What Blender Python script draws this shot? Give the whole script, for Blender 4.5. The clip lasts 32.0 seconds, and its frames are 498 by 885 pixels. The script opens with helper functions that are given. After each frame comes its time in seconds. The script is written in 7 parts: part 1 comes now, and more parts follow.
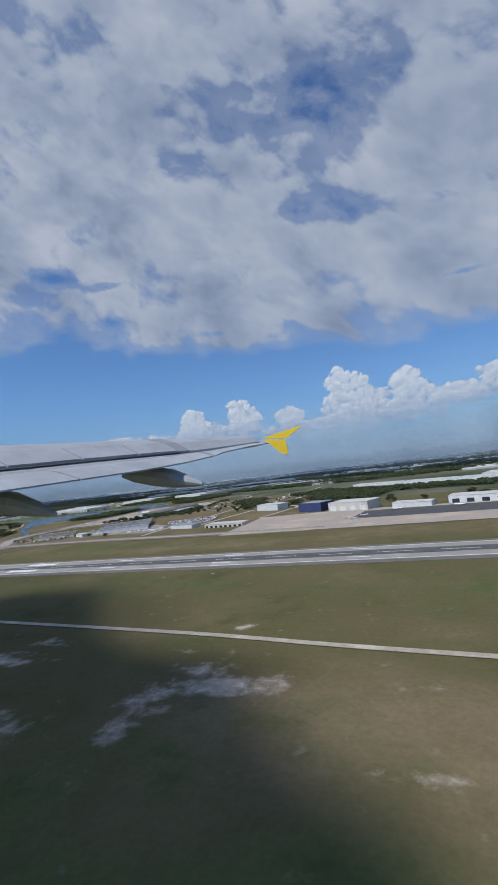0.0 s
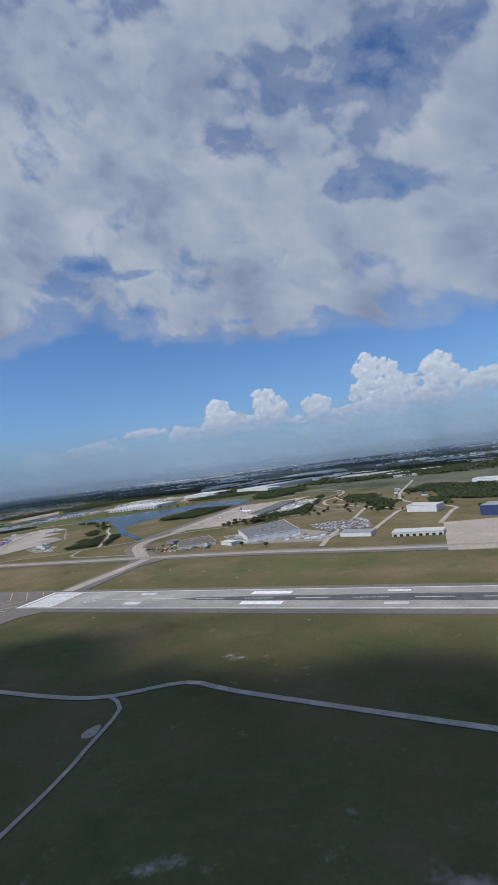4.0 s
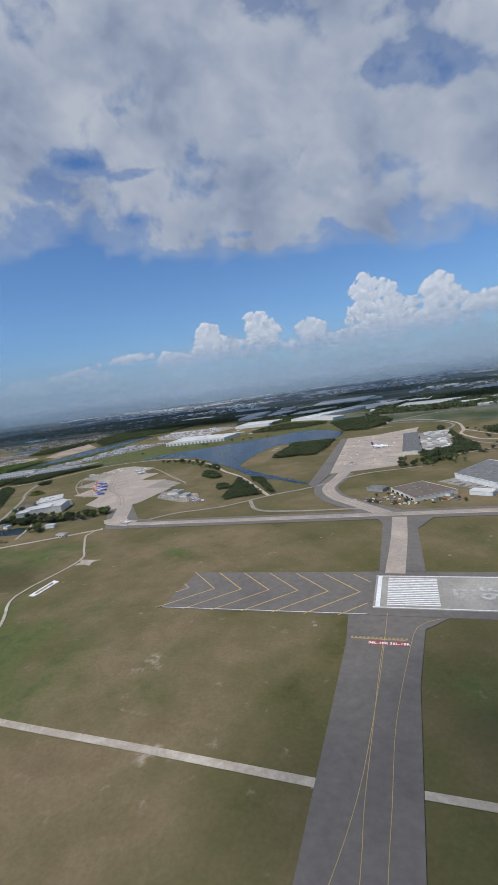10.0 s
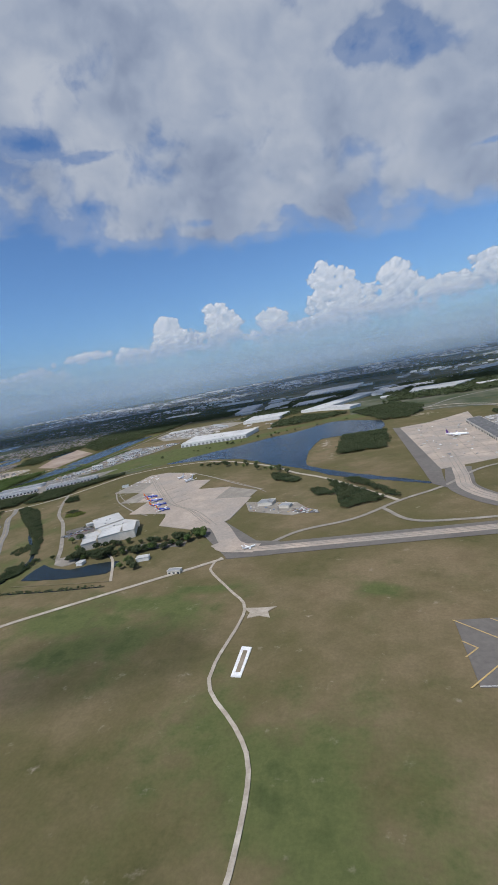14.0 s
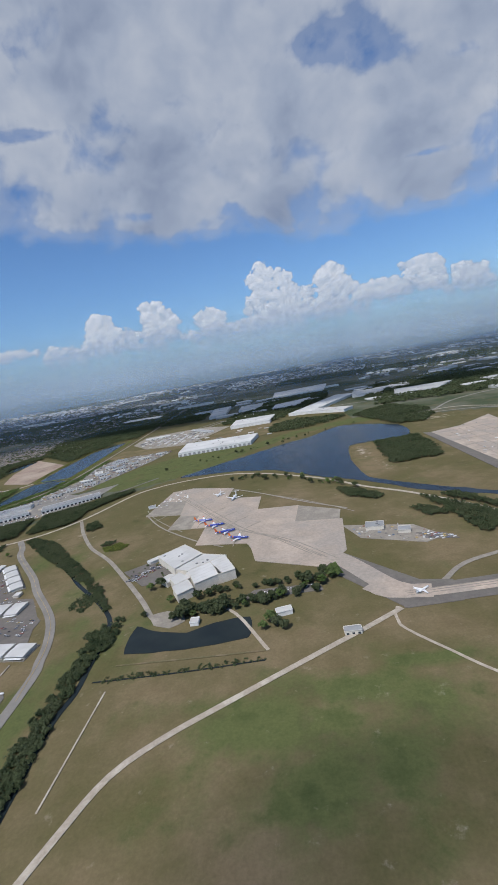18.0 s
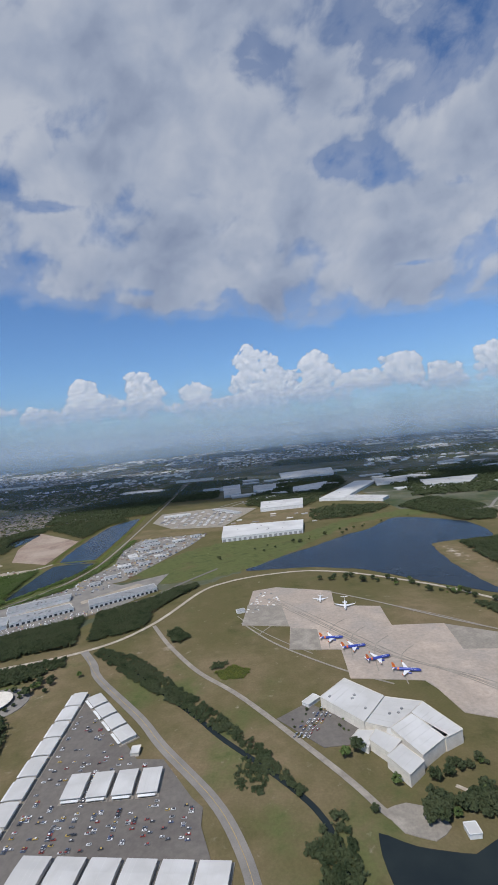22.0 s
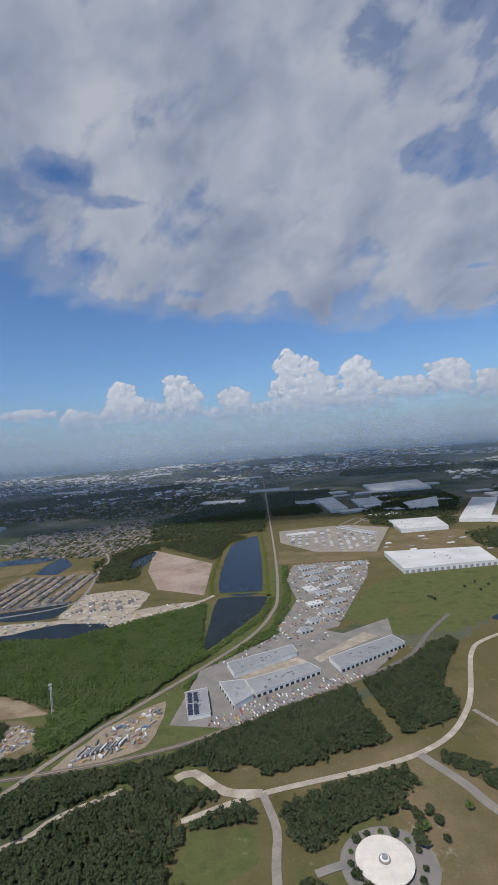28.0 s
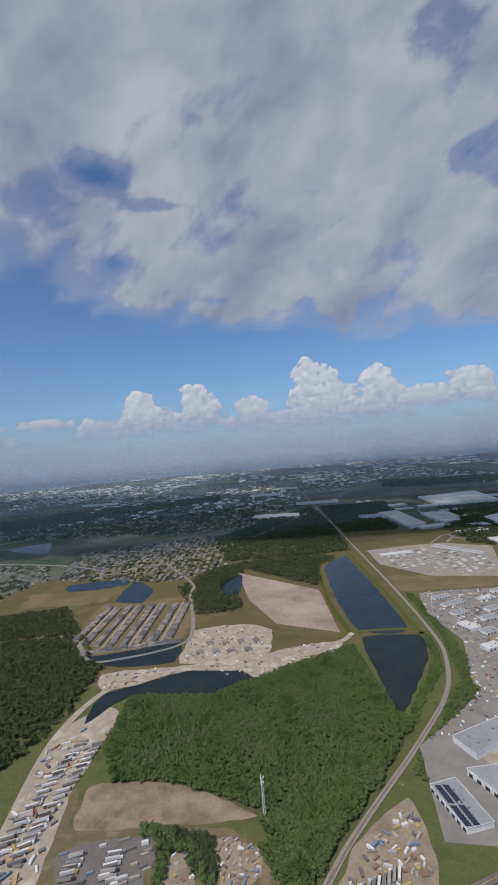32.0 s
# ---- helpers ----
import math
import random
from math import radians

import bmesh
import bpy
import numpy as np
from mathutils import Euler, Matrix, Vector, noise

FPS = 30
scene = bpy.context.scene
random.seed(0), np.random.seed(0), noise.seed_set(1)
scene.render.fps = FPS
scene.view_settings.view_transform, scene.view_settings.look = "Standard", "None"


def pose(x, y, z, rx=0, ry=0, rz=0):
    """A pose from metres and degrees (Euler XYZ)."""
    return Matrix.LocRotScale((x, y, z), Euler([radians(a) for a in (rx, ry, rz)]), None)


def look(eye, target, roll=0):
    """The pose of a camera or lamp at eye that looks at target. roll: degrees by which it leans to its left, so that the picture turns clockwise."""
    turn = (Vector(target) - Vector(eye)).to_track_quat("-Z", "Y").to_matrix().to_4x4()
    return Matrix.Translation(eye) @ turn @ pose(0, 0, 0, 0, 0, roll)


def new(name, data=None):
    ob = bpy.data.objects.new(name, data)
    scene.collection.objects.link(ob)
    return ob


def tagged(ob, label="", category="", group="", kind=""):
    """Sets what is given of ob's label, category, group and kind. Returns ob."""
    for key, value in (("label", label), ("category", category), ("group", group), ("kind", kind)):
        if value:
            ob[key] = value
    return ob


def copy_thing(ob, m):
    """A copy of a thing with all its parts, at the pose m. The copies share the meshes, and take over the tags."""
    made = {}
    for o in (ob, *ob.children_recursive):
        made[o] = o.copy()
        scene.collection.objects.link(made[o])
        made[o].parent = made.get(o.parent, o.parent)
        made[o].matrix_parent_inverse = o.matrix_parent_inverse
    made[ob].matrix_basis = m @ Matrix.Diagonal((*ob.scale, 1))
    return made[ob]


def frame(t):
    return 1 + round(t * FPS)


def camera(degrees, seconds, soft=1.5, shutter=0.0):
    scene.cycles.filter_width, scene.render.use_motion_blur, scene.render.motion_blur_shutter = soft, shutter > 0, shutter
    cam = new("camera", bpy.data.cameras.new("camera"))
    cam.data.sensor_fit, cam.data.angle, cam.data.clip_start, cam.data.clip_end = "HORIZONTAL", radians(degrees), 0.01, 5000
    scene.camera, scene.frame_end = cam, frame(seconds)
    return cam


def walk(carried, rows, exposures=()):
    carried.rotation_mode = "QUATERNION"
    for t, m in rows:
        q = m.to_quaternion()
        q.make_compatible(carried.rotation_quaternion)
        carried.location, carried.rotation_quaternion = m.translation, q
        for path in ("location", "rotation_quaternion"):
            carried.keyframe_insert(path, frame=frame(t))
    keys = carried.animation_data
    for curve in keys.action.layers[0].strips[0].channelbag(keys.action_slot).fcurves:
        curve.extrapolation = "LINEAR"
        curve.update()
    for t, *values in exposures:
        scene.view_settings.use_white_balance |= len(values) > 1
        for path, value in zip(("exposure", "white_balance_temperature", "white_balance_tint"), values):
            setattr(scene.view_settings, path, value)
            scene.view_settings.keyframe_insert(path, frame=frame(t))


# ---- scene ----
cam = camera(57.06, 32.0, soft=1.6)
# seconds, eye, target, roll; one unit is a metre, the plan is drawn at K of full size
PATH = [
    (0, (381.561, -233.571, 43.089), (380.8817, -231.695, 43.2238), -6.53),
    (0.5, (363.608, -233.212, 46.09), (362.9129, -231.3397, 46.1991), -6.58),
    (1, (345.722, -232.752, 49.097), (345.0149, -230.883, 49.1844), -6.65),
    (1.5, (327.852, -232.06, 52.106), (327.1332, -230.1962, 52.1917), -6.89),
    (2, (310.002, -231.159, 55.132), (309.2816, -229.2957, 55.2251), -7.01),
    (2.5, (292.152, -230.122, 58.201), (291.4265, -228.2611, 58.3004), -6.96),
    (3, (274.134, -229.103, 61.278), (273.4041, -227.2435, 61.3777), -7.25),
    (3.5, (255.912, -228.06, 64.305), (255.1806, -226.2008, 64.4026), -7.37),
    (5.5, (179.332, -221.281, 74.439), (178.5532, -219.4393, 74.4575), -6.35),
    (6, (161.227, -219.411, 76.308), (160.4377, -217.5735, 76.2646), -6.83),
    (6.5, (143.313, -217.658, 78.243), (142.5108, -215.8296, 78.1235), -6.95),
    (7, (125.549, -216.087, 80.304), (124.7524, -214.2624, 80.1157), -7.70),
    (7.5, (107.831, -214.702, 82.523), (107.0547, -212.872, 82.3017), -8.34),
    (8, (90.06, -213.32, 84.869), (89.2955, -211.4891, 84.6142), -7.95),
    (8.5, (72.202, -211.839, 87.305), (71.4614, -210.0005, 87.0391), -8.19),
    (9, (54.208, -210.28, 89.725), (53.495, -208.4293, 89.4716), -7.99),
    (9.5, (36.027, -208.424, 91.959), (35.3475, -206.5587, 91.7142), -7.73),
    (10, (17.933, -206.113, 93.992), (17.2716, -204.2406, 93.7548), -7.50),
    (10.5, (0.009, -203.24, 95.842), (-0.5761, -201.3441, 95.5915), -8.50),
    (11, (-17.749, -199.863, 97.525), (-18.2966, -197.9582, 97.2581), -8.31),
    (11.5, (-35.164, -196.175, 99.148), (-35.6943, -194.2703, 98.8454), -8.72),
    (12, (-52.318, -192.301, 100.872), (-52.8487, -190.3996, 100.5484), -9.32),
    (12.5, (-69.346, -188.076, 102.675), (-69.8771, -186.1775, 102.3399), -9.96),
    (13, (-86.362, -183.535, 104.525), (-86.8853, -181.635, 104.1842), -10.76),
    (13.5, (-103.302, -178.755, 106.532), (-103.8068, -176.8475, 106.2035), -10.80),
    (14, (-120.123, -173.876, 108.72), (-120.5999, -171.9567, 108.426), -10.12),
    (14.5, (-136.882, -169.032, 111.037), (-137.3219, -167.0972, 110.7848), -9.58),
    (16.5, (-204.922, -148.749, 122.662), (-205.2476, -146.7976, 122.3712), -9.87),
    (17, (-221.472, -142.823, 125.527), (-221.761, -140.8701, 125.2051), -10.01),
    (17.5, (-238.123, -136.707, 128.388), (-238.3542, -134.7475, 128.0582), -9.64),
    (18, (-254.86, -130.256, 131.208), (-255.0294, -128.2933, 130.863), -9.92),
    (18.5, (-271.696, -123.362, 133.963), (-271.815, -121.3976, 133.6079), -10.17),
    (19, (-288.498, -116.076, 136.616), (-288.6179, -114.1056, 136.2921), -9.91),
    (19.5, (-305.254, -108.573, 139.141), (-305.3762, -106.5958, 138.8633), -10.00),
    (20, (-321.695, -101.124, 141.581), (-321.8106, -99.1405, 141.349), -9.64),
    (20.5, (-338.194, -93.741, 144.067), (-338.2759, -91.7512, 143.8849), -8.62),
    (21, (-354.908, -86.355, 146.692), (-354.9094, -84.3577, 146.5963), -6.56),
    (21.5, (-371.642, -78.957, 149.352), (-371.6295, -76.958, 149.284), -6.08),
    (22, (-388.478, -71.599, 151.912), (-388.4536, -69.6, 151.8732), -5.45),
    (22.5, (-405.329, -64.158, 154.37), (-405.2942, -62.1588, 154.3539), -4.79),
    (23, (-422.109, -56.634, 156.775), (-422.0488, -54.6354, 156.7894), -3.42),
    (23.5, (-438.76, -48.794, 159.268), (-438.6942, -46.7951, 159.2772), -3.38),
    (24, (-455.445, -40.78, 161.719), (-455.3954, -38.7808, 161.7065), -3.67),
    (24.5, (-472.447, -32.735, 164.013), (-472.4217, -30.7354, 163.9873), -4.01),
    (25, (-489.848, -24.645, 166.171), (-489.8501, -22.6454, 166.1311), -4.04),
    (25.5, (-507.486, -16.479, 168.232), (-507.5097, -14.4794, 168.1778), -4.24),
    (27.5, (-578.923, 15.65, 174.317), (-578.9737, 17.6495, 174.2952), -4.21),
    (28, (-596.122, 24.021, 175.644), (-596.1668, 26.0206, 175.6347), -4.28),
    (28.5, (-613.476, 32.622, 176.984), (-613.5144, 34.6213, 176.9895), -4.33),
    (29, (-630.998, 41.372, 178.302), (-631.0314, 43.3713, 178.3185), -4.46),
    (29.5, (-648.591, 50.165, 179.641), (-648.6238, 52.1649, 179.6679), -4.43),
    (30, (-666.129, 58.962, 181.039), (-666.165, 60.961, 181.0726), -4.30),
    (30.5, (-683.655, 67.762, 182.514), (-683.695, 69.7617, 182.5511), -4.15),
    (31, (-701.079, 76.61, 184.054), (-701.1276, 78.609, 184.0904), -4.08),
    (31.5, (-718.374, 85.539, 185.667), (-718.4277, 87.5375, 185.7011), -4.26),
    (32, (-735.533, 94.499, 187.321), (-735.5901, 96.498, 187.3532), -4.49),
]
walk(cam, [(t, look(eye, target, roll)) for t, eye, target, roll in PATH], exposures=[(0.0, -0.28, 5900, 11), (7.0, -0.25, 6000, 12), (12.0, -0.22, 6100, 11), (20.0, -0.18, 6100, 12), (26.0, -0.25, 6200, 13), (32.0, -0.32, 6300, 14)])

# ---- sky, sun ----
K = 0.45
SUN_ELEV, SUN_DIR = 56.0, (-0.55, -0.84)
world = bpy.data.worlds.new("sky")
scene.world = world
world.use_nodes = True
wn, wl = world.node_tree.nodes, world.node_tree.links
sky = wn.new("ShaderNodeTexSky")
sky.sky_type, sky.sun_disc = "NISHITA", False
sky.sun_elevation = radians(SUN_ELEV)
sky.sun_rotation = math.atan2(SUN_DIR[0], SUN_DIR[1])
sky.air_density, sky.dust_density, sky.ozone_density = 1.0, 0.0, 3.0
deep = wn.new("ShaderNodeMix")
deep.data_type, deep.blend_type = "RGBA", "MULTIPLY"
deep.inputs["Factor"].default_value = 1.0
deep.inputs["B"].default_value = (0.77, 0.95, 1.13, 1)
wl.new(sky.outputs[0], deep.inputs["A"])
wl.new(deep.outputs["Result"], wn["Background"].inputs["Color"])
wn["Background"].inputs["Strength"].default_value = 0.11
sun_data = bpy.data.lights.new("sun", "SUN")
sun_data.energy, sun_data.angle, sun_data.color = 4.8, radians(0.53), (1.0, 0.94, 0.84)
sun = new("sun", sun_data)
sv = Vector((SUN_DIR[0], SUN_DIR[1], 0)).normalized() * math.cos(radians(SUN_ELEV)) + Vector((0, 0, math.sin(radians(SUN_ELEV))))
sun.matrix_world = look(sv * 50, (0, 0, 0))
sun.location = sv * 900

# ---- materials ----
MATS = {}


def mat(name, colors, scale=10.0, rough=0.85, metal=0.0, fine=0.0, bump=0.0, detail=6.0, rnd=0.0, spec=0.4, lo=0.35, hi=0.65, big=0.0, bigcol=None):
    """A surface of two or three colours mixed by noise of the given size in metres, with finer grain, bump and a change from piece to piece."""
    m = bpy.data.materials.new(name)
    m.use_nodes = True
    n, l = m.node_tree.nodes, m.node_tree.links
    b = n["Principled BSDF"]
    b.inputs["Roughness"].default_value, b.inputs["Metallic"].default_value = rough, metal
    b.inputs["Specular IOR Level"].default_value = spec
    tc = n.new("ShaderNodeNewGeometry")
    nz = n.new("ShaderNodeTexNoise")
    nz.inputs["Scale"].default_value, nz.inputs["Detail"].default_value, nz.inputs["Roughness"].default_value = 1.0 / (scale * K), detail, 0.52
    l.new(tc.outputs["Position"], nz.inputs["Vector"])
    rp = n.new("ShaderNodeValToRGB")
    rp.color_ramp.elements[0].position, rp.color_ramp.elements[1].position = lo, hi
    rp.color_ramp.elements[0].color = (*colors[0], 1)
    rp.color_ramp.elements[1].color = (*colors[-1], 1)
    for i, c in enumerate(colors[1:-1]):
        e = rp.color_ramp.elements.new(lo + (hi - lo) * (i + 1) / (len(colors) - 1))
        e.color = (*c, 1)
    l.new(nz.outputs["Fac"], rp.inputs["Fac"])
    out = rp.outputs["Color"]
    if big:
        nb = n.new("ShaderNodeTexNoise")
        nb.inputs["Scale"].default_value, nb.inputs["Detail"].default_value = 1.0 / (big * K), 4.0
        l.new(tc.outputs["Position"], nb.inputs["Vector"])
        rb = n.new("ShaderNodeMapRange")
        rb.inputs["From Min"].default_value, rb.inputs["From Max"].default_value = 0.45, 0.62
        l.new(nb.outputs["Fac"], rb.inputs["Value"])
        mb = n.new("ShaderNodeMix")
        mb.data_type = "RGBA"
        l.new(rb.outputs["Result"], mb.inputs["Factor"])
        l.new(out, mb.inputs["A"])
        mb.inputs["B"].default_value = (*bigcol, 1)
        out = mb.outputs["Result"]
    if fine:
        nf = n.new("ShaderNodeTexNoise")
        nf.inputs["Scale"].default_value, nf.inputs["Detail"].default_value, nf.inputs["Roughness"].default_value = 1.0 / (fine * K), 4.0, 0.7
        l.new(tc.outputs["Position"], nf.inputs["Vector"])
        mr = n.new("ShaderNodeMapRange")
        mr.inputs["From Min"].default_value, mr.inputs["From Max"].default_value = 0.3, 0.7
        mr.inputs["To Min"].default_value, mr.inputs["To Max"].default_value = 0.84, 1.15
        l.new(nf.outputs["Fac"], mr.inputs["Value"])
        mx = n.new("ShaderNodeMix")
        mx.data_type, mx.blend_type = "RGBA", "MULTIPLY"
        mx.inputs["Factor"].default_value = 1.0
        l.new(out, mx.inputs["A"])
        l.new(mr.outputs["Result"], mx.inputs["B"])
        out = mx.outputs["Result"]
    if rnd:
        gi = n.new("ShaderNodeNewGeometry")
        oi = n.new("ShaderNodeObjectInfo")
        ad = n.new("ShaderNodeMath")
        ad.operation = "ADD"
        l.new(gi.outputs["Random Per Island"], ad.inputs[0])
        l.new(oi.outputs["Random"], ad.inputs[1])
        fr = n.new("ShaderNodeMath")
        fr.operation = "FRACT"
        l.new(ad.outputs[0], fr.inputs[0])
        rr = n.new("ShaderNodeMapRange")
        rr.inputs["To Min"].default_value, rr.inputs["To Max"].default_value = 1 - rnd, 1 + rnd
        l.new(fr.outputs[0], rr.inputs["Value"])
        hv = n.new("ShaderNodeMix")
        hv.data_type, hv.blend_type = "RGBA", "MULTIPLY"
        hv.inputs["Factor"].default_value = 1.0
        l.new(out, hv.inputs["A"])
        l.new(rr.outputs["Result"], hv.inputs["B"])
        out = hv.outputs["Result"]
    l.new(out, b.inputs["Base Color"])
    if bump:
        bp = n.new("ShaderNodeBump")
        bp.inputs["Strength"].default_value, bp.inputs["Distance"].default_value = bump, 0.2
        l.new(nz.outputs["Fac"], bp.inputs["Height"])
        l.new(bp.outputs["Normal"], b.inputs["Normal"])
    MATS[name] = m
    return m


def palette(name, cols, rough=0.6, metal=0.0):
    """One of several flat paints for each island of a joined mesh."""
    m = bpy.data.materials.new(name)
    m.use_nodes = True
    n, l = m.node_tree.nodes, m.node_tree.links
    b = n["Principled BSDF"]
    b.inputs["Roughness"].default_value, b.inputs["Metallic"].default_value = rough, metal
    g = n.new("ShaderNodeNewGeometry")
    o = n.new("ShaderNodeObjectInfo")
    a = n.new("ShaderNodeMath")
    a.operation = "ADD"
    l.new(g.outputs["Random Per Island"], a.inputs[0])
    l.new(o.outputs["Random"], a.inputs[1])
    f = n.new("ShaderNodeMath")
    f.operation = "FRACT"
    l.new(a.outputs[0], f.inputs[0])
    r = n.new("ShaderNodeValToRGB")
    r.color_ramp.interpolation = "CONSTANT"
    els = r.color_ramp.elements
    for i, c in enumerate(cols):
        e = els[i] if i < 2 else els.new(i / len(cols))
        e.position, e.color = i / len(cols), (*c, 1)
    l.new(f.outputs[0], r.inputs["Fac"])
    l.new(r.outputs["Color"], b.inputs["Base Color"])
    MATS[name] = m
    return m


mat("dry_grass", [(0.16, 0.125, 0.075), (0.11, 0.1, 0.05), (0.2, 0.155, 0.1)], 35, fine=2.0, detail=8, spec=0.15)
mat("sand", [(0.36, 0.315, 0.245), (0.28, 0.24, 0.185), (0.41, 0.365, 0.295)], 30, fine=3, detail=8, spec=0.2)
mat("brown_earth", [(0.19, 0.155, 0.105), (0.265, 0.22, 0.158), (0.22, 0.178, 0.125)], 40, fine=4.0, detail=8, spec=0.15)
mat("concrete", [(0.268, 0.24, 0.198), (0.215, 0.192, 0.158), (0.295, 0.264, 0.218)], 30, fine=3, detail=8)
mat("tan_concrete", [(0.4, 0.325, 0.258), (0.315, 0.265, 0.216), (0.43, 0.35, 0.28)], 90, big=60, bigcol=(0.3, 0.262, 0.222), fine=5, detail=8)
mat("asphalt", [(0.115, 0.102, 0.09), (0.138, 0.124, 0.108), (0.125, 0.112, 0.098)], 90, fine=7.0, detail=8)
mat("dark_asphalt", [(0.05, 0.05, 0.052), (0.075, 0.073, 0.072)], 14, fine=1.0, detail=8)
mat("pale_asphalt", [(0.17, 0.158, 0.14), (0.225, 0.208, 0.182)], 25, fine=1.0, detail=8)
mat("gravel_road", [(0.4, 0.35, 0.28), (0.32, 0.275, 0.215), (0.44, 0.39, 0.315)], 20, fine=2, detail=8)
mat("white_paint", [(0.78, 0.78, 0.76), (0.62, 0.61, 0.59)], 5, fine=0.6)
mat("yellow_paint", [(0.48, 0.34, 0.12), (0.38, 0.28, 0.12)], 4, fine=0.6)
mat("red_paint", [(0.3, 0.06, 0.045), (0.24, 0.055, 0.045)], 4, fine=0.6)
mat("rubber", [(0.06, 0.06, 0.06), (0.1, 0.098, 0.095)], 12, fine=1.0)
mat("water", [(0.018, 0.029, 0.045), (0.025, 0.037, 0.054)], 60, rough=0.2, spec=0.07)
mat("dark_water", [(0.014, 0.02, 0.023), (0.021, 0.028, 0.029)], 40, rough=0.2, spec=0.07)
mat("white_roof", [(0.5, 0.492, 0.468), (0.455, 0.445, 0.42), (0.525, 0.517, 0.495)], 40, rough=0.6, rnd=0.06)
mat("grey_roof", [(0.235, 0.24, 0.24), (0.275, 0.28, 0.28)], 90, fine=12, rough=0.6, rnd=0.08)
mat("brown_roof", [(0.15, 0.118, 0.092), (0.12, 0.096, 0.078)], 14, fine=2, rnd=0.08)
mat("dark_roof", [(0.1, 0.1, 0.1), (0.16, 0.155, 0.15)], 10, fine=1.5, rnd=0.15)
mat("wall_cream", [(0.62, 0.58, 0.5), (0.54, 0.5, 0.43)], 8, fine=1.0, rnd=0.06)
mat("wall_white", [(0.68, 0.68, 0.66), (0.58, 0.58, 0.56)], 8, fine=1.0, rnd=0.06)
mat("wall_blue", [(0.035, 0.05, 0.13), (0.05, 0.06, 0.15)], 6, fine=1.0)
mat("glass_dark", [(0.02, 0.03, 0.04), (0.04, 0.05, 0.06)], 5, rough=0.1, spec=0.6)
mat("trim_grey", [(0.22, 0.22, 0.22), (0.28, 0.28, 0.28)], 5)
mat("panel_blue", [(0.015, 0.02, 0.04), (0.03, 0.035, 0.06)], 4, rough=0.2)
mat("leaf", [(0.052, 0.073, 0.034), (0.092, 0.114, 0.055), (0.068, 0.091, 0.043)], 22, big=38, bigcol=(0.096, 0.114, 0.058), fine=1.6, rnd=0.09, spec=0.15, rough=0.9)
mat("leaf_light", [(0.09, 0.142, 0.042), (0.15, 0.208, 0.066), (0.12, 0.176, 0.054)], 26, big=55, bigcol=(0.158, 0.2, 0.078), fine=1.6, rnd=0.08, spec=0.15, rough=0.9)
mat("reed", [(0.17, 0.19, 0.045), (0.12, 0.145, 0.04)], 5, fine=1.0, rnd=0.2, spec=0.15)
mat("bark", [(0.09, 0.065, 0.045), (0.14, 0.11, 0.08)], 1.0)
mat("ballast", [(0.2, 0.17, 0.14), (0.27, 0.23, 0.19)], 4, fine=0.7)
mat("steel", [(0.3, 0.28, 0.26), (0.4, 0.38, 0.36)], 3, rough=0.45, metal=0.8)
palette("car_paint", [(0.6, 0.6, 0.6), (0.04, 0.04, 0.045), (0.3, 0.31, 0.32), (0.72, 0.72, 0.71), (0.1, 0.11, 0.13), (0.06, 0.06, 0.065), (0.66, 0.66, 0.65), (0.2, 0.2, 0.21), (0.45, 0.45, 0.44), (0.24, 0.04, 0.03), (0.08, 0.1, 0.17), (0.42, 0.3, 0.07)], 0.3)
palette("yard_paint", [(0.45, 0.44, 0.42), (0.2, 0.11, 0.08), (0.6, 0.6, 0.58), (0.12, 0.12, 0.12), (0.28, 0.25, 0.21), (0.36, 0.3, 0.24), (0.16, 0.15, 0.14), (0.55, 0.54, 0.52), (0.14, 0.18, 0.24), (0.3, 0.29, 0.28), (0.22, 0.2, 0.18), (0.38, 0.28, 0.12)], 0.6)
mat("far_roof", [(0.5, 0.495, 0.48), (0.4, 0.395, 0.385)], 60, rough=0.7, rnd=0.12)
mat("worn_paint", [(0.46, 0.45, 0.43), (0.3, 0.295, 0.28)], 6, fine=2)
palette("trailer_paint", [(0.5, 0.49, 0.47), (0.26, 0.25, 0.24), (0.4, 0.39, 0.37), (0.14, 0.14, 0.14), (0.56, 0.55, 0.53), (0.3, 0.26, 0.22)], 0.6)
palette("house_roof", [(0.13, 0.12, 0.115), (0.2, 0.175, 0.155), (0.085, 0.083, 0.085), (0.235, 0.19, 0.155), (0.16, 0.15, 0.142)], 0.9)
palette("town_paint", [(0.5, 0.5, 0.48), (0.2, 0.2, 0.2), (0.7, 0.7, 0.68), (0.33, 0.3, 0.27), (0.4, 0.4, 0.4), (0.6, 0.58, 0.54)], 0.7)
mat("house_wall", [(0.38, 0.355, 0.32), (0.27, 0.255, 0.235)], 14, rnd=0.2)
mat("runway_concrete", [(0.3, 0.28, 0.245), (0.25, 0.234, 0.205), (0.33, 0.308, 0.268)], 60, fine=3, detail=8)
mat("pink_earth", [(0.2, 0.15, 0.12), (0.28, 0.215, 0.17), (0.235, 0.175, 0.138)], 70, fine=8, detail=8, spec=0.15, big=120, bigcol=(0.33, 0.27, 0.215))
mat("tan_earth", [(0.165, 0.128, 0.078), (0.2, 0.155, 0.1), (0.14, 0.11, 0.068)], 30, fine=4, detail=8, spec=0.15, big=34, bigcol=(0.26, 0.207, 0.14))
mat("wing_grey", [(0.36, 0.37, 0.385), (0.32, 0.33, 0.345)], 6, fine=0.8, rough=0.4)
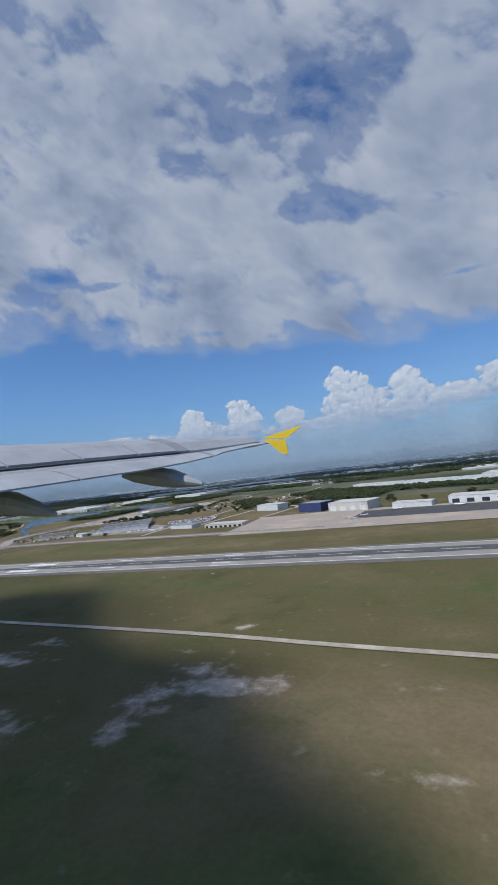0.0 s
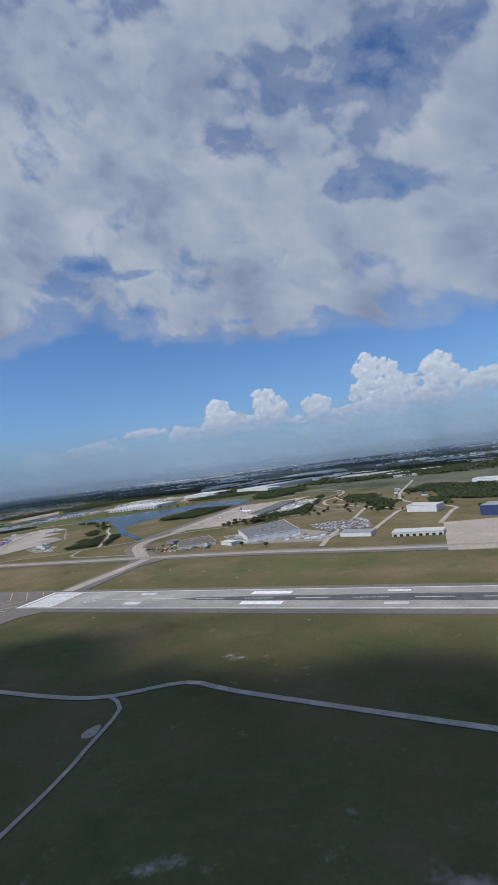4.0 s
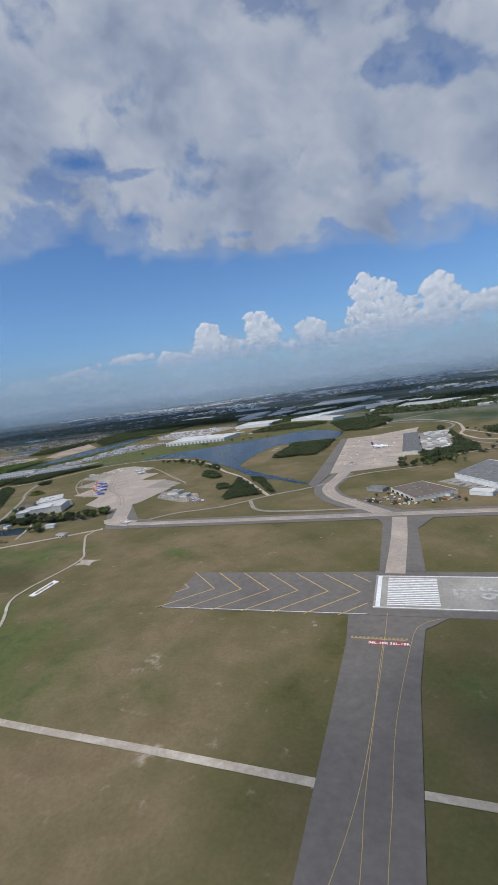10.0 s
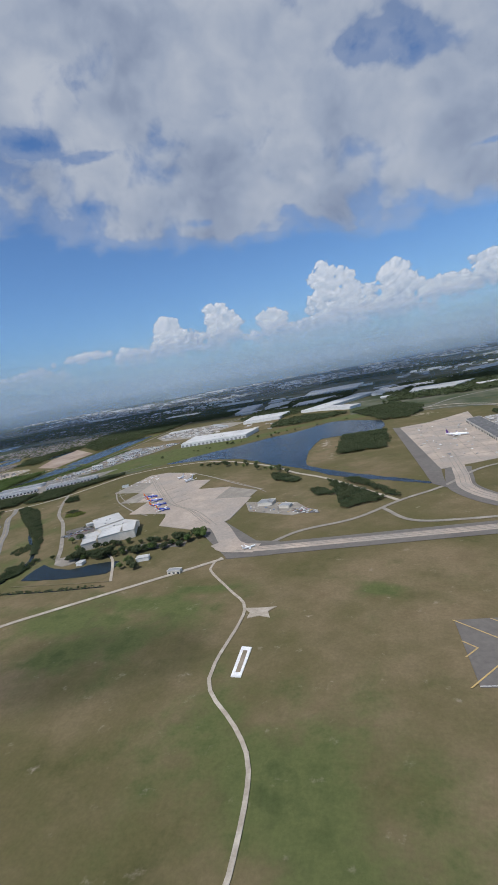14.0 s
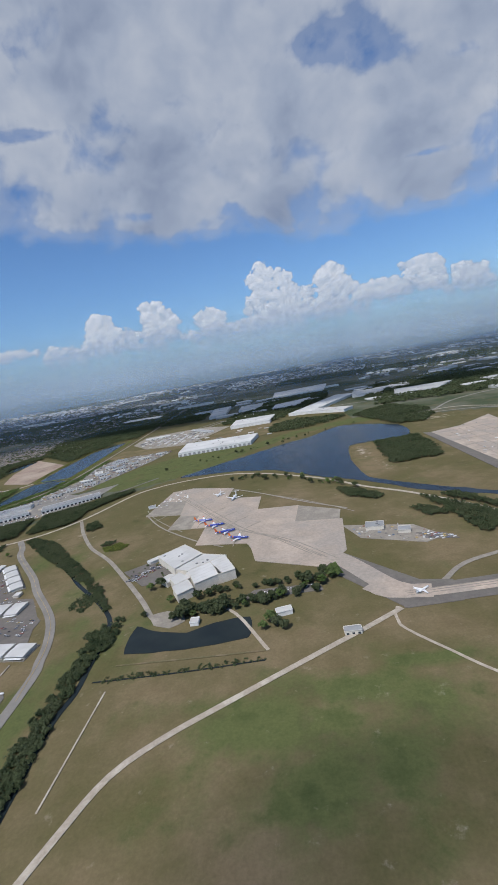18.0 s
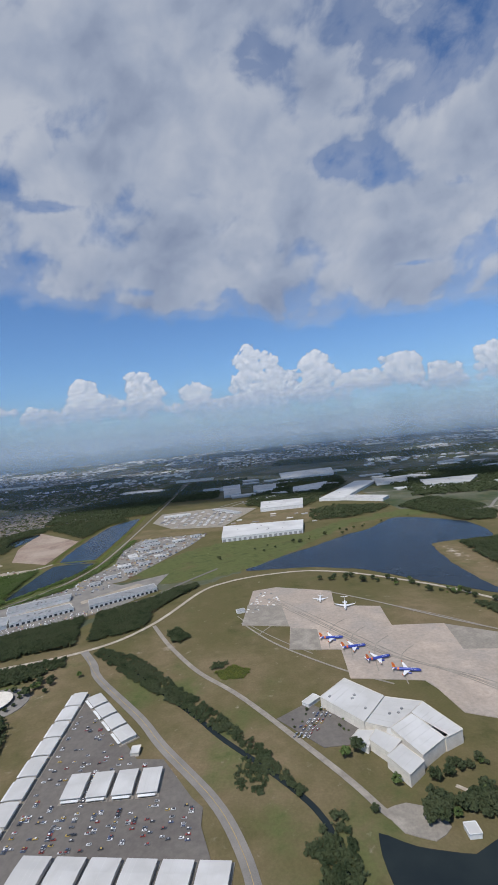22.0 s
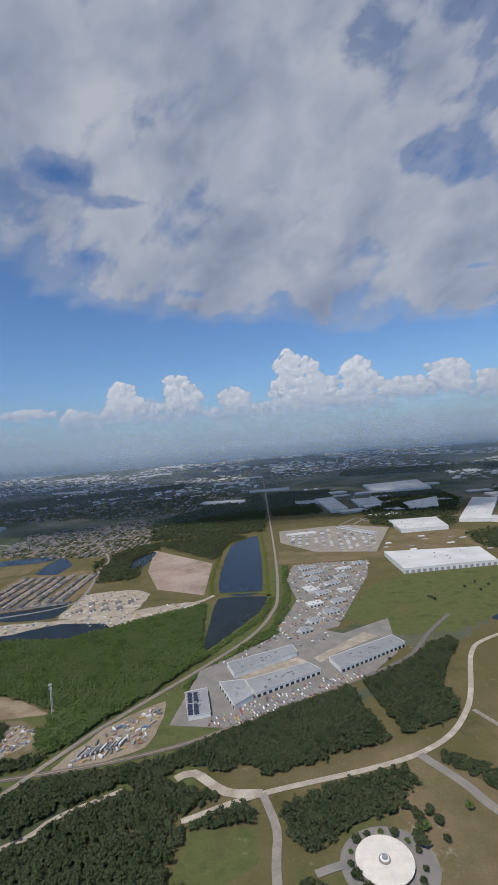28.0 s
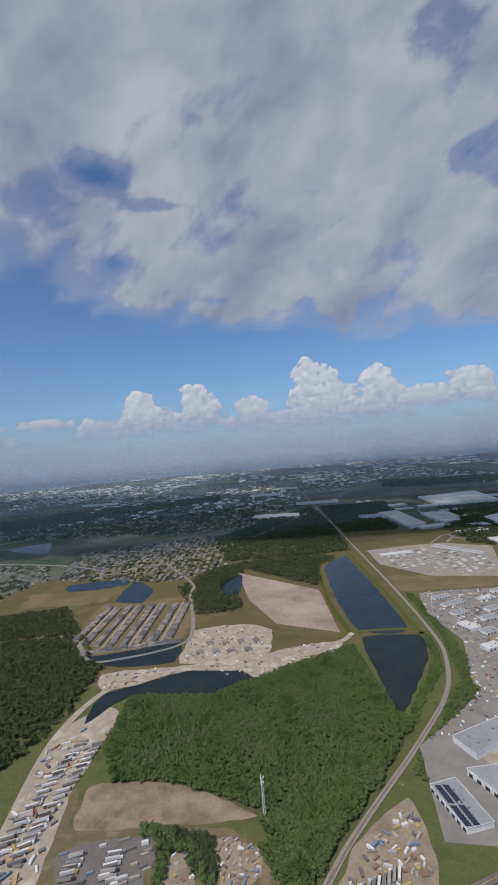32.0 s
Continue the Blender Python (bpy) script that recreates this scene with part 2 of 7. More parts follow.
mat("wing_dark", [(0.03, 0.03, 0.035), (0.06, 0.06, 0.065)], 4, rough=0.6)
mat("wing_band", [(0.24, 0.25, 0.27), (0.28, 0.29, 0.31)], 4, rough=0.45)
mat("wing_yellow", [(0.72, 0.5, 0.02), (0.66, 0.45, 0.02)], 4, rough=0.35)
mat("jet_blue", [(0.035, 0.06, 0.3), (0.03, 0.05, 0.26)], 8, rough=0.3)
mat("jet_white", [(0.74, 0.74, 0.74), (0.66, 0.66, 0.66)], 8, rough=0.35)
mat("jet_red", [(0.5, 0.05, 0.03), (0.55, 0.2, 0.03)], 3, rough=0.35)
mat("jet_purple", [(0.1, 0.03, 0.2), (0.08, 0.03, 0.17)], 3, rough=0.35)


def leafy(name):
    """Leaves let part of the light through and break up the surface."""
    m = MATS[name]
    n, l = m.node_tree.nodes, m.node_tree.links
    b = n["Principled BSDF"]
    tl, mx = n.new("ShaderNodeBsdfTranslucent"), n.new("ShaderNodeMixShader")
    l.new(b.inputs["Base Color"].links[0].from_socket, tl.inputs["Color"])
    mx.inputs["Fac"].default_value = 0.42
    l.new(b.outputs[0], mx.inputs[1])
    l.new(tl.outputs[0], mx.inputs[2])
    g, z, bp = n.new("ShaderNodeNewGeometry"), n.new("ShaderNodeTexNoise"), n.new("ShaderNodeBump")
    z.inputs["Scale"].default_value, z.inputs["Detail"].default_value = 1 / (2.2 * K), 4.0
    l.new(g.outputs["Position"], z.inputs["Vector"])
    bp.inputs["Strength"].default_value, bp.inputs["Distance"].default_value = 0.8, 1.2
    l.new(z.outputs["Fac"], bp.inputs["Height"])
    l.new(bp.outputs["Normal"], b.inputs["Normal"])
    l.new(mx.outputs[0], n["Material Output"].inputs["Surface"])


for leaf_name in ("leaf", "leaf_light", "reed"):
    leafy(leaf_name)


# ---- mesh helpers: everything is drawn in full-size metres of the plan and laid down at K ----
def link(name, bm, material, parent=None, label="", at=None, turn=0.0):
    me = bpy.data.meshes.new(name)
    bm.to_mesh(me)
    bm.free()
    return link_mesh(name, me, material, parent, label, at, turn)


def link_mesh(name, me, material, parent=None, label="", at=None, turn=0.0):
    me.transform(Matrix.Scale(K, 4))
    for mname in (material if isinstance(material, (list, tuple)) else [material]):
        me.materials.append(MATS[mname])
    ob = new(name, me)
    if at is not None:
        ob.matrix_basis = Matrix.Translation(Vector(at) * K) @ Matrix.Rotation(turn, 4, "Z")
    if parent is not None:
        ob.parent = parent
    if label:
        ob["label"] = label
    return ob


part = link


def empty(name, at=(0, 0, 0), turn=0.0):
    ob = new(name)
    ob.empty_display_size = 1.0
    ob.matrix_basis = Matrix.Translation(Vector(at) * K) @ Matrix.Rotation(turn, 4, "Z")
    return ob


def place(at, turn=0.0):
    return Matrix.Translation(Vector(at) * K) @ Matrix.Rotation(turn, 4, "Z")


def poly_bm(points, z0, z1, bm=None):
    """An upright prism over a plan outline."""
    bm = bm or bmesh.new()
    if sum(a[0] * b[1] - b[0] * a[1] for a, b in zip(points, points[1:] + points[:1])) < 0:
        points = points[::-1]
    low = [bm.verts.new((x, y, z0)) for x, y in points]
    top = [bm.verts.new((x, y, z1)) for x, y in points]
    bm.faces.new(top)
    for i in range(len(points)):
        j = (i + 1) % len(points)
        bm.faces.new((low[i], low[j], top[j], top[i]))
    return bm


def smooth_line(points, step=12.0):
    """A Catmull-Rom line through plan points."""
    pts = [Vector((*p, 0)) for p in points]
    pts = [pts[0] * 2 - pts[1]] + pts + [pts[-1] * 2 - pts[-2]]
    out = []
    for a, b, c, d in zip(pts, pts[1:], pts[2:], pts[3:]):
        n = max(2, int((c - b).length / step))
        for i in range(n):
            t = i / n
            out.append(0.5 * (2 * b + (c - a) * t + (2 * a - 5 * b + 4 * c - d) * t * t + (3 * b - a - 3 * c + d) * t ** 3))
    return out + [pts[-2]]


def soft_outline(points, step=10.0, wob=0.0, seed=0.0):
    """A closed, rounded and slightly uneven outline through plan points."""
    pts = [Vector((*p, 0)) for p in points]
    n0, out = len(pts), []
    for i in range(n0):
        a, b, c, d = pts[i - 1], pts[i], pts[(i + 1) % n0], pts[(i + 2) % n0]
        n = max(2, int((c - b).length / step))
        for k in range(n):
            t = k / n
            cr = 0.5 * (2 * b + (c - a) * t + (2 * a - 5 * b + 4 * c - d) * t * t + (3 * b - a - 3 * c + d) * t ** 3)
            v = b.lerp(c, t).lerp(cr, 0.5)
            q = max(25.0, wob * 3.5)
            v += Vector((noise.noise(Vector((v.x / q, v.y / q, seed))), noise.noise(Vector((v.x / q, v.y / q, seed + 9))), 0)) * wob
            out.append((v.x, v.y))
    return out


LEVELS = {}
CLEAR, YARDS = [], []


def level(z):
    """Laid surfaces lie one above another, never two in one plane."""
    LEVELS[z] = LEVELS.get(z, 0) + 1
    return z * 4 + 0.008 * LEVELS[z]


def sheet(name, points, z, material, label, kind="structure", category="", rounded=0.0, thick=0.3, parent=None):
    pts = soft_outline(points, 10.0, rounded, z * 7) if rounded else points
    if category in ("earth", "yard", "parking lot", "pond", "lake"):
        YARDS.append(list(points))
    z = level(z)
    bm = poly_bm(list(pts), -0.25, z)
    ob = link(name, bm, material, parent)
    return tagged(ob, label, category or name.split("_")[-1], kind=kind)


def strip(name, points, width, z, material, label="", kind="structure", category="road", curved=True, step=12.0, parent=None, thick=0.25):
    """A road or a painted line of even width along plan points."""
    z = level(z)
    line = smooth_line(points, step) if curved else [Vector((*p, 0)) for p in points]
    if name.startswith(("road", "rail", "track", "street")):
        CLEAR.extend((p.x, p.y, width / 2 + 2.5) for p in line)
    bm = bmesh.new()
    rows = []
    for i, p in enumerate(line):
        d = (line[min(i + 1, len(line) - 1)] - line[max(i - 1, 0)]).normalized()
        s = Vector((-d.y, d.x, 0)) * width / 2
        rows.append([bm.verts.new((*(p + s).xy, z - thick)), bm.verts.new((*(p + s).xy, z)), bm.verts.new((*(p - s).xy, z)), bm.verts.new((*(p - s).xy, z - thick))])
    for a, b in zip(rows, rows[1:]):
        for i in range(3):
            bm.faces.new((a[i], b[i], b[i + 1], a[i + 1]))
    bmesh.ops.recalc_face_normals(bm, faces=bm.faces)
    ob = link(name, bm, material, parent)
    if not parent:
        tagged(ob, label, category, kind=kind)
    elif label:
        ob["label"] = label
    return ob


def box(bm, cx, cy, z0, z1, lx, ly, turn=0.0):
    c, s = math.cos(turn), math.sin(turn)
    pts = [(cx + c * u * lx / 2 - s * v * ly / 2, cy + s * u * lx / 2 + c * v * ly / 2) for u, v in ((-1, -1), (1, -1), (1, 1), (-1, 1))]
    return poly_bm(pts, z0, z1, bm)


def arrays(name, verts, faces, material, label, category, at=None, kind="stuff", group=""):
    """One joined mesh of very many small pieces, from arrays."""
    me = bpy.data.meshes.new(name)
    me.from_pydata(verts.tolist() if hasattr(verts, "tolist") else verts, [], faces.tolist() if hasattr(faces, "tolist") else faces)
    me.update()
    ob = link_mesh(name, me, material)
    return tagged(ob, label, category, group, kind)


def inside(px, py, pts):
    """Which of the points lie in a plan outline."""
    hit = np.zeros(len(px), bool)
    for (x0, y0), (x1, y1) in zip(pts, pts[1:] + pts[:1]):
        if y0 == y1:
            continue
        cross = ((y0 > py) != (y1 > py)) & (px < (x1 - x0) * (py - y0) / (y1 - y0) + x0)
        hit ^= cross
    return hit


def scatter(pts, gap, seed, jitter=0.45):
    """Loose, even points inside a plan outline."""
    r = np.random.default_rng(seed)
    xs, ys = [p[0] for p in pts], [p[1] for p in pts]
    gx, gy = np.meshgrid(np.arange(min(xs), max(xs), gap), np.arange(min(ys), max(ys), gap))
    gx = gx.ravel() + r.uniform(-jitter, jitter, gx.size) * gap
    gy = gy.ravel() + r.uniform(-jitter, jitter, gy.size) * gap
    ok = inside(gx, gy, pts)
    return np.stack([gx[ok], gy[ok]], 1), r

# ---- ground: one sheet to the horizon; what grows where is told by four weights ----
AIRFIELD = [(-810, -2500), (2600, -2500), (2600, 420), (700, 700), (420, 1150), (60, 1330), (-180, 1420), (-330, 1440), (-520, 1400), (-690, 1190), (-860, 990), (-980, 900), (-1080, 720), (-1180, 610), (-1350, 560), (-1440, 500), (-1440, -2500)]
MEADOWS = [[(-1190, 1040), (-1060, 1230), (-960, 1300), (-690, 1320), (-560, 1440), (-280, 1560), (-190, 1420), (-330, 1440), (-520, 1400), (-690, 1190), (-860, 990), (-990, 930), (-1090, 930)], [(-1433, 512), (-1356, 511), (-1361, 469), (-1388, 455), (-1432, 458)], [(-1510, 650), (-1460, 760), (-1480, 690), (-1400, 660), (-1500, 640)], [(-1320, 1460), (-1275, 1450), (-1250, 1180), (-1300, 1000), (-1330, 1080)], [(-2300, 480), (-1900, 560), (-1440, 570), (-1300, 1000), (-1500, 1180), (-1900, 1030), (-2100, 1100), (-2500, 1000)], [(-2049, 869), (-2034, 928), (-1990, 980), (-1951, 767), (-1973, 738)]]
FIELDS = [[(-1300, 1640), (-1160, 1600), (-960, 1545), (-820, 1900), (-600, 1780), (-480, 1500), (-700, 1500), (-960, 1470), (-1260, 1480)], [(-2400, 1560), (-2140, 1540), (-2120, 1700), (-2420, 1700)], [(-1300, 1480), (-1100, 1480), (-1000, 1540), (-1280, 1600)], [(-1895, 794), (-1802, 801), (-1726, 771), (-1674, 734), (-1773, 729), (-1884, 732)], [(-2140, 1560), (-1880, 1550), (-1835, 1360), (-1860, 1225), (-2040, 1180), (-2120, 1300)], [(-1888, 697), (-1849, 715), (-1791, 716), (-1778, 694), (-1785, 670), (-1775, 619), (-1845, 623)], [(-1708, 656), (-1707, 706), (-1683, 712), (-1647, 682), (-1654, 654)], [(-1890, 740), (-1860, 660), (-1900, 650)]]
VERGES = [[(-2500, 1000), (-1320, 1000), (-1320, 2300), (-1900, 2300), (-2500, 1800)], [(-1320, 900), (-300, 1450), (-300, 2300), (-1320, 2350)], [(-1560, 560), (-1440, 600), (-1300, 640), (-1110, 790), (-1000, 900), (-960, 860), (-1060, 700), (-1180, 590), (-1350, 540), (-1440, 480), (-1560, 500)], [(-1500, 640), (-1440, 680), (-1300, 740), (-1100, 900), (-1060, 860), (-1160, 760), (-1340, 680), (-1440, 630)]]
# bright damp grass, worn brown grass and bare sand: middle, half widths, strength
LUSH_NEAR = ((-620, 34, 70, 32, 0.9), (-548, 70, 60, 24, 0.8), (-480, 50, 40, 30, 0.7), (-585, -30, 34, 26, 1.0), (-520, -5, 26, 30, 0.9), (-470, 95, 40, 9, 0.9), (-560, -10, 60, 40, 0.5), (-330, -160, 60, 60, 0.8), (-260, -210, 70, 40, 0.6), (-400, -120, 40, 60, 0.6), (-1000, 470, 60, 40, 0.5), (-900, 330, 40, 60, 0.5), (-800, 200, 30, 60, 0.5), (-860, 60, 20, 200, 0.6), (-270, 72, 26, 14, 0.8), (150, -180, 120, 40, 0.5), (80, -330, 120, 40, 0.4), (420, -340, 120, 60, 0.6), (760, -420, 160, 60, 0.5), (520, -130, 160, 30, 0.4), (900, -150, 160, 40, 0.4),)
LUSH_MIDDLE = ((-1250, 480, 50, 50, 0.5), (300, 110, 200, 50, 0.4), (-660, 60, 70, 20, 0.5),)
LUSH = LUSH_NEAR + LUSH_MIDDLE
DRY_NEAR = ((-230, 100, 150, 70, 0.8), (-190, -150, 70, 110, 0.9), (-120, -230, 80, 60, 0.6), (-330, 60, 90, 90, 0.6), (-660, -80, 120, 80, 0.8), (-470, -70, 70, 60, 0.5), (-930, 500, 110, 90, 0.7), (-960, 440, 50, 50, 0.8), (-860, 330, 40, 60, 0.7), (-1040, 560, 60, 60, 0.8), (-1180, 500, 60, 120, 0.8), (-700, 90, 90, 40, 0.7), (-600, 150, 70, 40, 0.6), (-560, 620, 120, 100, 0.6), (-350, 480, 120, 80, 0.6), (-370, 880, 60, 180, 0.9), (600, 90, 300, 40, 0.6), (200, -120, 160, 24, 0.4),)
DRY_MIDDLE = ((830, -360, 90, 40, 0.9), (-850, 500, 80, 60, 0.6), (-260, 600, 80, 150, 0.5), (-480, 150, 60, 60, 0.6), (-200, 900, 60, 200, 0.4), (-560, 60, 330, 240, 0.5), (-900, 300, 170, 300, 0.55), (-250, -30, 130, 220, 0.6), (-160, -260, 70, 130, 0.9), (-90, -130, 70, 60, 0.6), (-1150, 480, 200, 150, 0.5), (60, 120, 200, 60, 0.5), (300, 750, 330, 380, 0.7), (150, 310, 300, 110, 0.75), (520, 420, 160, 180, 0.7), (-330, 350, 120, 120, 0.6), (-1960, 900, 300, 250, 0.6),)
DRY = DRY_NEAR + DRY_MIDDLE
SAND_NEAR = ((585, -300, 16, 6, 0.75), (614, -306, 14, 5, 0.75), (553, -297, 10, 5, 0.75), (621, -352, 11, 5, 0.75), (636, -357, 10, 5, 0.75), (653, -364, 9, 5, 0.75), (666, -373, 9, 5, 0.75), (676, -374, 8, 4, 0.75), (518, -335, 8, 4, 0.75), (551, -341, 7, 4, 0.75), (752, -320, 22, 11, 1.0), (730, -302, 12, 12, 0.7), (722, -340, 8, 14, 0.85), (716, -368, 6, 10, 0.9), (713, -285, 10, 6, 0.5), (731, -243, 8, 4, 0.9), (601, -305, 14, 8, 0.8), (669, -367, 12, 8, 0.7),)
SAND_MIDDLE = ((831, -366, 20, 4, 0.5), (849, -374, 22, 5, 0.5), (830, -321, 14, 3, 0.45), (550, -292, 13, 6, 0.8), (562, -303, 10, 6, 0.8), (590, -305, 14, 8, 0.9), (607, -278, 16, 5, 0.8), (517, -333, 8, 5, 0.7), (558, -333, 9, 5, 0.7), (482, -338, 7, 4, 0.6), (557, -267, 10, 4, 0.6), (603, -270, 9, 4, 0.6), (366, -174, 12, 3, 0.6), (410, -351, 12, 5, 0.5), (-175, -165, 12, 14, 0.5), (-125, -250, 9, 12, 0.5), (-190, -118, 8, 7, 0.5), (-60, 1290, 60, 30, 0.5),)
SAND_FAR = ((-370, 960, 14, 60, 0.6), (-350, 780, 12, 50, 0.4), (-1200, 480, 16, 20, 0.6), (-1015, 590, 20, 16, 0.4),)
SAND = SAND_NEAR + SAND_MIDDLE + SAND_FAR

xs = np.unique(np.concatenate([np.arange(-11500, -2700, 400), np.arange(-2700, 1700, 13), np.arange(1700, 11200, 300)]))
ys = np.unique(np.concatenate([np.arange(-6000, -560, 400), np.arange(-560, 700, 9), np.arange(700, 2400, 20), np.arange(2400, 12200, 300)]))
gx, gy = np.meshgrid(xs.astype(float), ys.astype(float))


def mask(polys):
    out = np.zeros(gx.size, bool)
    for p in polys:
        out |= inside(gx.ravel(), gy.ravel(), p)
    return out.reshape(gx.shape).astype(float)


def spots_of(table):
    out = np.zeros(gx.shape)
    for cx, cy, rx, ry, k in table:
        out = np.maximum(out, k * np.exp(-(((gx - cx) / rx) ** 2 + ((gy - cy) / ry) ** 2) * 0.8))
    return out


verts = np.stack([gx.ravel(), gy.ravel(), np.zeros(gx.size)], 1)
nx, ny = len(xs), len(ys)
ii = np.arange(nx * ny).reshape(ny, nx)
faces = np.stack([ii[:-1, :-1], ii[:-1, 1:], ii[1:, 1:], ii[1:, :-1]], -1).reshape(-1, 4)

gm = bpy.data.materials.new("land")
gm.use_nodes = True
n, l = gm.node_tree.nodes, gm.node_tree.links
geo = n.new("ShaderNodeNewGeometry")


def tex(size, detail=6.0, rough=0.6):
    z = n.new("ShaderNodeTexNoise")
    z.inputs["Scale"].default_value, z.inputs["Detail"].default_value, z.inputs["Roughness"].default_value = 1 / (size * K), detail, rough
    l.new(geo.outputs["Position"], z.inputs["Vector"])
    return z.outputs["Fac"]


def shades(fac, cols, lo, hi):
    r = n.new("ShaderNodeValToRGB")
    els = r.color_ramp.elements
    for i, c in enumerate(cols):
        e = els[i] if i < 2 else els.new(0.5)
        e.position, e.color = lo + (hi - lo) * i / (len(cols) - 1), (*c, 1)
    l.new(fac, r.inputs["Fac"])
    return r.outputs["Color"]


def blend(a, b, weight, size, soft=0.22):
    """b grows over a where its weight is high, with a ragged edge."""
    at = n.new("ShaderNodeAttribute")
    at.attribute_name = weight
    ad = n.new("ShaderNodeMath")
    ad.operation = "ADD"
    l.new(at.outputs["Fac"], ad.inputs[0])
    st = n.new("ShaderNodeMapRange")
    st.clamp = False
    st.inputs["From Min"].default_value, st.inputs["From Max"].default_value = 0.5, 0.75
    st.inputs["To Min"].default_value, st.inputs["To Max"].default_value = 0.5, 1.0
    l.new(tex(size, 8.0, 0.65), st.inputs["Value"])
    l.new(st.outputs["Result"], ad.inputs[1])
    mr = n.new("ShaderNodeMapRange")
    mr.interpolation_type = "SMOOTHSTEP"
    mr.inputs["From Min"].default_value, mr.inputs["From Max"].default_value = 1.0 - soft, 1.0 + soft
    l.new(ad.outputs[0], mr.inputs["Value"])
    mx = n.new("ShaderNodeMix")
    mx.data_type = "RGBA"
    l.new(mr.outputs["Result"], mx.inputs["Factor"])
    l.new(a, mx.inputs["A"])
    l.new(b, mx.inputs["B"])
    return mx.outputs["Result"]


col = shades(tex(380, 9.0, 0.62), [(0.022, 0.04, 0.02), (0.045, 0.062, 0.03), (0.028, 0.048, 0.024), (0.09, 0.095, 0.055), (0.17, 0.16, 0.13)], 0.3, 0.72)
col = blend(col, shades(tex(85, 9.0, 0.66), [(0.058, 0.059, 0.022), (0.094, 0.086, 0.036), (0.071, 0.072, 0.027), (0.112, 0.093, 0.045)], 0.3, 0.7), "field", 40, 0.12)
col = blend(col, shades(tex(40, 8.0), [(0.13, 0.105, 0.057), (0.174, 0.134, 0.077), (0.143, 0.108, 0.061)], 0.3, 0.7), "dry", 90, 0.4)
col = blend(col, shades(tex(30, 8.0), [(0.05, 0.066, 0.023), (0.094, 0.106, 0.039), (0.068, 0.082, 0.029)], 0.3, 0.7), "lush", 60, 0.3)
col = blend(col, shades(tex(9, 8.0), [(0.46, 0.41, 0.34), (0.34, 0.28, 0.22), (0.56, 0.51, 0.44)], 0.3, 0.7), "sand", 16, 0.3)
mul = n.new("ShaderNodeMix")
mul.data_type, mul.blend_type = "RGBA", "MULTIPLY"
mul.inputs["Factor"].default_value = 1.0
grain = n.new("ShaderNodeMapRange")
grain.inputs["From Min"].default_value, grain.inputs["From Max"].default_value = 0.3, 0.7
grain.inputs["To Min"].default_value, grain.inputs["To Max"].default_value = 0.88, 1.12
l.new(tex(3.0, 5.0, 0.7), grain.inputs["Value"])
l.new(col, mul.inputs["A"])
l.new(grain.outputs["Result"], mul.inputs["B"])
l.new(mul.outputs["Result"], n["Principled BSDF"].inputs["Base Color"])
n["Principled BSDF"].inputs["Roughness"].default_value = 0.95
n["Principled BSDF"].inputs["Specular IOR Level"].default_value = 0.1
MATS["land"] = gm
ground = arrays("ground", verts, faces, "land", "flat olive airfield grass with worn patches, woods and fields to the horizon", "ground", kind="structure")
for key, val in (("field", np.maximum(mask([AIRFIELD] + VERGES), mask(FIELDS + MEADOWS))), ("dry", np.maximum(0.16 + spots_of(DRY) * 0.72, mask(FIELDS) * 0.62)), ("lush", np.maximum(0.14 + spots_of(LUSH) * 0.95, mask(MEADOWS) * (1 - mask(FIELDS)) * 0.78)), ("sand", spots_of(SAND) * 0.9)):
    at = ground.data.attributes.new(key, "FLOAT", "POINT")
    at.data.foreach_set("value", val.ravel().astype(np.float32))

# broad patches of the land
sheet("earth_patch", [(-1750, 1779), (-1505, 1535), (-1496, 1230), (-1634, 1304), (-1707, 1494)], 0.08, "pink_earth", "cleared building land of pinkish bare earth", category="earth")
sheet("earth_patch", [(-1828, 1293), (-1715, 1318), (-1648, 1272), (-1662, 1131), (-1832, 1131)], 0.07, "sand", "pale sandy building site", category="earth", rounded=5)
sheet("earth_patch", [(-1984, 1105), (-1830, 1119), (-1718, 1122), (-1626, 1165), (-1506, 1187), (-1513, 1147), (-1630, 1080), (-1683, 1055), (-1814, 1094), (-1955, 1039)], 0.09, "sand", "pale sandy bank between two ponds", category="earth", rounded=6)
sheet("earth_patch", [(-1960, 600), (-1968, 730), (-1905, 800), (-1884, 734), (-1773, 728), (-1700, 722), (-1650, 668), (-1690, 612), (-1800, 600)], 0.06, "dry_grass", "trodden brown earth round the vehicle yards", category="ground", rounded=6)
sheet("earth_patch", [(-1890, 797), (-1802, 803), (-1726, 772), (-1674, 736), (-1773, 731), (-1878, 732)], 0.065, "tan_earth", "cleared tan field with pale sandy streaks", category="earth", rounded=6)
sheet("earth_patch", [(-1963, 722), (-1991, 905), (-1960, 960), (-1933, 991), (-1902, 954), (-1910, 795), (-1896, 667), (-1932, 669)], 0.1, "sand", "wide dusty truck yard", category="earth", rounded=5)
sheet("earth_patch", [(-1888, 697), (-1849, 715), (-1791, 716), (-1778, 694), (-1785, 670), (-1775, 619), (-1845, 623)], 0.11, "asphalt", "dusty grey vehicle yard", category="earth", rounded=3)
sheet("earth_patch", [(-1721, 703), (-1708, 712), (-1668, 693), (-1670, 663), (-1690, 647), (-1698, 618), (-1712, 618), (-1710, 665)], 0.11, "brown_earth", "dusty scrap yard", category="earth", rounded=3)
sheet("earth_patch", [(-1613, 617), (-1570, 694), (-1500, 752), (-1492, 720), (-1503, 646), (-1602, 606)], 0.11, "brown_earth", "dusty trailer yard", category="earth", rounded=3)
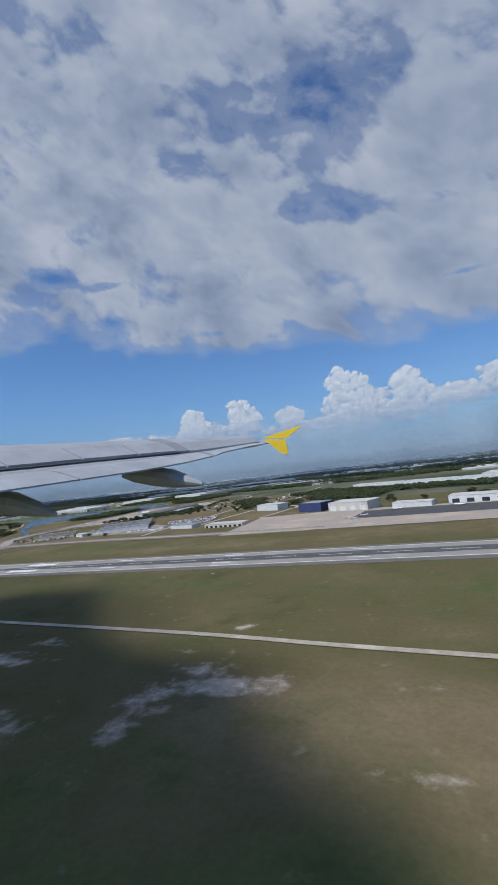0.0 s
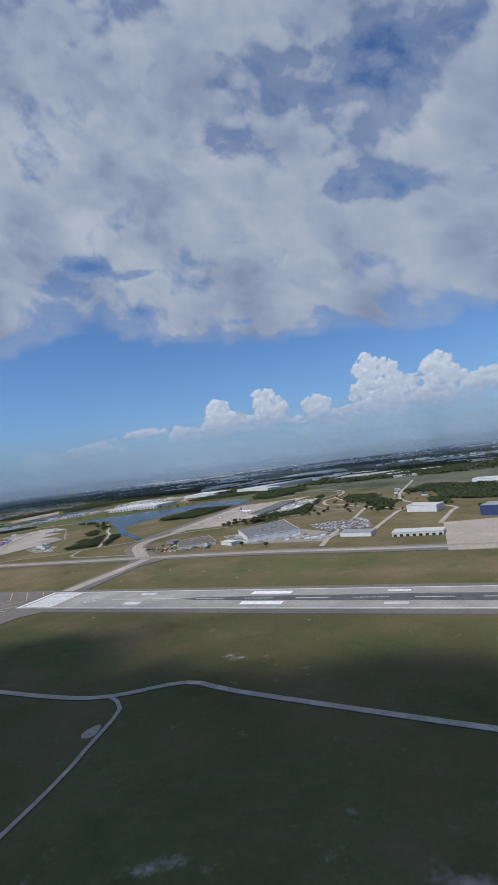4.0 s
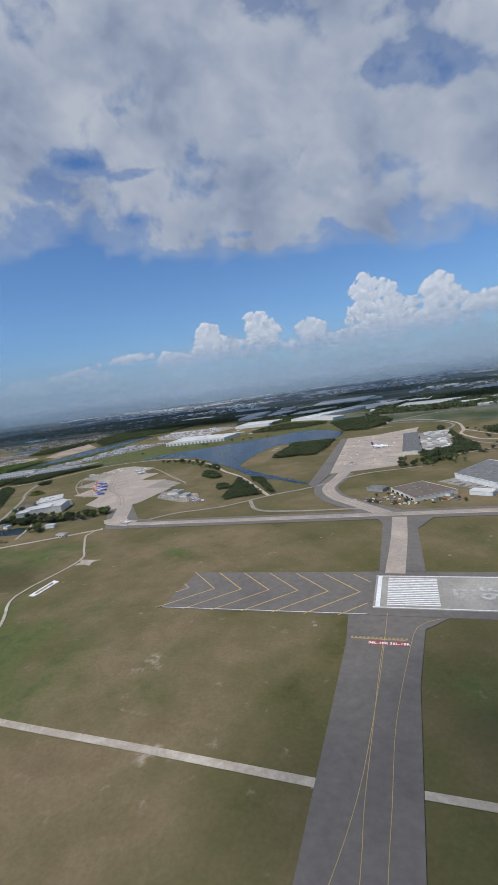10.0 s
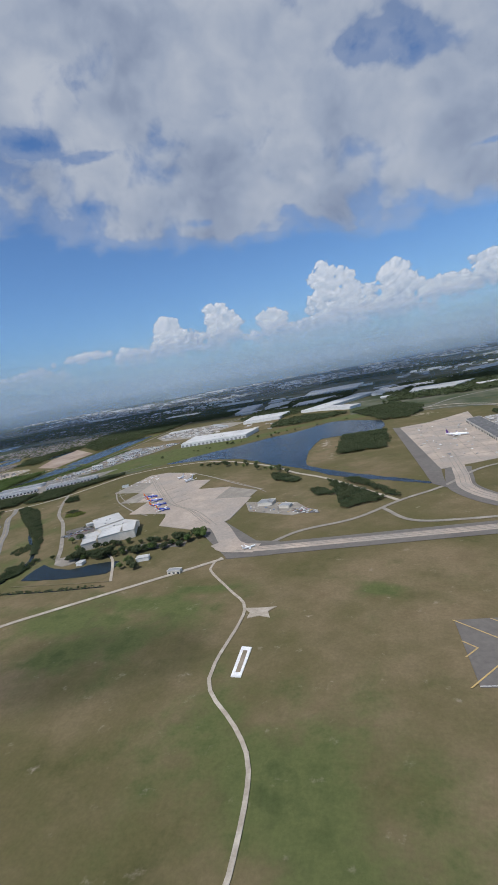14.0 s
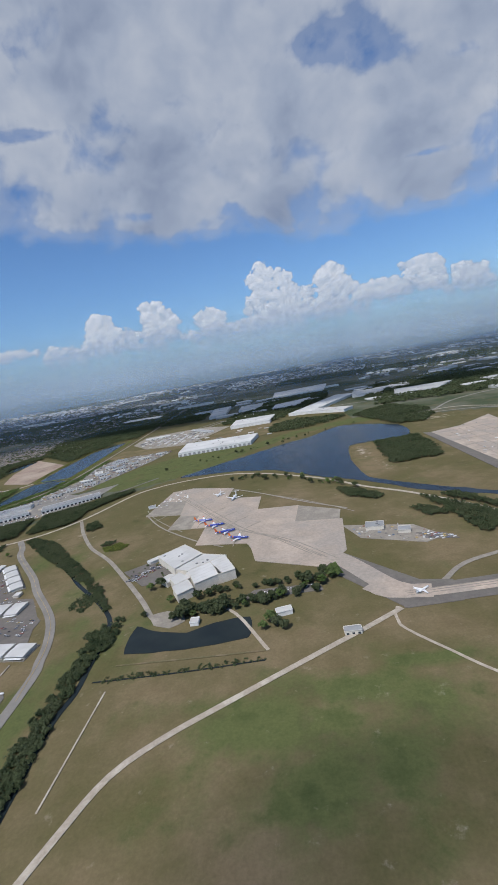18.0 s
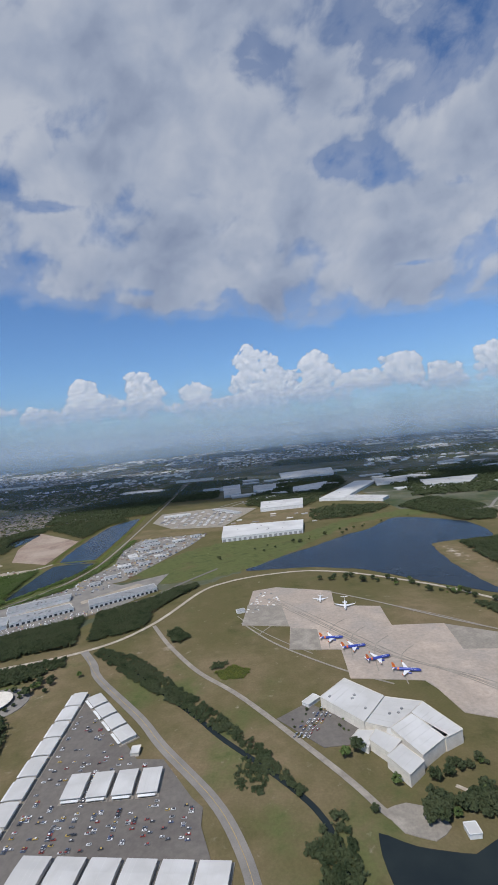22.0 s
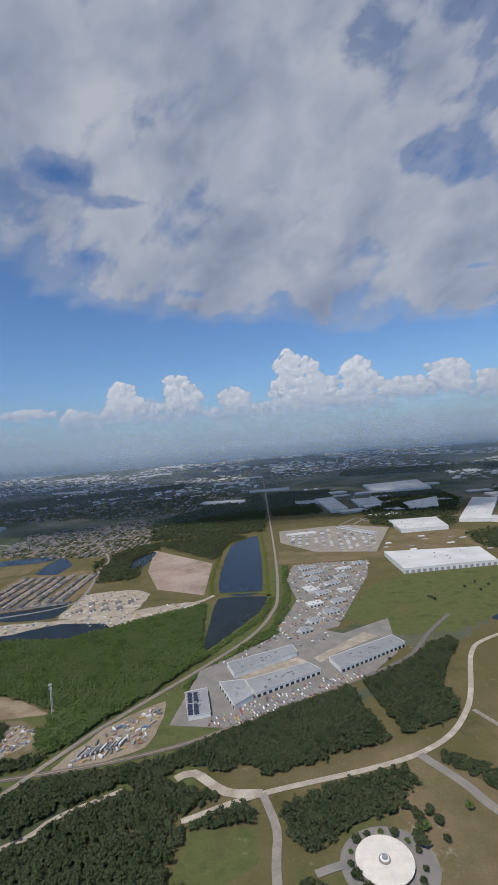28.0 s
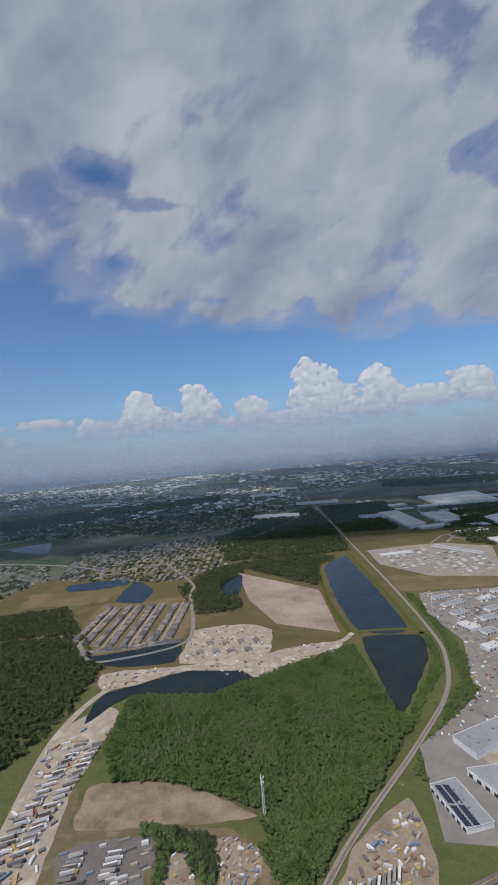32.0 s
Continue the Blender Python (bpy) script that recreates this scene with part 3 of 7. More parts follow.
sheet("earth_patch", [(-1768, 693), (-1748, 695), (-1734, 667), (-1725, 619), (-1751, 620), (-1763, 646)], 0.11, "brown_earth", "yard of heaped rubble", category="earth", rounded=3)

sheet("sand_patch", [(312.5 + 6 * math.cos(a), -280 + 8.5 * math.sin(a)) for a in np.linspace(0, 2 * math.pi, 9, endpoint=False)], 0.07, "sand", "round bare patch of white sand", category="sand", rounded=5)
# water
sheet("water_lake", [(-887, 975), (-845, 962), (-734, 948), (-614, 891), (-517, 775), (-413, 672), (-339, 572), (-279, 523), (-165, 436), (-160, 446), (-270, 545), (-325, 600), (-400, 690), (-412, 760), (-414, 879), (-391, 1044), (-307, 1062), (-212, 1068), (-190, 1160), (-195, 1270), (-300, 1385), (-376, 1415), (-489, 1290), (-582, 1234), (-690, 1140), (-760, 1090)], 0.12, "water", "broad dark blue lake with a grassy shore", category="lake", rounded=4)
sheet("water_pond", [(-783, 158), (-783, 210), (-757, 195), (-714, 184), (-684, 197), (-643, 201), (-642, 160), (-702, 153)], 0.12, "dark_water", "still dark retention pond", category="pond", rounded=2)
sheet("water_lake", [(-1457, 1773), (-1362, 1907), (-1346, 1236), (-1452, 1229), (-1469, 1409)], 0.12, "water", "long straight-sided excavated lake", category="lake", rounded=3)
sheet("water_lake", [(-1457, 1194), (-1334, 1188), (-1355, 1087), (-1453, 917), (-1461, 998)], 0.12, "dark_water", "straight-sided excavated lake, dark water", category="lake", rounded=3)
sheet("water_pond", [(-1952, 940), (-1951, 1029), (-1814, 1094), (-1710, 1084), (-1683, 1045), (-1750, 996), (-1901, 1013)], 0.13, "dark_water", "dark pond beside a sandy road", category="pond", rounded=6)
sheet("water_pond", [(-2079, 1183), (-1992, 1197), (-1853, 1233), (-1848, 1140), (-1958, 1131)], 0.13, "dark_water", "pond behind new houses", category="pond", rounded=4)
sheet("water_pond", [(-2104, 1562), (-2101, 1764), (-2012, 1650), (-2019, 1530)], 0.13, "water", "pond in a housing estate", category="pond", rounded=4)
sheet("water_pond", [(-2330, 1770), (-2180, 1800), (-2110, 1790), (-2130, 1720), (-2300, 1690)], 0.13, "water", "pond in a housing estate", category="pond", rounded=6)
sheet("water_pond", [(-2990, 2530), (-2810, 2650), (-2697, 2351)], 0.13, "water", "distant pond among houses", category="pond", rounded=6)
sheet("water_pond", [(-1800, 1640), (-1755, 1760), (-1735, 1740), (-1735, 1560), (-1770, 1520)], 0.13, "dark_water", "narrow pond at the edge of the woods", category="pond", rounded=6)
strip("water_canal", [(-1134, 607), (-1064, 525), (-958, 400), (-920, 350), (-867, 290), (-830, 240), (-818, 200), (-816, 144), (-814, 100), (-820, 60), (-815, -30), (-800, -300)], 6, 0.12, "dark_water", "narrow drainage canal", category="canal")
strip("water_ditch", [(-802, 115), (-706, 115), (-622, 119)], 1.8, 0.12, "dark_water", "narrow drainage ditch", category="ditch")

# lake banks
strip("bank", [(-1510, 1180), (-1475, 1225), (-1340, 1222), (-1320, 1190), (-1345, 1085), (-1440, 905)], 12, 0.16, "reed", "reedy bank between two lakes", category="bank")
strip("bank", [(-1330, 1200), (-1330, 1260), (-1345, 1900), (-1370, 1960)], 12, 0.16, "reed", "reedy lake bank", category="bank")
strip("bank", [(-1475, 1225), (-1490, 1420), (-1475, 1780), (-1390, 1900)], 12, 0.16, "reed", "reedy lake bank", category="bank")

# runway and taxiways
sheet("runway_shoulder", [(-6, -75), (2600, -75), (2600, 16), (-6, 16)], 0.14, "asphalt", "dark asphalt runway shoulder", category="runway")
runway = sheet("runway", [(-4, -63), (2600, -63), (2600, 5), (-4, 5)], 0.2, "runway_concrete", "grey grooved runway with worn white markings", category="runway")
sheet("blast_pad", [(-211, -77), (-6, -75), (-6, 14), (-211, 7)], 0.2, "asphalt", "grey blast pad with yellow chevrons", category="runway")
entry = sheet("taxiway", [(-24, -76), (-21, -120), (-22, -250), (-23, -480), (30, -480), (31, -300), (33, -163), (39, -95), (58, -76)], 0.18, "asphalt", "dark asphalt taxiway leading to the runway end", category="taxiway")
sheet("taxiway_neck", [(-20, 214), (-5, 175), (-2, 17), (44, 17), (40, 150), (62, 195)], 0.17, "asphalt", "short taxiway between runway and parallel taxiway", category="taxiway")
strip("taxiway_centre", [(14, 10), (17, 110), (17, 200)], 20, 0.22, "tan_concrete", "worn tan concrete taxiway lane", category="taxiway")
strip("taxiway_parallel", [(-470, 200), (-300, 205), (-150, 210), (0, 214), (250, 216), (700, 190), (2600, 150)], 42, 0.16, "asphalt", "long taxiway with dark shoulders", category="taxiway")
strip("taxiway_centre", [(-500, 235), (-460, 206), (-300, 207), (-150, 211), (0, 215), (250, 217), (700, 192), (2600, 152)], 17, 0.22, "tan_concrete", "worn tan concrete taxiway lane", category="taxiway")
strip("taxiway_branch", [(10, 216), (-40, 262), (-92, 320), (-118, 390), (-112, 450), (-100, 520)], 46, 0.15, "asphalt", "taxiway bending to the cargo apron", category="taxiway")
strip("taxiway_centre", [(0, 216), (-40, 264), (-90, 325), (-113, 390), (-106, 460), (-95, 560), (-90, 640)], 24, 0.23, "tan_concrete", "worn tan concrete taxiway lane", category="taxiway")
cargo_apron = sheet("apron_cargo", [(-152, 1058), (-57, 1088), (72, 1195), (36, 860), (21, 569), (-60, 540), (-130, 520)], 0.21, "tan_concrete", "wide tan concrete cargo apron with dark joints", category="apron")
sheet("apron_edge", [(-172, 1068), (-152, 1058), (-130, 520), (-142, 400), (-160, 430)], 0.19, "asphalt", "asphalt apron edge", category="apron")
sw_apron = sheet("apron_maintenance", [(-897, 647), (-873, 817), (-822, 826), (-713, 772), (-722, 696), (-643, 670), (-648, 588), (-566, 576), (-577, 489), (-495, 473), (-507, 345), (-544, 300), (-643, 350), (-652, 400), (-660, 421), (-751, 443), (-746, 524), (-823, 540), (-813, 623)], 0.2, "tan_concrete", "worn pinkish concrete maintenance apron with tyre streaks", category="apron")
sheet("apron_side", [(-566, 574), (-577, 489), (-500, 474), (-492, 520)], 0.19, "concrete", "grey concrete apron corner", category="apron")
sheet("apron_side", [(-823, 540), (-813, 615), (-770, 600), (-775, 528)], 0.24, "concrete", "grey concrete apron patch", category="apron")
sheet("apron_side", [(-897, 647), (-885, 740), (-820, 720), (-815, 625)], 0.24, "concrete", "grey concrete apron patch", category="apron")
sheet("taxiway_sw", [(-520, 345), (-436, 235), (-400, 226), (-405, 180), (-466, 178), (-545, 296)], 0.18, "asphalt", "taxiway between maintenance apron and parallel taxiway", category="taxiway")
strip("taxiway_centre", [(-600, 400), (-525, 325), (-470, 225), (-430, 207)], 30, 0.23, "tan_concrete", "worn tan concrete taxiway lane", category="taxiway")
sheet("apron_hangars", [(525, 400), (527, 172), (2600, 140), (2600, 330), (900, 395), (700, 425)], 0.2, "tan_concrete", "wide tan concrete apron in front of hangars", category="apron")
sheet("apron_new", [(742, 375), (727, 270), (2600, 170), (2600, 300)], 0.26, "dark_asphalt", "freshly laid black asphalt apron", category="apron")

# roads and tracks
strip("road_perimeter", [(-470, -228), (-365, -236), (-244, -243), (-131, -246), (-22, -250)], 5.8, 0.15, "gravel_road", "pale gravel perimeter road")
strip("road_perimeter", [(32, -247), (150, -249), (250, -250), (295, -243), (342, -217), (385, -224), (504, -238), (704, -259), (870, -282), (1400, -340)], 5, 0.15, "gravel_road", "pale gravel perimeter road")
strip("track", [(295, -243), (314, -256), (322, -296), (327, -330), (330, -420)], 2.8, 0.14, "gravel_road", "narrow gravel track")
strip("track", [(-365, -236), (-360, -210), (-363, -150), (-381, -115), (-411, -78), (-417, -44), (-410, 43), (-439, 89), (-482, 150), (-476, 184)], 3.2, 0.14, "gravel_road", "narrow winding gravel track")
sheet("gravel_pad", [(-358, -266), (-357, -250), (-334, -250), (-330, -266)], 0.16, "gravel_road", "square gravel pad", category="pad", rounded=1)
sheet("gravel_pad", [(-412, 46), (-403, 37), (-404, 26), (-392, 30), (-380, 26), (-384, 38), (-376, 46), (-392, 45)], 0.16, "gravel_road", "star-shaped concrete beacon pad", category="pad")
sheet("gravel_pad", [(-398, -21), (-388, -23), (-389, -63), (-398, -62)], 0.16, "white_paint", "white rectangular concrete marker", category="marker")
sheet("gravel_pad", [(-395, -27), (-391, -28), (-391, -57), (-395, -57)], 0.22, "brown_earth", "bare earth inside a concrete marker", category="marker")
strip("road_perimeter", [(-840, -220), (-800, -130), (-765, -45), (-742, 2), (-708, 33), (-660, 64), (-569, 120), (-521, 149), (-472, 180)], 6.5, 0.15, "gravel_road", "pale curving gravel perimeter road")
strip("road_service", [(-1435, 525), (-1352, 556), (-1161, 605), (-1067, 687), (-990, 842), (-943, 888), (-873, 916), (-770, 924), (-700, 905), (-615, 850), (-496, 735), (-425, 636), (-345, 545), (-222, 356)], 7.5, 0.15, "gravel_road", "pale service road round the apron")
strip("road_service", [(-1060, 684), (-1030, 620), (-1009, 580), (-960, 500), (-894, 421), (-800, 280), (-768, 225), (-745, 210)], 7, 0.16, "concrete", "concrete service road along the hangars")
sheet("turning_pad", [(-770, 232), (-752, 236), (-728, 226), (-722, 208), (-740, 198), (-762, 208)], 0.17, "concrete", "rounded concrete turning area", category="pad", rounded=2)
strip("road_public", [(-1161, 603), (-1130, 555), (-1107, 509), (-1023, 402), (-985, 345), (-924, 264), (-897, 210), (-884, 163), (-876, 100), (-880, -200)], 12, 0.15, "pale_asphalt", "two-lane public road with yellow line")
strip("road_line", [(-1150, 585), (-1107, 509), (-1023, 402), (-985, 345), (-924, 264), (-897, 210), (-884, 163), (-876, 100)], 0.35, 0.24, "yellow_paint", "yellow centre line", category="marking")
strip("road_service", [(-412, 224), (-371, 262), (-293, 292), (-222, 356), (-144, 411), (-60, 500), (60, 540)], 7, 0.17, "concrete", "narrow service road")
strip("road_service", [(-250, 326), (-214, 262), (-143, 248), (-40, 250)], 7, 0.19, "concrete", "narrow service road")
strip("track", [(-897, 655), (-840, 560), (-760, 470), (-700, 420)], 3, 0.16, "concrete", "narrow concrete strip in the grass")
strip("track", [(-720, 770), (-640, 690), (-560, 600), (-480, 520)], 4, 0.26, "concrete", "narrow concrete track")
strip("track", [(-785, 138), (-685, 135), (-620, 134)], 2.5, 0.14, "dry_grass", "worn grass track by the fence")
strip("track", [(-788, -23), (-782, 99)], 1.6, 0.14, "gravel_road", "narrow gravel track")
strip("track", [(-700, 250), (-660, 210), (-620, 134)], 4, 0.14, "gravel_road", "narrow gravel track")
strip("road_service", [(-1350, 557), (-1336, 509), (-1338, 467), (-1335, 380)], 9, 0.17, "concrete", "concrete drive to the beacon")
strip("road_sand", [(-1800, 440), (-1614, 504), (-1573, 539), (-1509, 574)], 7, 0.17, "gravel_road", "sandy woodland track")
strip("road_sand", [(-1452, 586), (-1431, 594), (-1391, 562), (-1350, 557)], 12, 0.17, "sand", "white sandy track")
strip("road_public", [(-1900, 575), (-1769, 591), (-1658, 602), (-1544, 621), (-1445, 651), (-1341, 705), (-1177, 790), (-1090, 850), (-1030, 930), (-960, 1010)], 8, 0.17, "asphalt", "two-lane public road through the woods")
strip("road_line", [(-1769, 591), (-1658, 602), (-1544, 621), (-1445, 651), (-1341, 705), (-1177, 790)], 0.5, 0.26, "yellow_paint", "yellow centre line", category="marking")
strip("railway_bed", [(-1750, 420), (-1606, 651), (-1552, 725), (-1457, 842), (-1372, 960), (-1327, 1072), (-1307, 1199), (-1300, 1572), (-1304, 2406), (-1310, 3576), (-1320, 6000)], 7.5, 0.2, "ballast", "stone ballast bed of a railway", category="railway")
for side in (-1, 1):
    strip("rail", [(-1606 + side * 0.8, 651), (-1552 + side * 0.8, 725), (-1457 + side * 0.8, 842), (-1372 + side * 0.8, 960), (-1327 + side * 0.8, 1072), (-1307 + side * 0.8, 1199), (-1300 + side * 0.8, 1572), (-1304 + side * 0.8, 2406)], 0.25, 0.4, "steel", "rusty steel rail", category="rail", kind="structure", thick=0.2)
strip("road_sand", [(-1960, 700), (-1985, 900), (-1955, 1035), (-1900, 1060), (-1814, 1112), (-1700, 1125), (-1630, 1150), (-1510, 1180), (-1470, 1222)], 12, 0.16, "sand", "white haul road of crushed rock")
sheet("yard_industrial", [(-1480, 690), (-1456, 838), (-1352, 928), (-1280, 1010), (-1190, 950), (-1085, 1010), (-1110, 860), (-1170, 795), (-1390, 675)], 0.14, "pale_asphalt", "paved yards between industrial buildings", category="yard")
sheet("yard_industrial", [(-1280, 1300), (-1250, 1449), (-1134, 1455), (-1020, 1450), (-1060, 1300), (-1192, 985), (-1290, 940), (-1319, 987), (-1262, 1150)], 0.14, "pale_asphalt", "cluttered grey storage yards", category="yard")
sheet("yard_freight", [(-1270, 1968), (-1100, 2000), (-974, 2009), (-832, 1902), (-972, 1545), (-1164, 1593), (-1274, 1761)], 0.14, "concrete", "freight terminal yard of pale concrete", category="yard")
lot = sheet("parking_lot", [(-1128, 470), (-1112, 462), (-1084, 434), (-1028, 356), (-1010, 329), (-980, 324), (-943, 267), (-932, 255), (-932, 235), (-922, 205), (-916, 178), (-1150, 192), (-1135, 260)], 0.15, "asphalt", "dark asphalt car park with white bay lines", category="parking lot")
sheet("parking_lot", [(-815, 399), (-760, 342), (-781, 317), (-809, 317), (-855, 373)], 0.15, "asphalt", "car park beside the hangars with planted islands", category="parking lot")
sheet("parking_lot", [(-640, 262), (-555, 258), (-552, 240), (-660, 240)], 0.16, "asphalt", "long car park behind the hangar trees", category="parking lot")
sheet("parking_lot", [(-1038, 112), (-995, 114), (-936, 116), (-900, 117), (-893, 107), (-888, 44), (-896, 0), (-960, 4)], 0.15, "asphalt", "second dark car park beyond a lawn", category="parking lot")
strip("footpath", [(-920, 162), (-921, 117)], 2, 0.2, "concrete", "pale concrete footpath across a lawn", category="path")
sheet("plaza_ring", [(-1236 + 44 * math.cos(a), 466 + 40 * math.sin(a)) for a in np.linspace(0, 2 * math.pi, 40, endpoint=False)], 0.15, "pale_asphalt", "grey paved ring round a beacon", category="pad")
strip("road_service", [(-1303, 460), (-1276, 468), (-1258, 470)], 8, 0.2, "pale_asphalt", "short paved drive")
for pts, w in [([(-2500, 1250), (-2150, 1310), (-2115, 1300), (-2036, 1172), (-1960, 1170), (-1850, 1220), (-1835, 1310), (-1880, 1560), (-1900, 1700), (-2050, 2000)], 9), ([(-3400, 2350), (-2600, 2120), (-2300, 1960), (-2200, 1900), (-1700, 2400), (-900, 4200)], 16), ([(-4200, 1900), (-3000, 2800), (-1900, 3700), (400, 5200)], 18), ([(-950, 2010), (-800, 2300), (-760, 2900), (-300, 3500)], 10), ([(-1010, 2020), (-900, 2150), (-850, 2050), (-420, 2050), (100, 1980), (700, 2100)], 9), ([(-160, 1440), (-60, 1400), (120, 1330), (180, 1180), (130, 1000), (200, 800), (330, 650)], 9), ([(-3500, 5200), (-1200, 5600), (2500, 6400)], 20), ([(-60, 1400), (300, 1700), (1500, 1900)], 10)]:
    strip("road_far", pts, w, 0.18, "pale_asphalt", "distant paved road")

strip("road_loop", [(-112, 1425), (49, 1440), (143, 1349), (195, 1220), (195, 1051), (180, 960), (213, 845), (263, 815), (338, 735), (441, 631), (430, 580), (400, 330)], 9, 0.17, "gravel_road", "pale curving access road")
strip("road_loop", [(195, 1051), (263, 904), (307, 905), (420, 860)], 8, 0.18, "gravel_road", "pale curving access road")
strip("road_service", [(120, 640), (231, 701), (327, 741), (360, 720)], 7, 0.19, "concrete", "narrow service road")
strip("road_service", [(335, 240), (333, 332), (342, 531), (344, 684), (348, 730)], 9, 0.2, "gravel_road", "pale straight service road")
strip("road_service", [(520, 397), (544, 542), (547, 613), (420, 860), (430, 1500)], 9, 0.21, "gravel_road", "pale service road behind the hangars")

sheet("yard_sand", [(-1388, 814), (-1285, 864), (-1269, 847), (-1374, 781)], 0.22, "sand", "bare sandy yard between two industrial halls", category="yard")
sheet("yard_sand", [(-1258, 858), (-1149, 949), (-1128, 927), (-1215, 871), (-1249, 839)], 0.22, "sand", "bare sandy yard behind an industrial hall", category="yard")

for pts in ([(-905, 690), (-880, 640), (-835, 575), (-790, 520)], [(-800, 690), (-840, 640), (-870, 600)], [(-640, 690), (-560, 610), (-500, 540), (-470, 500)]):
    strip("track", pts, 1.6, 0.155, "concrete", "thin pale concrete strip in the apron's grass")
# tyre streaks and patches on the aprons
for dx, dy in ((0, 0), (7, -5), (-12, 10), (22, -14)):
    strip("tyre_streak", [(-545 + dx, 335 + dy), (-610 + dx, 425 + dy), (-680 + dx, 490 + dy), (-742 + dx, 590 + dy), (-800 + dx, 690 + dy), (-840 + dx, 760 + dy)], 1.6, 0.27, "concrete", "dark tyre streak across the apron", category="streak")
for x, y, q in ((-754, 559, -0.12), (-727, 523, 0.05), (-702, 482, 0.2), (-675, 445, -0.3)):
    strip("tyre_streak", [(x - 8, y - 30), (x - 4, y), (x + 10, y + 46), (x + 36, y + 70)], 1.4, 0.27, "concrete", "dark tyre streak at a parking stand", category="streak")
for x in (-118, -84, -50, -16):
    strip("apron_joint", [(x, 560), (x + 8, 1050)], 0.9, 0.27, "concrete", "dark joint line in the cargo apron", category="joint", curved=False)
for y in range(600, 1040, 62):
    strip("apron_joint", [(-136, y), (22, y + 14)], 0.9, 0.272, "concrete", "dark joint line in the cargo apron", category="joint", curved=False)
for j in (-6, 2, 9):
    strip("tyre_streak", [(14 + j, 205), (-40 + j, 268), (-90 + j, 330), (-112 + j, 395), (-104 + j, 470), (-92 + j, 640)], 1.2, 0.275, "concrete", "dark tyre streak on the taxiway", category="streak")
    strip("tyre_streak", [(-460, 206 + j * 0.6), (-150, 211 + j * 0.6), (0, 215 + j * 0.6), (250, 217 + j * 0.6), (700, 192 + j * 0.6)], 0.9, 0.275, "concrete", "dark tyre streak on the taxiway", category="streak")

# ---- markings ----
def mark(parent, name, pts, material, z):
    return link(name, poly_bm(pts, z - 0.1, z), material, parent)


RZ = LEVELS and 1.06
for i in range(16):
    y = -1.8 - i * 3.55
    mark(runway, "threshold_stripe", [(8, y - 1.75), (53, y - 1.75), (53, y), (8, y)], "white_paint", RZ)
mark(runway, "threshold_bar", [(-2, -60), (2, -60), (2, 2), (-2, 2)], "white_paint", RZ)
for y in (3.0, -61.5):
    mark(runway, "edge_line", [(-4, y - 0.6), (2600, y - 0.6), (2600, y + 0.6), (-4, y + 0.6)], "white_paint", RZ)
for x in (311, 2080):
    for y in (-9, -45):
        mark(runway, "aiming_block", [(x, y - 5), (x + 48, y - 5), (x + 48, y + 5), (x, y + 5)], "white_paint", RZ)
for k, x in enumerate((156, 463, 616, 768, 920, 1074)):
    for y in (-9, -45):
        for q in range((3, 2, 2, 1, 1, 1)[k]):
            yy = y + (q * 3.2 - 3.2 if y < -20 else 3.2 - q * 3.2)
            mark(runway, "touchdown_bar", [(x, yy - 0.9), (x + 23, yy - 0.9), (x + 23, yy + 0.9), (x, yy + 0.9)], "white_paint", RZ)
for k in range(42):
    x = 125 + k * 61
    mark(runway, "centre_dash", [(x, -29.5), (x + 36, -29.5), (x + 36, -28.5), (x, -28.5)], "white_paint", RZ)
mark(runway, "rubber_streak", soft_outline([(250, -24), (600, -16), (1100, -17), (1500, -24), (1500, -33), (1100, -40), (600, -41), (250, -34)], 30, 2), "rubber", 1.02)
mark(runway, "rubber_streak", soft_outline([(1900, -20), (2600, -17), (2600, -40), (1900, -36)], 30, 2), "rubber", 1.02)
pad = bpy.data.objects["blast_pad"]
for i in range(8):
    x = -201 + i * 30.7
    a = min(41.0, (x + 211) * 0.98 if i == 0 else 41.0)
    for s in (-1, 1):
        b = a * (1.0 if s > 0 else 1.12)
        cut = max(0.0, x + 8)
        p0, p1 = Vector((x, -33.0)), Vector((x - b, -33.0 + s * b * 0.98))
        if cut > 0:
            p0 = p0.lerp(p1, min(0.95, cut / b))
        mark(pad, "chevron_arm", [(p0.x, p0.y), (p0.x - 1.6, p0.y), (p1.x - 1.6, p1.y), (p1.x, p1.y)], "yellow_paint", 0.96)
mark(pad, "edge_line", [(-211, -76.6), (-8, -74.6), (-8, -74.0), (-211, -76.0)], "white_paint", 0.95)


def lettering(text, size, at, turn, material, parent):
    cu = bpy.data.curves.new("lettering", "FONT")
    cu.body, cu.size, cu.extrude, cu.align_x, cu.offset = text, size * K, 0.01, "CENTER", size * K * 0.018
    cu.materials.append(MATS[material])
    ob = new("painted_lettering", cu)
    ob.matrix_basis = place(at, turn)
    ob.parent = parent
    return ob


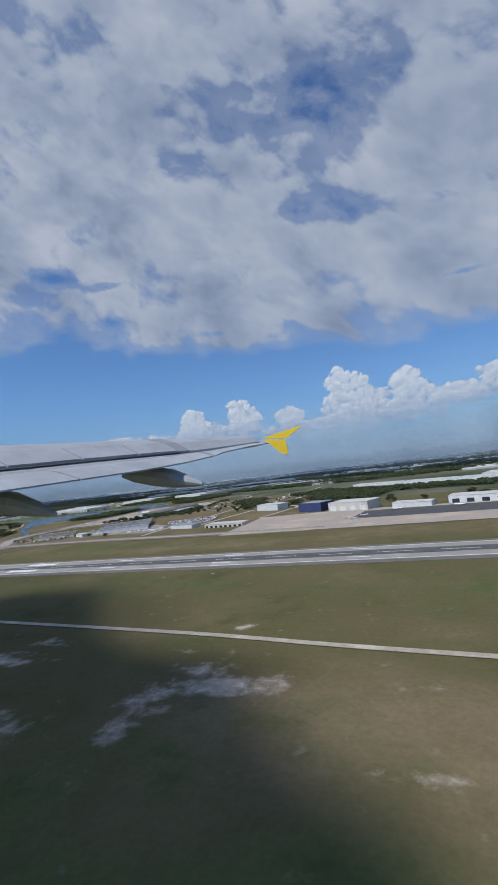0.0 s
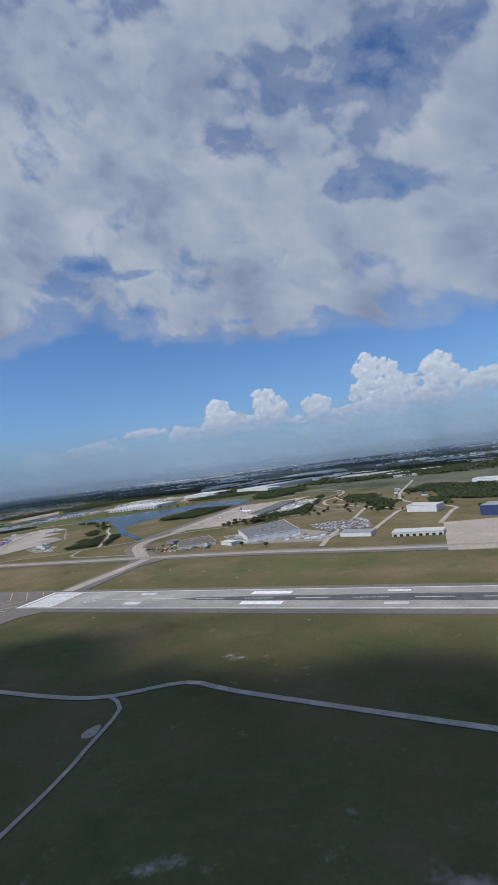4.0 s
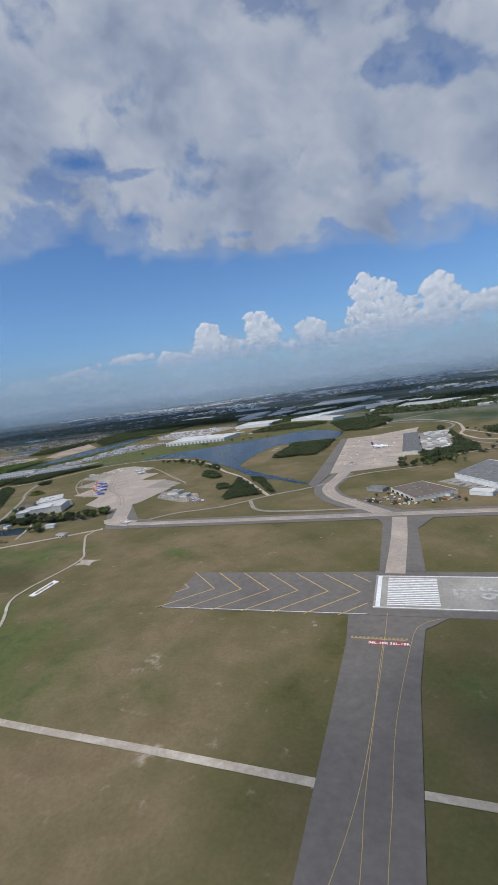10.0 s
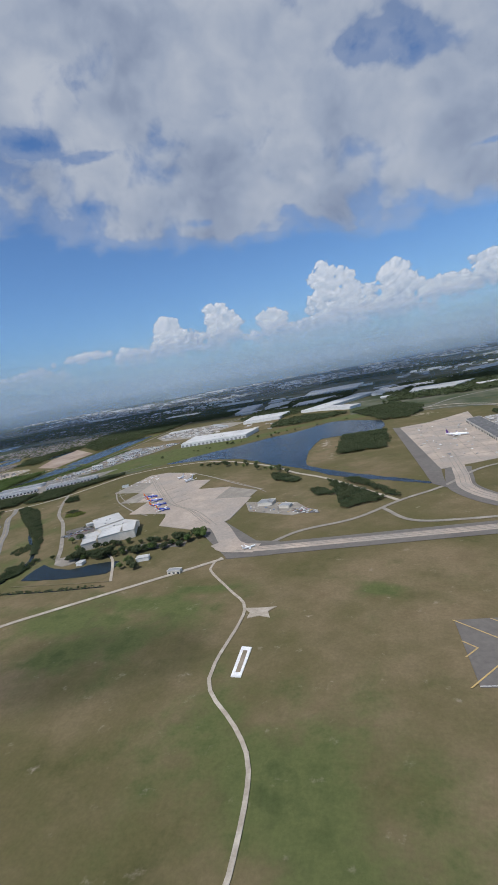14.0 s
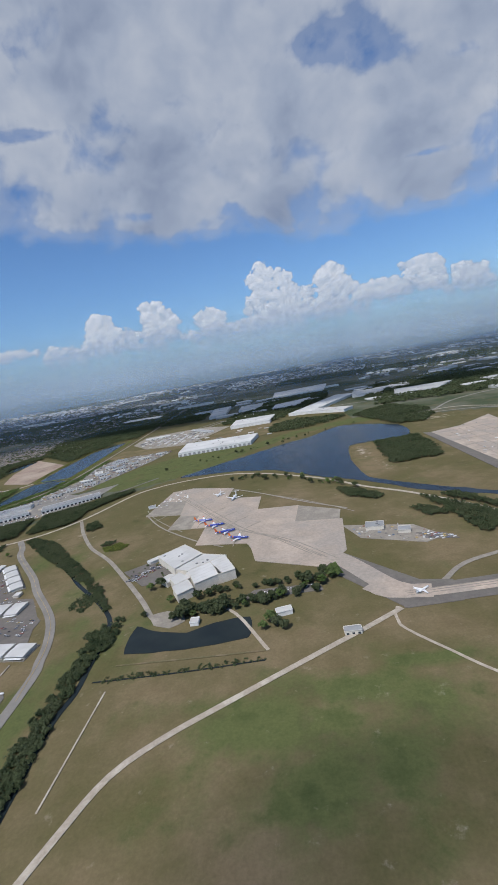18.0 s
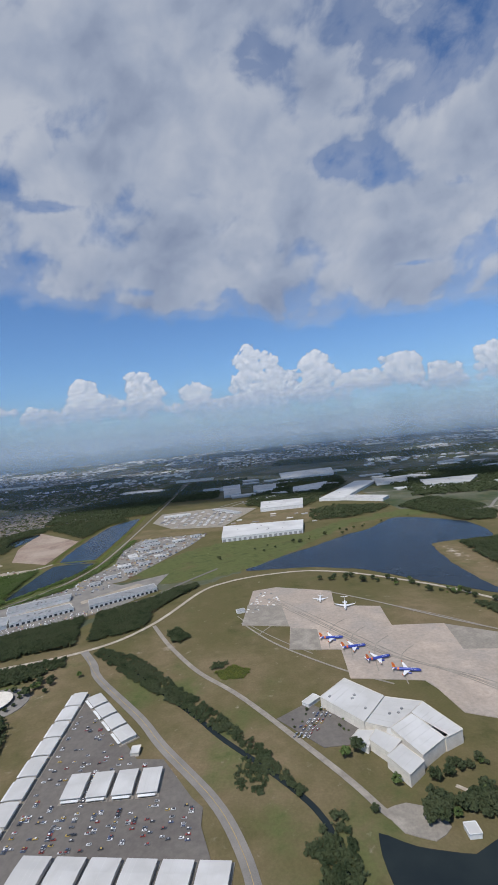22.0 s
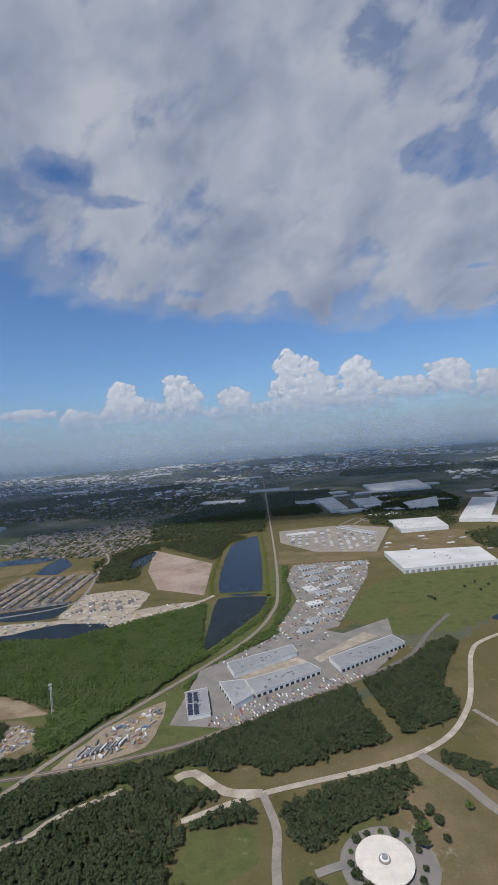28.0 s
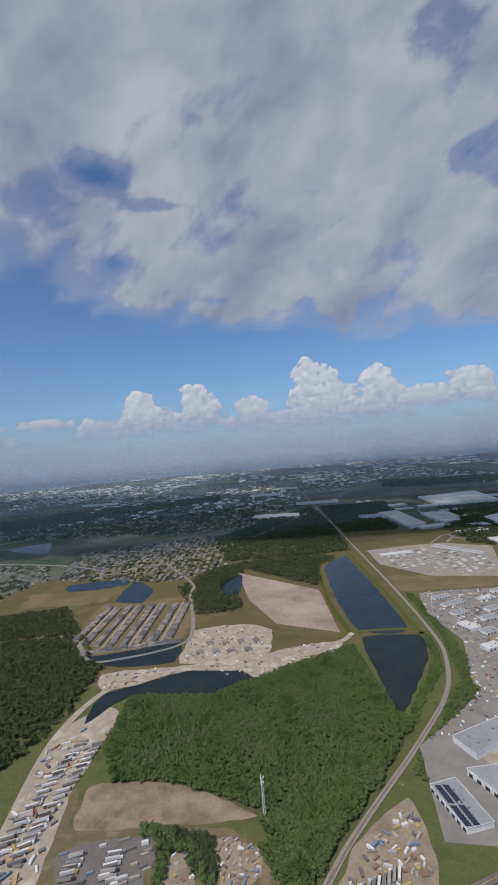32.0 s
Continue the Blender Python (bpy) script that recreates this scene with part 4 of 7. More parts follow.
lettering("36", 27, (88, -29, RZ), -math.pi / 2, "worn_paint", runway)
lettering("L", 27, (66, -29, RZ), -math.pi / 2, "worn_paint", runway)
EZ = 0.86
for pts in ([(9, -71), (8, -120), (6, -176), (2, -240), (-3, -276), (-8, -300), (-16, -340), (-19, -470)], [(7, -120), (6, -150), (5, -205), (4, -259), (5, -300), (5, -470)], [(51, -78), (33, -92), (25, -138), (18, -203), (17, -256), (16, -300), (14, -470)]):
    strip("yellow_guide_line", pts, 0.3, EZ / 4 - 0.002, "yellow_paint", parent=entry)
for j in range(4):
    for i in range(14 if j > 1 else 1):
        x0 = -18 + (i * 3.2 if j > 1 else 0)
        x1 = x0 + (1.7 if j > 1 else 43)
        mark(entry, "hold_line", [(x0, -113 + j * 0.9), (x1, -113 + j * 0.9), (x1, -112.6 + j * 0.9), (x0, -112.6 + j * 0.9)], "yellow_paint", EZ)
for x in (3.5, 19.5):
    mark(entry, "red_panel", [(x - 7, -120.5), (x + 7, -120.5), (x + 7, -115), (x - 7, -115)], "red_paint", EZ)
    lettering("36L-18R", 4.4, (x, -119.3, EZ + 0.05), 0, "white_paint", entry)
for y in (-309.2, -312.2):
    mark(entry, "ils_hold_line", [(-15, y - 0.35), (23, y - 0.35), (23, y + 0.35), (-15, y + 0.35)], "yellow_paint", EZ)
for i in range(13):
    mark(entry, "ils_hold_line", [(-14 + i * 3, -312), (-13.3 + i * 3, -312), (-13.3 + i * 3, -309.4), (-14 + i * 3, -309.4)], "yellow_paint", EZ)
for x in (1.0, 8.6):
    mark(entry, "red_panel", [(x - 2.9, -306.2), (x + 2.9, -306.2), (x + 2.9, -301.6), (x - 2.9, -301.6)], "red_paint", EZ)
    lettering("ILS", 4.4, (x, -302.2, EZ + 0.05), math.pi, "white_paint", entry)
for x, y in ((33, -310), (-82, 123), (-22, -252), (640, -95), (150, -92), (400, -92), (260, 62), (-50, -96), (70, 60), (230, -60), (120, 118)):
    bm = box(bmesh.new(), x, y, 0, 0.35, 3.4, 2.4, 0.2)
    tagged(link("concrete_pad", bm, "concrete"), "small pale concrete pad set in the grass", "pad", kind="structure")

# ---- buildings ----
BUILT = []


def area(pts):
    return sum(a[0] * b[1] - b[0] * a[1] for a, b in zip(pts, pts[1:] + pts[:1]))


def inset(pts, d):
    c = Vector((sum(p[0] for p in pts) / len(pts), sum(p[1] for p in pts) / len(pts)))
    return [tuple(Vector(p) + (c - Vector(p)).normalized() * d) for p in pts]


def building(name, pts, h, wall, roof, label, category="building", bays=0, bay="glass_dark", windows=0, vents=0, seams=0, parapet=0.6, group="", ridge=0.0, seed=0):
    """A flat or low-pitched building over a plan outline: walls, roof slab, parapet, bay doors on its long sides, roof units and roof seams."""
    pts = [tuple(p) for p in pts]
    if area(pts) < 0:
        pts = pts[::-1]
    r = random.Random(seed + int(abs(pts[0][0])))
    root = empty(name, (pts[0][0], pts[0][1], 0))
    off = Vector((*pts[0], 0))
    loc = [(x - off.x, y - off.y) for x, y in pts]
    part("wall", poly_bm(loc, -0.3, h), wall, root)
    top = h + 0.35
    part("roof", poly_bm(inset(loc, -0.5), h, top), roof, root)
    if parapet:
        for i in range(len(loc)):
            a, b = Vector(loc[i]), Vector(loc[(i + 1) % len(loc)])
            d = (b - a)
            nrm = Vector((d.y, -d.x)).normalized() * 0.5
            bm = poly_bm([tuple(a + nrm), tuple(b + nrm), tuple(b + nrm * 0.2), tuple(a + nrm * 0.2)], top, top + parapet)
            part("parapet", bm, wall, root)
    edges = sorted(range(len(loc)), key=lambda i: -(Vector(loc[i]) - Vector(loc[(i + 1) % len(loc)])).length)
    if bays:
        for i in edges[:2]:
            a, b = Vector(loc[i]), Vector(loc[(i + 1) % len(loc)])
            d = b - a
            u, nrm = d.normalized(), Vector((d.y, -d.x)).normalized()
            cnt = max(1, int(d.length / bays))
            for k in range(cnt):
                c = a + u * (k + 0.5) * d.length / cnt
                w = bays * 0.28
                q = [c - u * w - nrm * 0.05, c + u * w - nrm * 0.05, c + u * w + nrm * 0.35, c - u * w + nrm * 0.35]
                part("bay_door", poly_bm([tuple(v) for v in q], 0, h * 0.62), bay, root)
    if seams:
        i = edges[0]
        a, b = Vector(loc[i]), Vector(loc[(i + 1) % len(loc)])
        c2, c3 = Vector(loc[(i + 2) % len(loc)]), Vector(loc[i - 1])
        cnt = max(2, int((b - a).length / seams))
        for k in range(1, cnt):
            p, q = a.lerp(b, k / cnt), c3.lerp(c2, k / cnt)
            u = (b - a).normalized() * 0.18
            part("roof_seam", poly_bm([tuple(p - u), tuple(p + u), tuple(q + u), tuple(q - u)], top, top + 0.16), roof, root)
    cx, cy = sum(p[0] for p in loc) / len(loc), sum(p[1] for p in loc) / len(loc)
    for k in range(vents):
        a, b = Vector(loc[k % len(loc)]), Vector(loc[(k + 1) % len(loc)])
        p = a.lerp(b, r.random()).lerp(Vector((cx, cy)), 0.25 + 0.7 * r.random())
        bm = box(bmesh.new(), p.x, p.y, top, top + 1.2 + r.random(), 2.4 + r.random() * 2, 2.2, r.random())
        part("roof_unit", bm, "trim_grey", root)
    BUILT.append(pts)
    return tagged(root, label, category, group)


building("hangar", [(-763, 423), (-726, 377), (-761, 334), (-800, 388)], 12, "wall_cream", "white_roof", "large white-roofed hangar hall with cream walls", "hangar", vents=4, seams=9)
building("hangar", [(-688, 355), (-667, 303), (-689, 293), (-707, 339)], 14, "wall_cream", "white_roof", "tall white-roofed aircraft hangar beside the apron", "hangar", seams=8)
building("hangar", [(-708, 336), (-685, 297), (-720, 273), (-737, 317)], 14, "wall_cream", "white_roof", "tall white-roofed aircraft hangar", "hangar", seams=8)
building("hangar", [(-726, 378), (-686, 361), (-706, 344), (-736, 322), (-761, 336)], 10.5, "wall_cream", "white_roof", "lower white-roofed hangar wing", "hangar", vents=3, seams=9)
building("hangar", [(-752, 322), (-731, 301), (-749, 284), (-763, 307)], 11, "wall_cream", "white_roof", "white-roofed workshop block beside the hangars", "hangar", seams=8)
building("hangar", [(-734, 294), (-721, 268), (-740, 253), (-753, 280)], 12, "wall_cream", "white_roof", "white-roofed hangar annex above the trees", "hangar", seams=8)
building("workshop", [(-769, 330), (-751, 326), (-766, 301), (-780, 317)], 6.5, "wall_cream", "white_roof", "low white-roofed workshop with a pale canopy", "workshop")
building("hangar", [(-738, 326), (-702, 350), (-684, 346), (-698, 316), (-722, 298), (-744, 310)], 9.7, "wall_cream", "white_roof", "low white roof joining the hangars", "hangar", parapet=0)
building("canopy_hall", [(-822, 395), (-806, 410), (-799, 402), (-815, 388)], 4, "wall_white", "white_roof", "small flat white canopy by the car park", "canopy")
building("cargo_hall", [(20, 686), (22, 1000), (64, 1020), (63, 682)], 9, "wall_cream", "dark_roof", "long cargo hall with a dark grey roof", "warehouse", bays=14, vents=8)
sheet("yard_trucks", [(66, 690), (140, 740), (160, 1080), (68, 1040)], 0.2, "concrete", "pale truck yard behind the cargo hall", category="yard")
building("mail_hall", [(110, 417), (182, 523), (263, 373), (173, 316)], 9, "wall_white", "dark_roof", "huge flat grey-roofed sorting hall with a white edge", "warehouse", bays=12, vents=22, parapet=1.2)
sheet("yard_trucks", [(80, 400), (160, 300), (330, 285), (350, 350), (250, 430), (200, 360), (110, 420)], 0.19, "concrete", "pale truck yard beside the sorting hall", category="yard")
building("depot", [(2, 347), (54, 386), (105, 315), (39, 277)], 6, "wall_cream", "brown_roof", "low depot with a brown roof", "building", bays=14, vents=8)
building("depot", [(-40, 360), (-12, 345), (-2, 362), (-30, 378)], 5, "trim_grey", "dark_roof", "small dark-roofed shed beside the depot", "shed")
building("depot", [(120, 305), (150, 290), (158, 306), (128, 320)], 6, "wall_white", "white_roof", "small white-roofed store in a yard", "building")
building("depot", [(60, 318), (92, 300), (98, 312), (66, 330)], 4, "wall_white", "grey_roof", "low grey-roofed store in a yard", "building")
sheet("parking_lot", [(246, 480), (372, 540), (400, 400), (318, 378)], 0.2, "asphalt", "full staff car park", category="parking lot")
building("barrel_hangar", [(352, 318), (408, 306), (412, 340), (356, 352)], 7, "wall_white", "grey_roof", "grey hangar with a rounded roof", "hangar", parapet=0)
building("hangar", [(454, 572), (516, 546), (532, 584), (470, 610)], 14, "wall_white", "white_roof", "pale hangar at the edge of the field", "hangar")
building("hangar", [(592, 456), (645, 436), (665, 490), (612, 510)], 18, "wall_blue", "grey_roof", "hangar with dark blue doors at the apron", "hangar", bays=13, bay="wall_blue")
building("hangar", [(664, 418), (745, 392), (765, 455), (684, 478)], 17, "wall_cream", "white_roof", "cream hangar with white doors", "hangar", bays=20, bay="wall_white")
building("hangar", [(790, 395), (860, 378), (868, 410), (798, 428)], 9, "wall_white", "white_roof", "low white hangar at the apron", "hangar")
building("hangar", [(890, 400), (1010, 370), (1022, 420), (902, 450)], 13, "wall_white", "white_roof", "white hangar beyond the black apron", "hangar", bays=22)
building("warehouse", [(625, 1095), (1010, 935), (1030, 985), (645, 1150)], 15, "wall_white", "white_roof", "very long white warehouse behind the trees", "warehouse", vents=10)
building("warehouse", [(1010, 930), (1700, 640), (1760, 760), (1050, 1040)], 22, "wall_white", "white_roof", "tall white warehouse behind the trees", "warehouse", vents=10)
building("depot", [(444, 290), (524, 286), (526, 318), (446, 326)], 6, "wall_cream", "white_roof", "low white-roofed shed beside the taxiway", "building", bays=9)
building("control_office", [(-468, 404), (-440, 400), (-436, 422), (-464, 426)], 6, "wall_cream", "grey_roof", "small service building by the apron", "building", vents=3)
building("control_office", [(-424, 378), (-406, 374), (-402, 390), (-420, 394)], 5, "wall_cream", "grey_roof", "small grey-roofed service building", "building")
sheet("yard_service", [(-500, 440), (-395, 405), (-365, 350), (-395, 335), (-480, 380)], 0.16, "concrete", "small paved service yard", category="yard")
sheet("parking_lot", [(-400, 372), (-362, 358), (-350, 335), (-388, 345)], 0.2, "asphalt", "small staff car park", category="parking lot")
building("shed", [(-540, 143), (-522, 143), (-522, 152), (-540, 152)], 4, "wall_cream", "grey_roof", "open grey-roofed shed by the gravel road", "shed", bays=5)
building("shed", [(-610, 192), (-592, 196), (-594, 206), (-612, 202)], 5, "wall_white", "white_roof", "white shed by the pond", "shed")
building("shed", [(-714, 196), (-704, 196), (-704, 207), (-714, 207)], 4, "wall_white", "white_roof", "small white hut above the pond", "hut")
building("shed", [(-342, -262), (-336, -262), (-336, -257), (-342, -257)], 3, "wall_white", "white_roof", "small white equipment hut on a gravel pad", "hut")
building("shed", [(-905, 700), (-890, 705), (-893, 716), (-908, 711)], 4, "wall_white", "grey_roof", "small hut at the apron corner", "hut")


def rental_hall(cx, cy, lx, ly, turn, label):
    """A white-roofed service hall: walls, ribbed roof, front canopy with posts, side door."""
    c, s = math.cos(turn), math.sin(turn)
    root = empty("rental_hall", (cx, cy, 0), turn)
    part("wall", box(bmesh.new(), 0, 0, -0.2, 4.4, lx - 1.2, ly - 2.5), "wall_cream", root)
    bm = bmesh.new()
    v = [bm.verts.new(p) for p in ((-lx / 2, -ly / 2, 4.4), (lx / 2, -ly / 2, 4.4), (lx / 2, ly / 2, 4.4), (-lx / 2, ly / 2, 4.4), (-lx / 2, -ly / 2, 4.8), (lx / 2, -ly / 2, 4.8), (lx / 2, ly / 2, 4.8), (-lx / 2, ly / 2, 4.8), (-lx / 2, 0, 5.5), (lx / 2, 0, 5.5))]
    for f in ((3, 2, 1, 0), (0, 1, 5, 4), (2, 3, 7, 6), (4, 5, 9, 8), (8, 9, 6, 7), (1, 2, 6, 9, 5), (3, 0, 4, 8, 7)):
        bm.faces.new([v[i] for i in f])
    roof = part("roof", bm, "white_roof", root)
    for k in range(1, 6):
        x = -lx / 2 + k * lx / 6
        bm = bmesh.new()
        for y0, y1, z0, z1 in ((-ly / 2, 0, 4.82, 5.52), (0, ly / 2, 5.52, 4.82)):
            q = [bm.verts.new(p) for p in ((x - 0.15, y0, z0 + 0.1), (x + 0.15, y0, z0 + 0.1), (x + 0.15, y1, z1 + 0.1), (x - 0.15, y1, z1 + 0.1))]
            bm.faces.new(q)
        part("roof_rib", bm, "white_roof", roof)
    part("canopy", box(bmesh.new(), 0, -ly / 2 - 1.6, 3.1, 3.4, lx - 3, 3.0), "wall_white", root)
    for x in (-lx / 2 + 2.5, 0, lx / 2 - 2.5):
        part("post", box(bmesh.new(), x, -ly / 2 - 2.8, -0.2, 3.1, 0.3, 0.3), "trim_grey", root)
    part("door", box(bmesh.new(), lx * 0.2, -ly / 2 + 1.2, 0, 2.6, 3.2, 0.3), "glass_dark", root)
    part("sidewalk", box(bmesh.new(), 0, 0, -0.2, 0.9, lx + 3, ly + 5), "concrete", root)
    BUILT.append([(cx + c * u - s * w, cy + s * u + c * w) for u, w in ((-lx / 2 - 2, -ly / 2 - 4), (lx / 2 + 2, -ly / 2 - 4), (lx / 2 + 2, ly / 2 + 3), (-lx / 2 - 2, ly / 2 + 3))])
    return tagged(root, label, "building", "rental car halls")


for k in range(8):
    rental_hall(-1118 - 0.4 * k, 453 - 31.2 * k, 28.5, 19, -math.pi / 2, "white ribbed-roof hall with cream walls beside the car park")
for k in range(4):
    rental_hall(-1089 + 18.6 * k, 446 - 25.4 * k, 27, 19, math.atan2(-25.4, 18.6), "white ribbed-roof hall facing the public road")
for k in range(4):
    rental_hall(-1062 + 24.8 * k, 293.5 - 0.6 * k, 20, 33, 0.0, "white ribbed-roof hall in the middle of the car park")
for k in range(6):
    rental_hall(-1068 + 30 * k, 205 - 4.2 * k, 26, 26, -0.14, "white ribbed-roof hall at the far end of the car park")
building("booth", [(-1018, 334), (-1009, 334), (-1009, 346), (-1018, 346)], 3.5, "wall_cream", "white_roof", "small cream booth at the car park gate", "booth")

building("factory", [(-1469, 761), (-1436, 770), (-1423, 704), (-1454, 697)], 6.5, "wall_white", "grey_roof", "grey-roofed factory with dark solar panels", "factory", bays=9, vents=4)
sx, sy = Vector((-1469, 761)), Vector((-1454, 697))
solar = empty("solar_array", (-1455, 735, 6.85))
for i in range(14):
    for j in range(2):
        p = Vector((-1461 + j * 9 + i * 0.75, 757 - i * 4.0 - (3 if i > 6 else 0)))
        part("solar_panel", box(bmesh.new(), p.x + 1455, p.y - 735, 0.02, 0.5, 7.0, 3.4, -0.2), "panel_blue", solar)
tagged(solar, "two rows of dark solar panels on a grey roof", "solar panels")
building("factory", [(-1409, 844), (-1292, 898), (-1285, 870), (-1394, 805)], 8, "wall_white", "grey_roof", "long grey-roofed industrial hall with white loading bays", "factory", bays=11, bay="wall_white", vents=9)
building("factory", [(-1417, 782), (-1378, 786), (-1362, 742), (-1389, 716)], 8, "wall_white", "grey_roof", "grey-roofed industrial hall at the street", "factory", bays=11, vents=4)
building("factory", [(-1375, 783), (-1270, 829), (-1252, 803), (-1358, 744)], 8, "wall_white", "grey_roof", "long grey-roofed industrial hall with dark bays", "factory", bays=10, vents=9)
building("factory", [(-1233, 841), (-1104, 912), (-1090, 880), (-1219, 802)], 8, "wall_white", "grey_roof", "long grey-roofed industrial hall with dark bays", "factory", bays=10, vents=9)
rr = random.Random(5)
for x, y, a, b, rf in ((-1235, 1015, 30, 18, "grey_roof"), (-1195, 1060, 34, 20, "grey_roof"), (-1225, 1110, 36, 22, "white_roof"), (-1170, 1120, 30, 18, "grey_roof"), (-1195, 1180, 34, 20, "grey_roof"), (-1140, 1190, 28, 18, "white_roof"), (-1160, 1250, 36, 20, "grey_roof"), (-1225, 1210, 26, 40, "white_roof"), (-1210, 1290, 40, 22, "grey_roof"), (-1130, 1300, 34, 20, "grey_roof"), (-1200, 1350, 60, 20, "grey_roof"), (-1110, 1370, 40, 18, "white_roof"), (-1210, 1400, 46, 16, "grey_roof"), (-1060, 1420, 30, 16, "grey_roof"), (-1260, 970, 26, 16, "grey_roof")):
    q = 0.35 + rr.uniform(-0.06, 0.06)
    c, s = math.cos(q), math.sin(q)
    building("workshop", [(x + c * u * a / 2 - s * w * b / 2, y + s * u * a / 2 + c * w * b / 2) for u, w in ((-1, -1), (1, -1), (1, 1), (-1, 1))], 6, "wall_white", rf, "small workshop among cluttered storage yards", "workshop", bays=8, vents=2, parapet=0.3, group="storage yard workshops")
for nm, pts, h, lab in (("warehouse", [(-963, 1482), (-677, 1467), (-698, 1319), (-961, 1296)], 14, "very large white warehouse beside a meadow"), ("warehouse", [(-808, 1984), (-611, 1987), (-635, 1797), (-818, 1784)], 13, "white warehouse beside a dry field"), ("warehouse", [(-1020, 2780), (-912, 2813), (-904, 2366), (-995, 2321)], 14, "white warehouse beyond the freight yard"), ("warehouse", [(-827, 2679), (-687, 2692), (-701, 2481), (-832, 2447)], 12, "white warehouse among trees"), ("warehouse", [(-607, 2435), (-389, 2561), (-491, 2261), (-628, 2239)], 12, "pale grey warehouse among fields"), ("warehouse", [(-146, 2457), (41, 2437), (-15, 2256), (-183, 2247)], 12, "white warehouse at a field's edge"), ("warehouse", [(40, 2228), (340, 2216), (200, 2012), (-8, 2032)], 12, "very wide white warehouse among trees"), ("warehouse", [(-612, 3342), (-194, 3439), (-268, 2953), (-624, 2948)], 13, "wide distant white warehouse")):
    building(nm, pts, h, "wall_white", "far_roof", lab, "warehouse", bays=16, bay="trim_grey", vents=8, seams=0)
building("warehouse", [(-545, 1915), (-250, 2440), (-150, 2380), (-440, 1880)], 12, "wall_white", "far_roof", "long white warehouse beyond the lake", "warehouse", vents=6)
building("warehouse", [(-440, 1880), (-300, 1760), (-250, 1830), (-400, 1950)], 12, "wall_white", "far_roof", "white warehouse wing beyond the lake", "warehouse", vents=6)
building("freight_dock", [(-1245, 1880), (-1130, 1900), (-1126, 1870), (-1241, 1850)], 6, "wall_white", "white_roof", "long freight dock with dark doors", "freight dock", bays=7)
building("freight_dock", [(-1010, 1960), (-900, 1800), (-925, 1785), (-1035, 1945)], 6, "wall_white", "grey_roof", "long grey freight dock in a yard", "freight dock", bays=7)
for k in range(34):
    y = 2700 + 6500 * rr.random() ** 1.3
    x = -1000 + rr.uniform(-0.55, 0.75) * y
    a, b, q = rr.uniform(90, 330), rr.uniform(50, 130), rr.choice((0.0, 0.1, -0.15, 0.5))
    c, s = math.cos(q), math.sin(q)
    building("warehouse", [(x + c * u * a / 2 - s * w * b / 2, y + s * u * a / 2 + c * w * b / 2) for u, w in ((-1, -1), (1, -1), (1, 1), (-1, 1))], rr.uniform(9, 15), "wall_white", rr.choice(("far_roof", "far_roof", "grey_roof")), "large distant flat-roofed warehouse", "warehouse", group="distant warehouses")

# round navigation beacon with its flat roof
beacon = empty("navigation_beacon", (-1240, 466, 0))
bm = bmesh.new()
bmesh.ops.create_cone(bm, cap_ends=True, segments=56, radius1=26, radius2=26, depth=0.7)
bmesh.ops.translate(bm, verts=bm.verts, vec=(0, 0, 4.6))
part("disc_roof", bm, "wall_cream", beacon, "cream weathered round roof")
bm = bmesh.new()
bmesh.ops.create_cone(bm, cap_ends=True, segments=32, radius1=12, radius2=12, depth=4.6)
bmesh.ops.translate(bm, verts=bm.verts, vec=(0, 0, 2.2))
part("drum_wall", bm, "wall_cream", beacon)
for r0, z0, m0 in ((5.6, 5.3, "concrete"), (4.2, 6.0, "wall_white"), (2.6, 7.6, "trim_grey")):
    bm = bmesh.new()
    bmesh.ops.create_cone(bm, cap_ends=True, segments=28, radius1=r0, radius2=r0 * 0.92, depth=1.4)
    bmesh.ops.translate(bm, verts=bm.verts, vec=(0, 0, z0))
    part("antenna_ring", bm, m0, beacon)
for k in range(12):
    a = k * math.pi / 6
    part("roof_post", box(bmesh.new(), 22 * math.cos(a), 22 * math.sin(a), -0.2, 4.3, 0.5, 0.5), "trim_grey", beacon)
tagged(beacon, "round navigation beacon with a wide cream disc roof", "beacon")

# lattice mast
mast = empty("radio_mast", (-1665, 732, 0))


def rod(bm, a, b, w):
    a, b = Vector(a), Vector(b)
    d = (b - a).normalized()
    s = d.cross(Vector((0.3, 0.9, 0.2))).normalized() * w / 2
    t = d.cross(s).normalized() * w / 2
    ring = [[bm.verts.new(p + o) for o in (s, t, -s, -t)] for p in (a, b)]
    for i in range(4):
        bm.faces.new((ring[0][i], ring[0][(i + 1) % 4], ring[1][(i + 1) % 4], ring[1][i]))
    return bm


legs = [(1.8 * math.cos(a), 1.8 * math.sin(a)) for a in (0.3, 2.4, 4.5)]
for i, (x, y) in enumerate(legs):
    part("leg", rod(bmesh.new(), (x, y, -0.2), (x * 0.5, y * 0.5, 48), 0.45), "jet_white", mast)
    x2, y2 = legs[(i + 1) % 3]
    for k in range(12):
        f0, f1 = 1 - k / 24, 1 - (k + 1) / 24
        part("brace", rod(bmesh.new(), (x * f0, y * f0, k * 4), (x2 * f1, y2 * f1, k * 4 + 4), 0.2), "jet_white", mast)
for z in (40, 46):
    for k in range(3):
        a = k * 2.1
        part("antenna", box(bmesh.new(), 2.2 * math.cos(a), 2.2 * math.sin(a), z, z + 2.6, 0.8, 0.6, a), "jet_white", mast)
part("equipment_hut", box(bmesh.new(), 5, -4, -0.2, 3, 5, 4), "wall_white", mast)
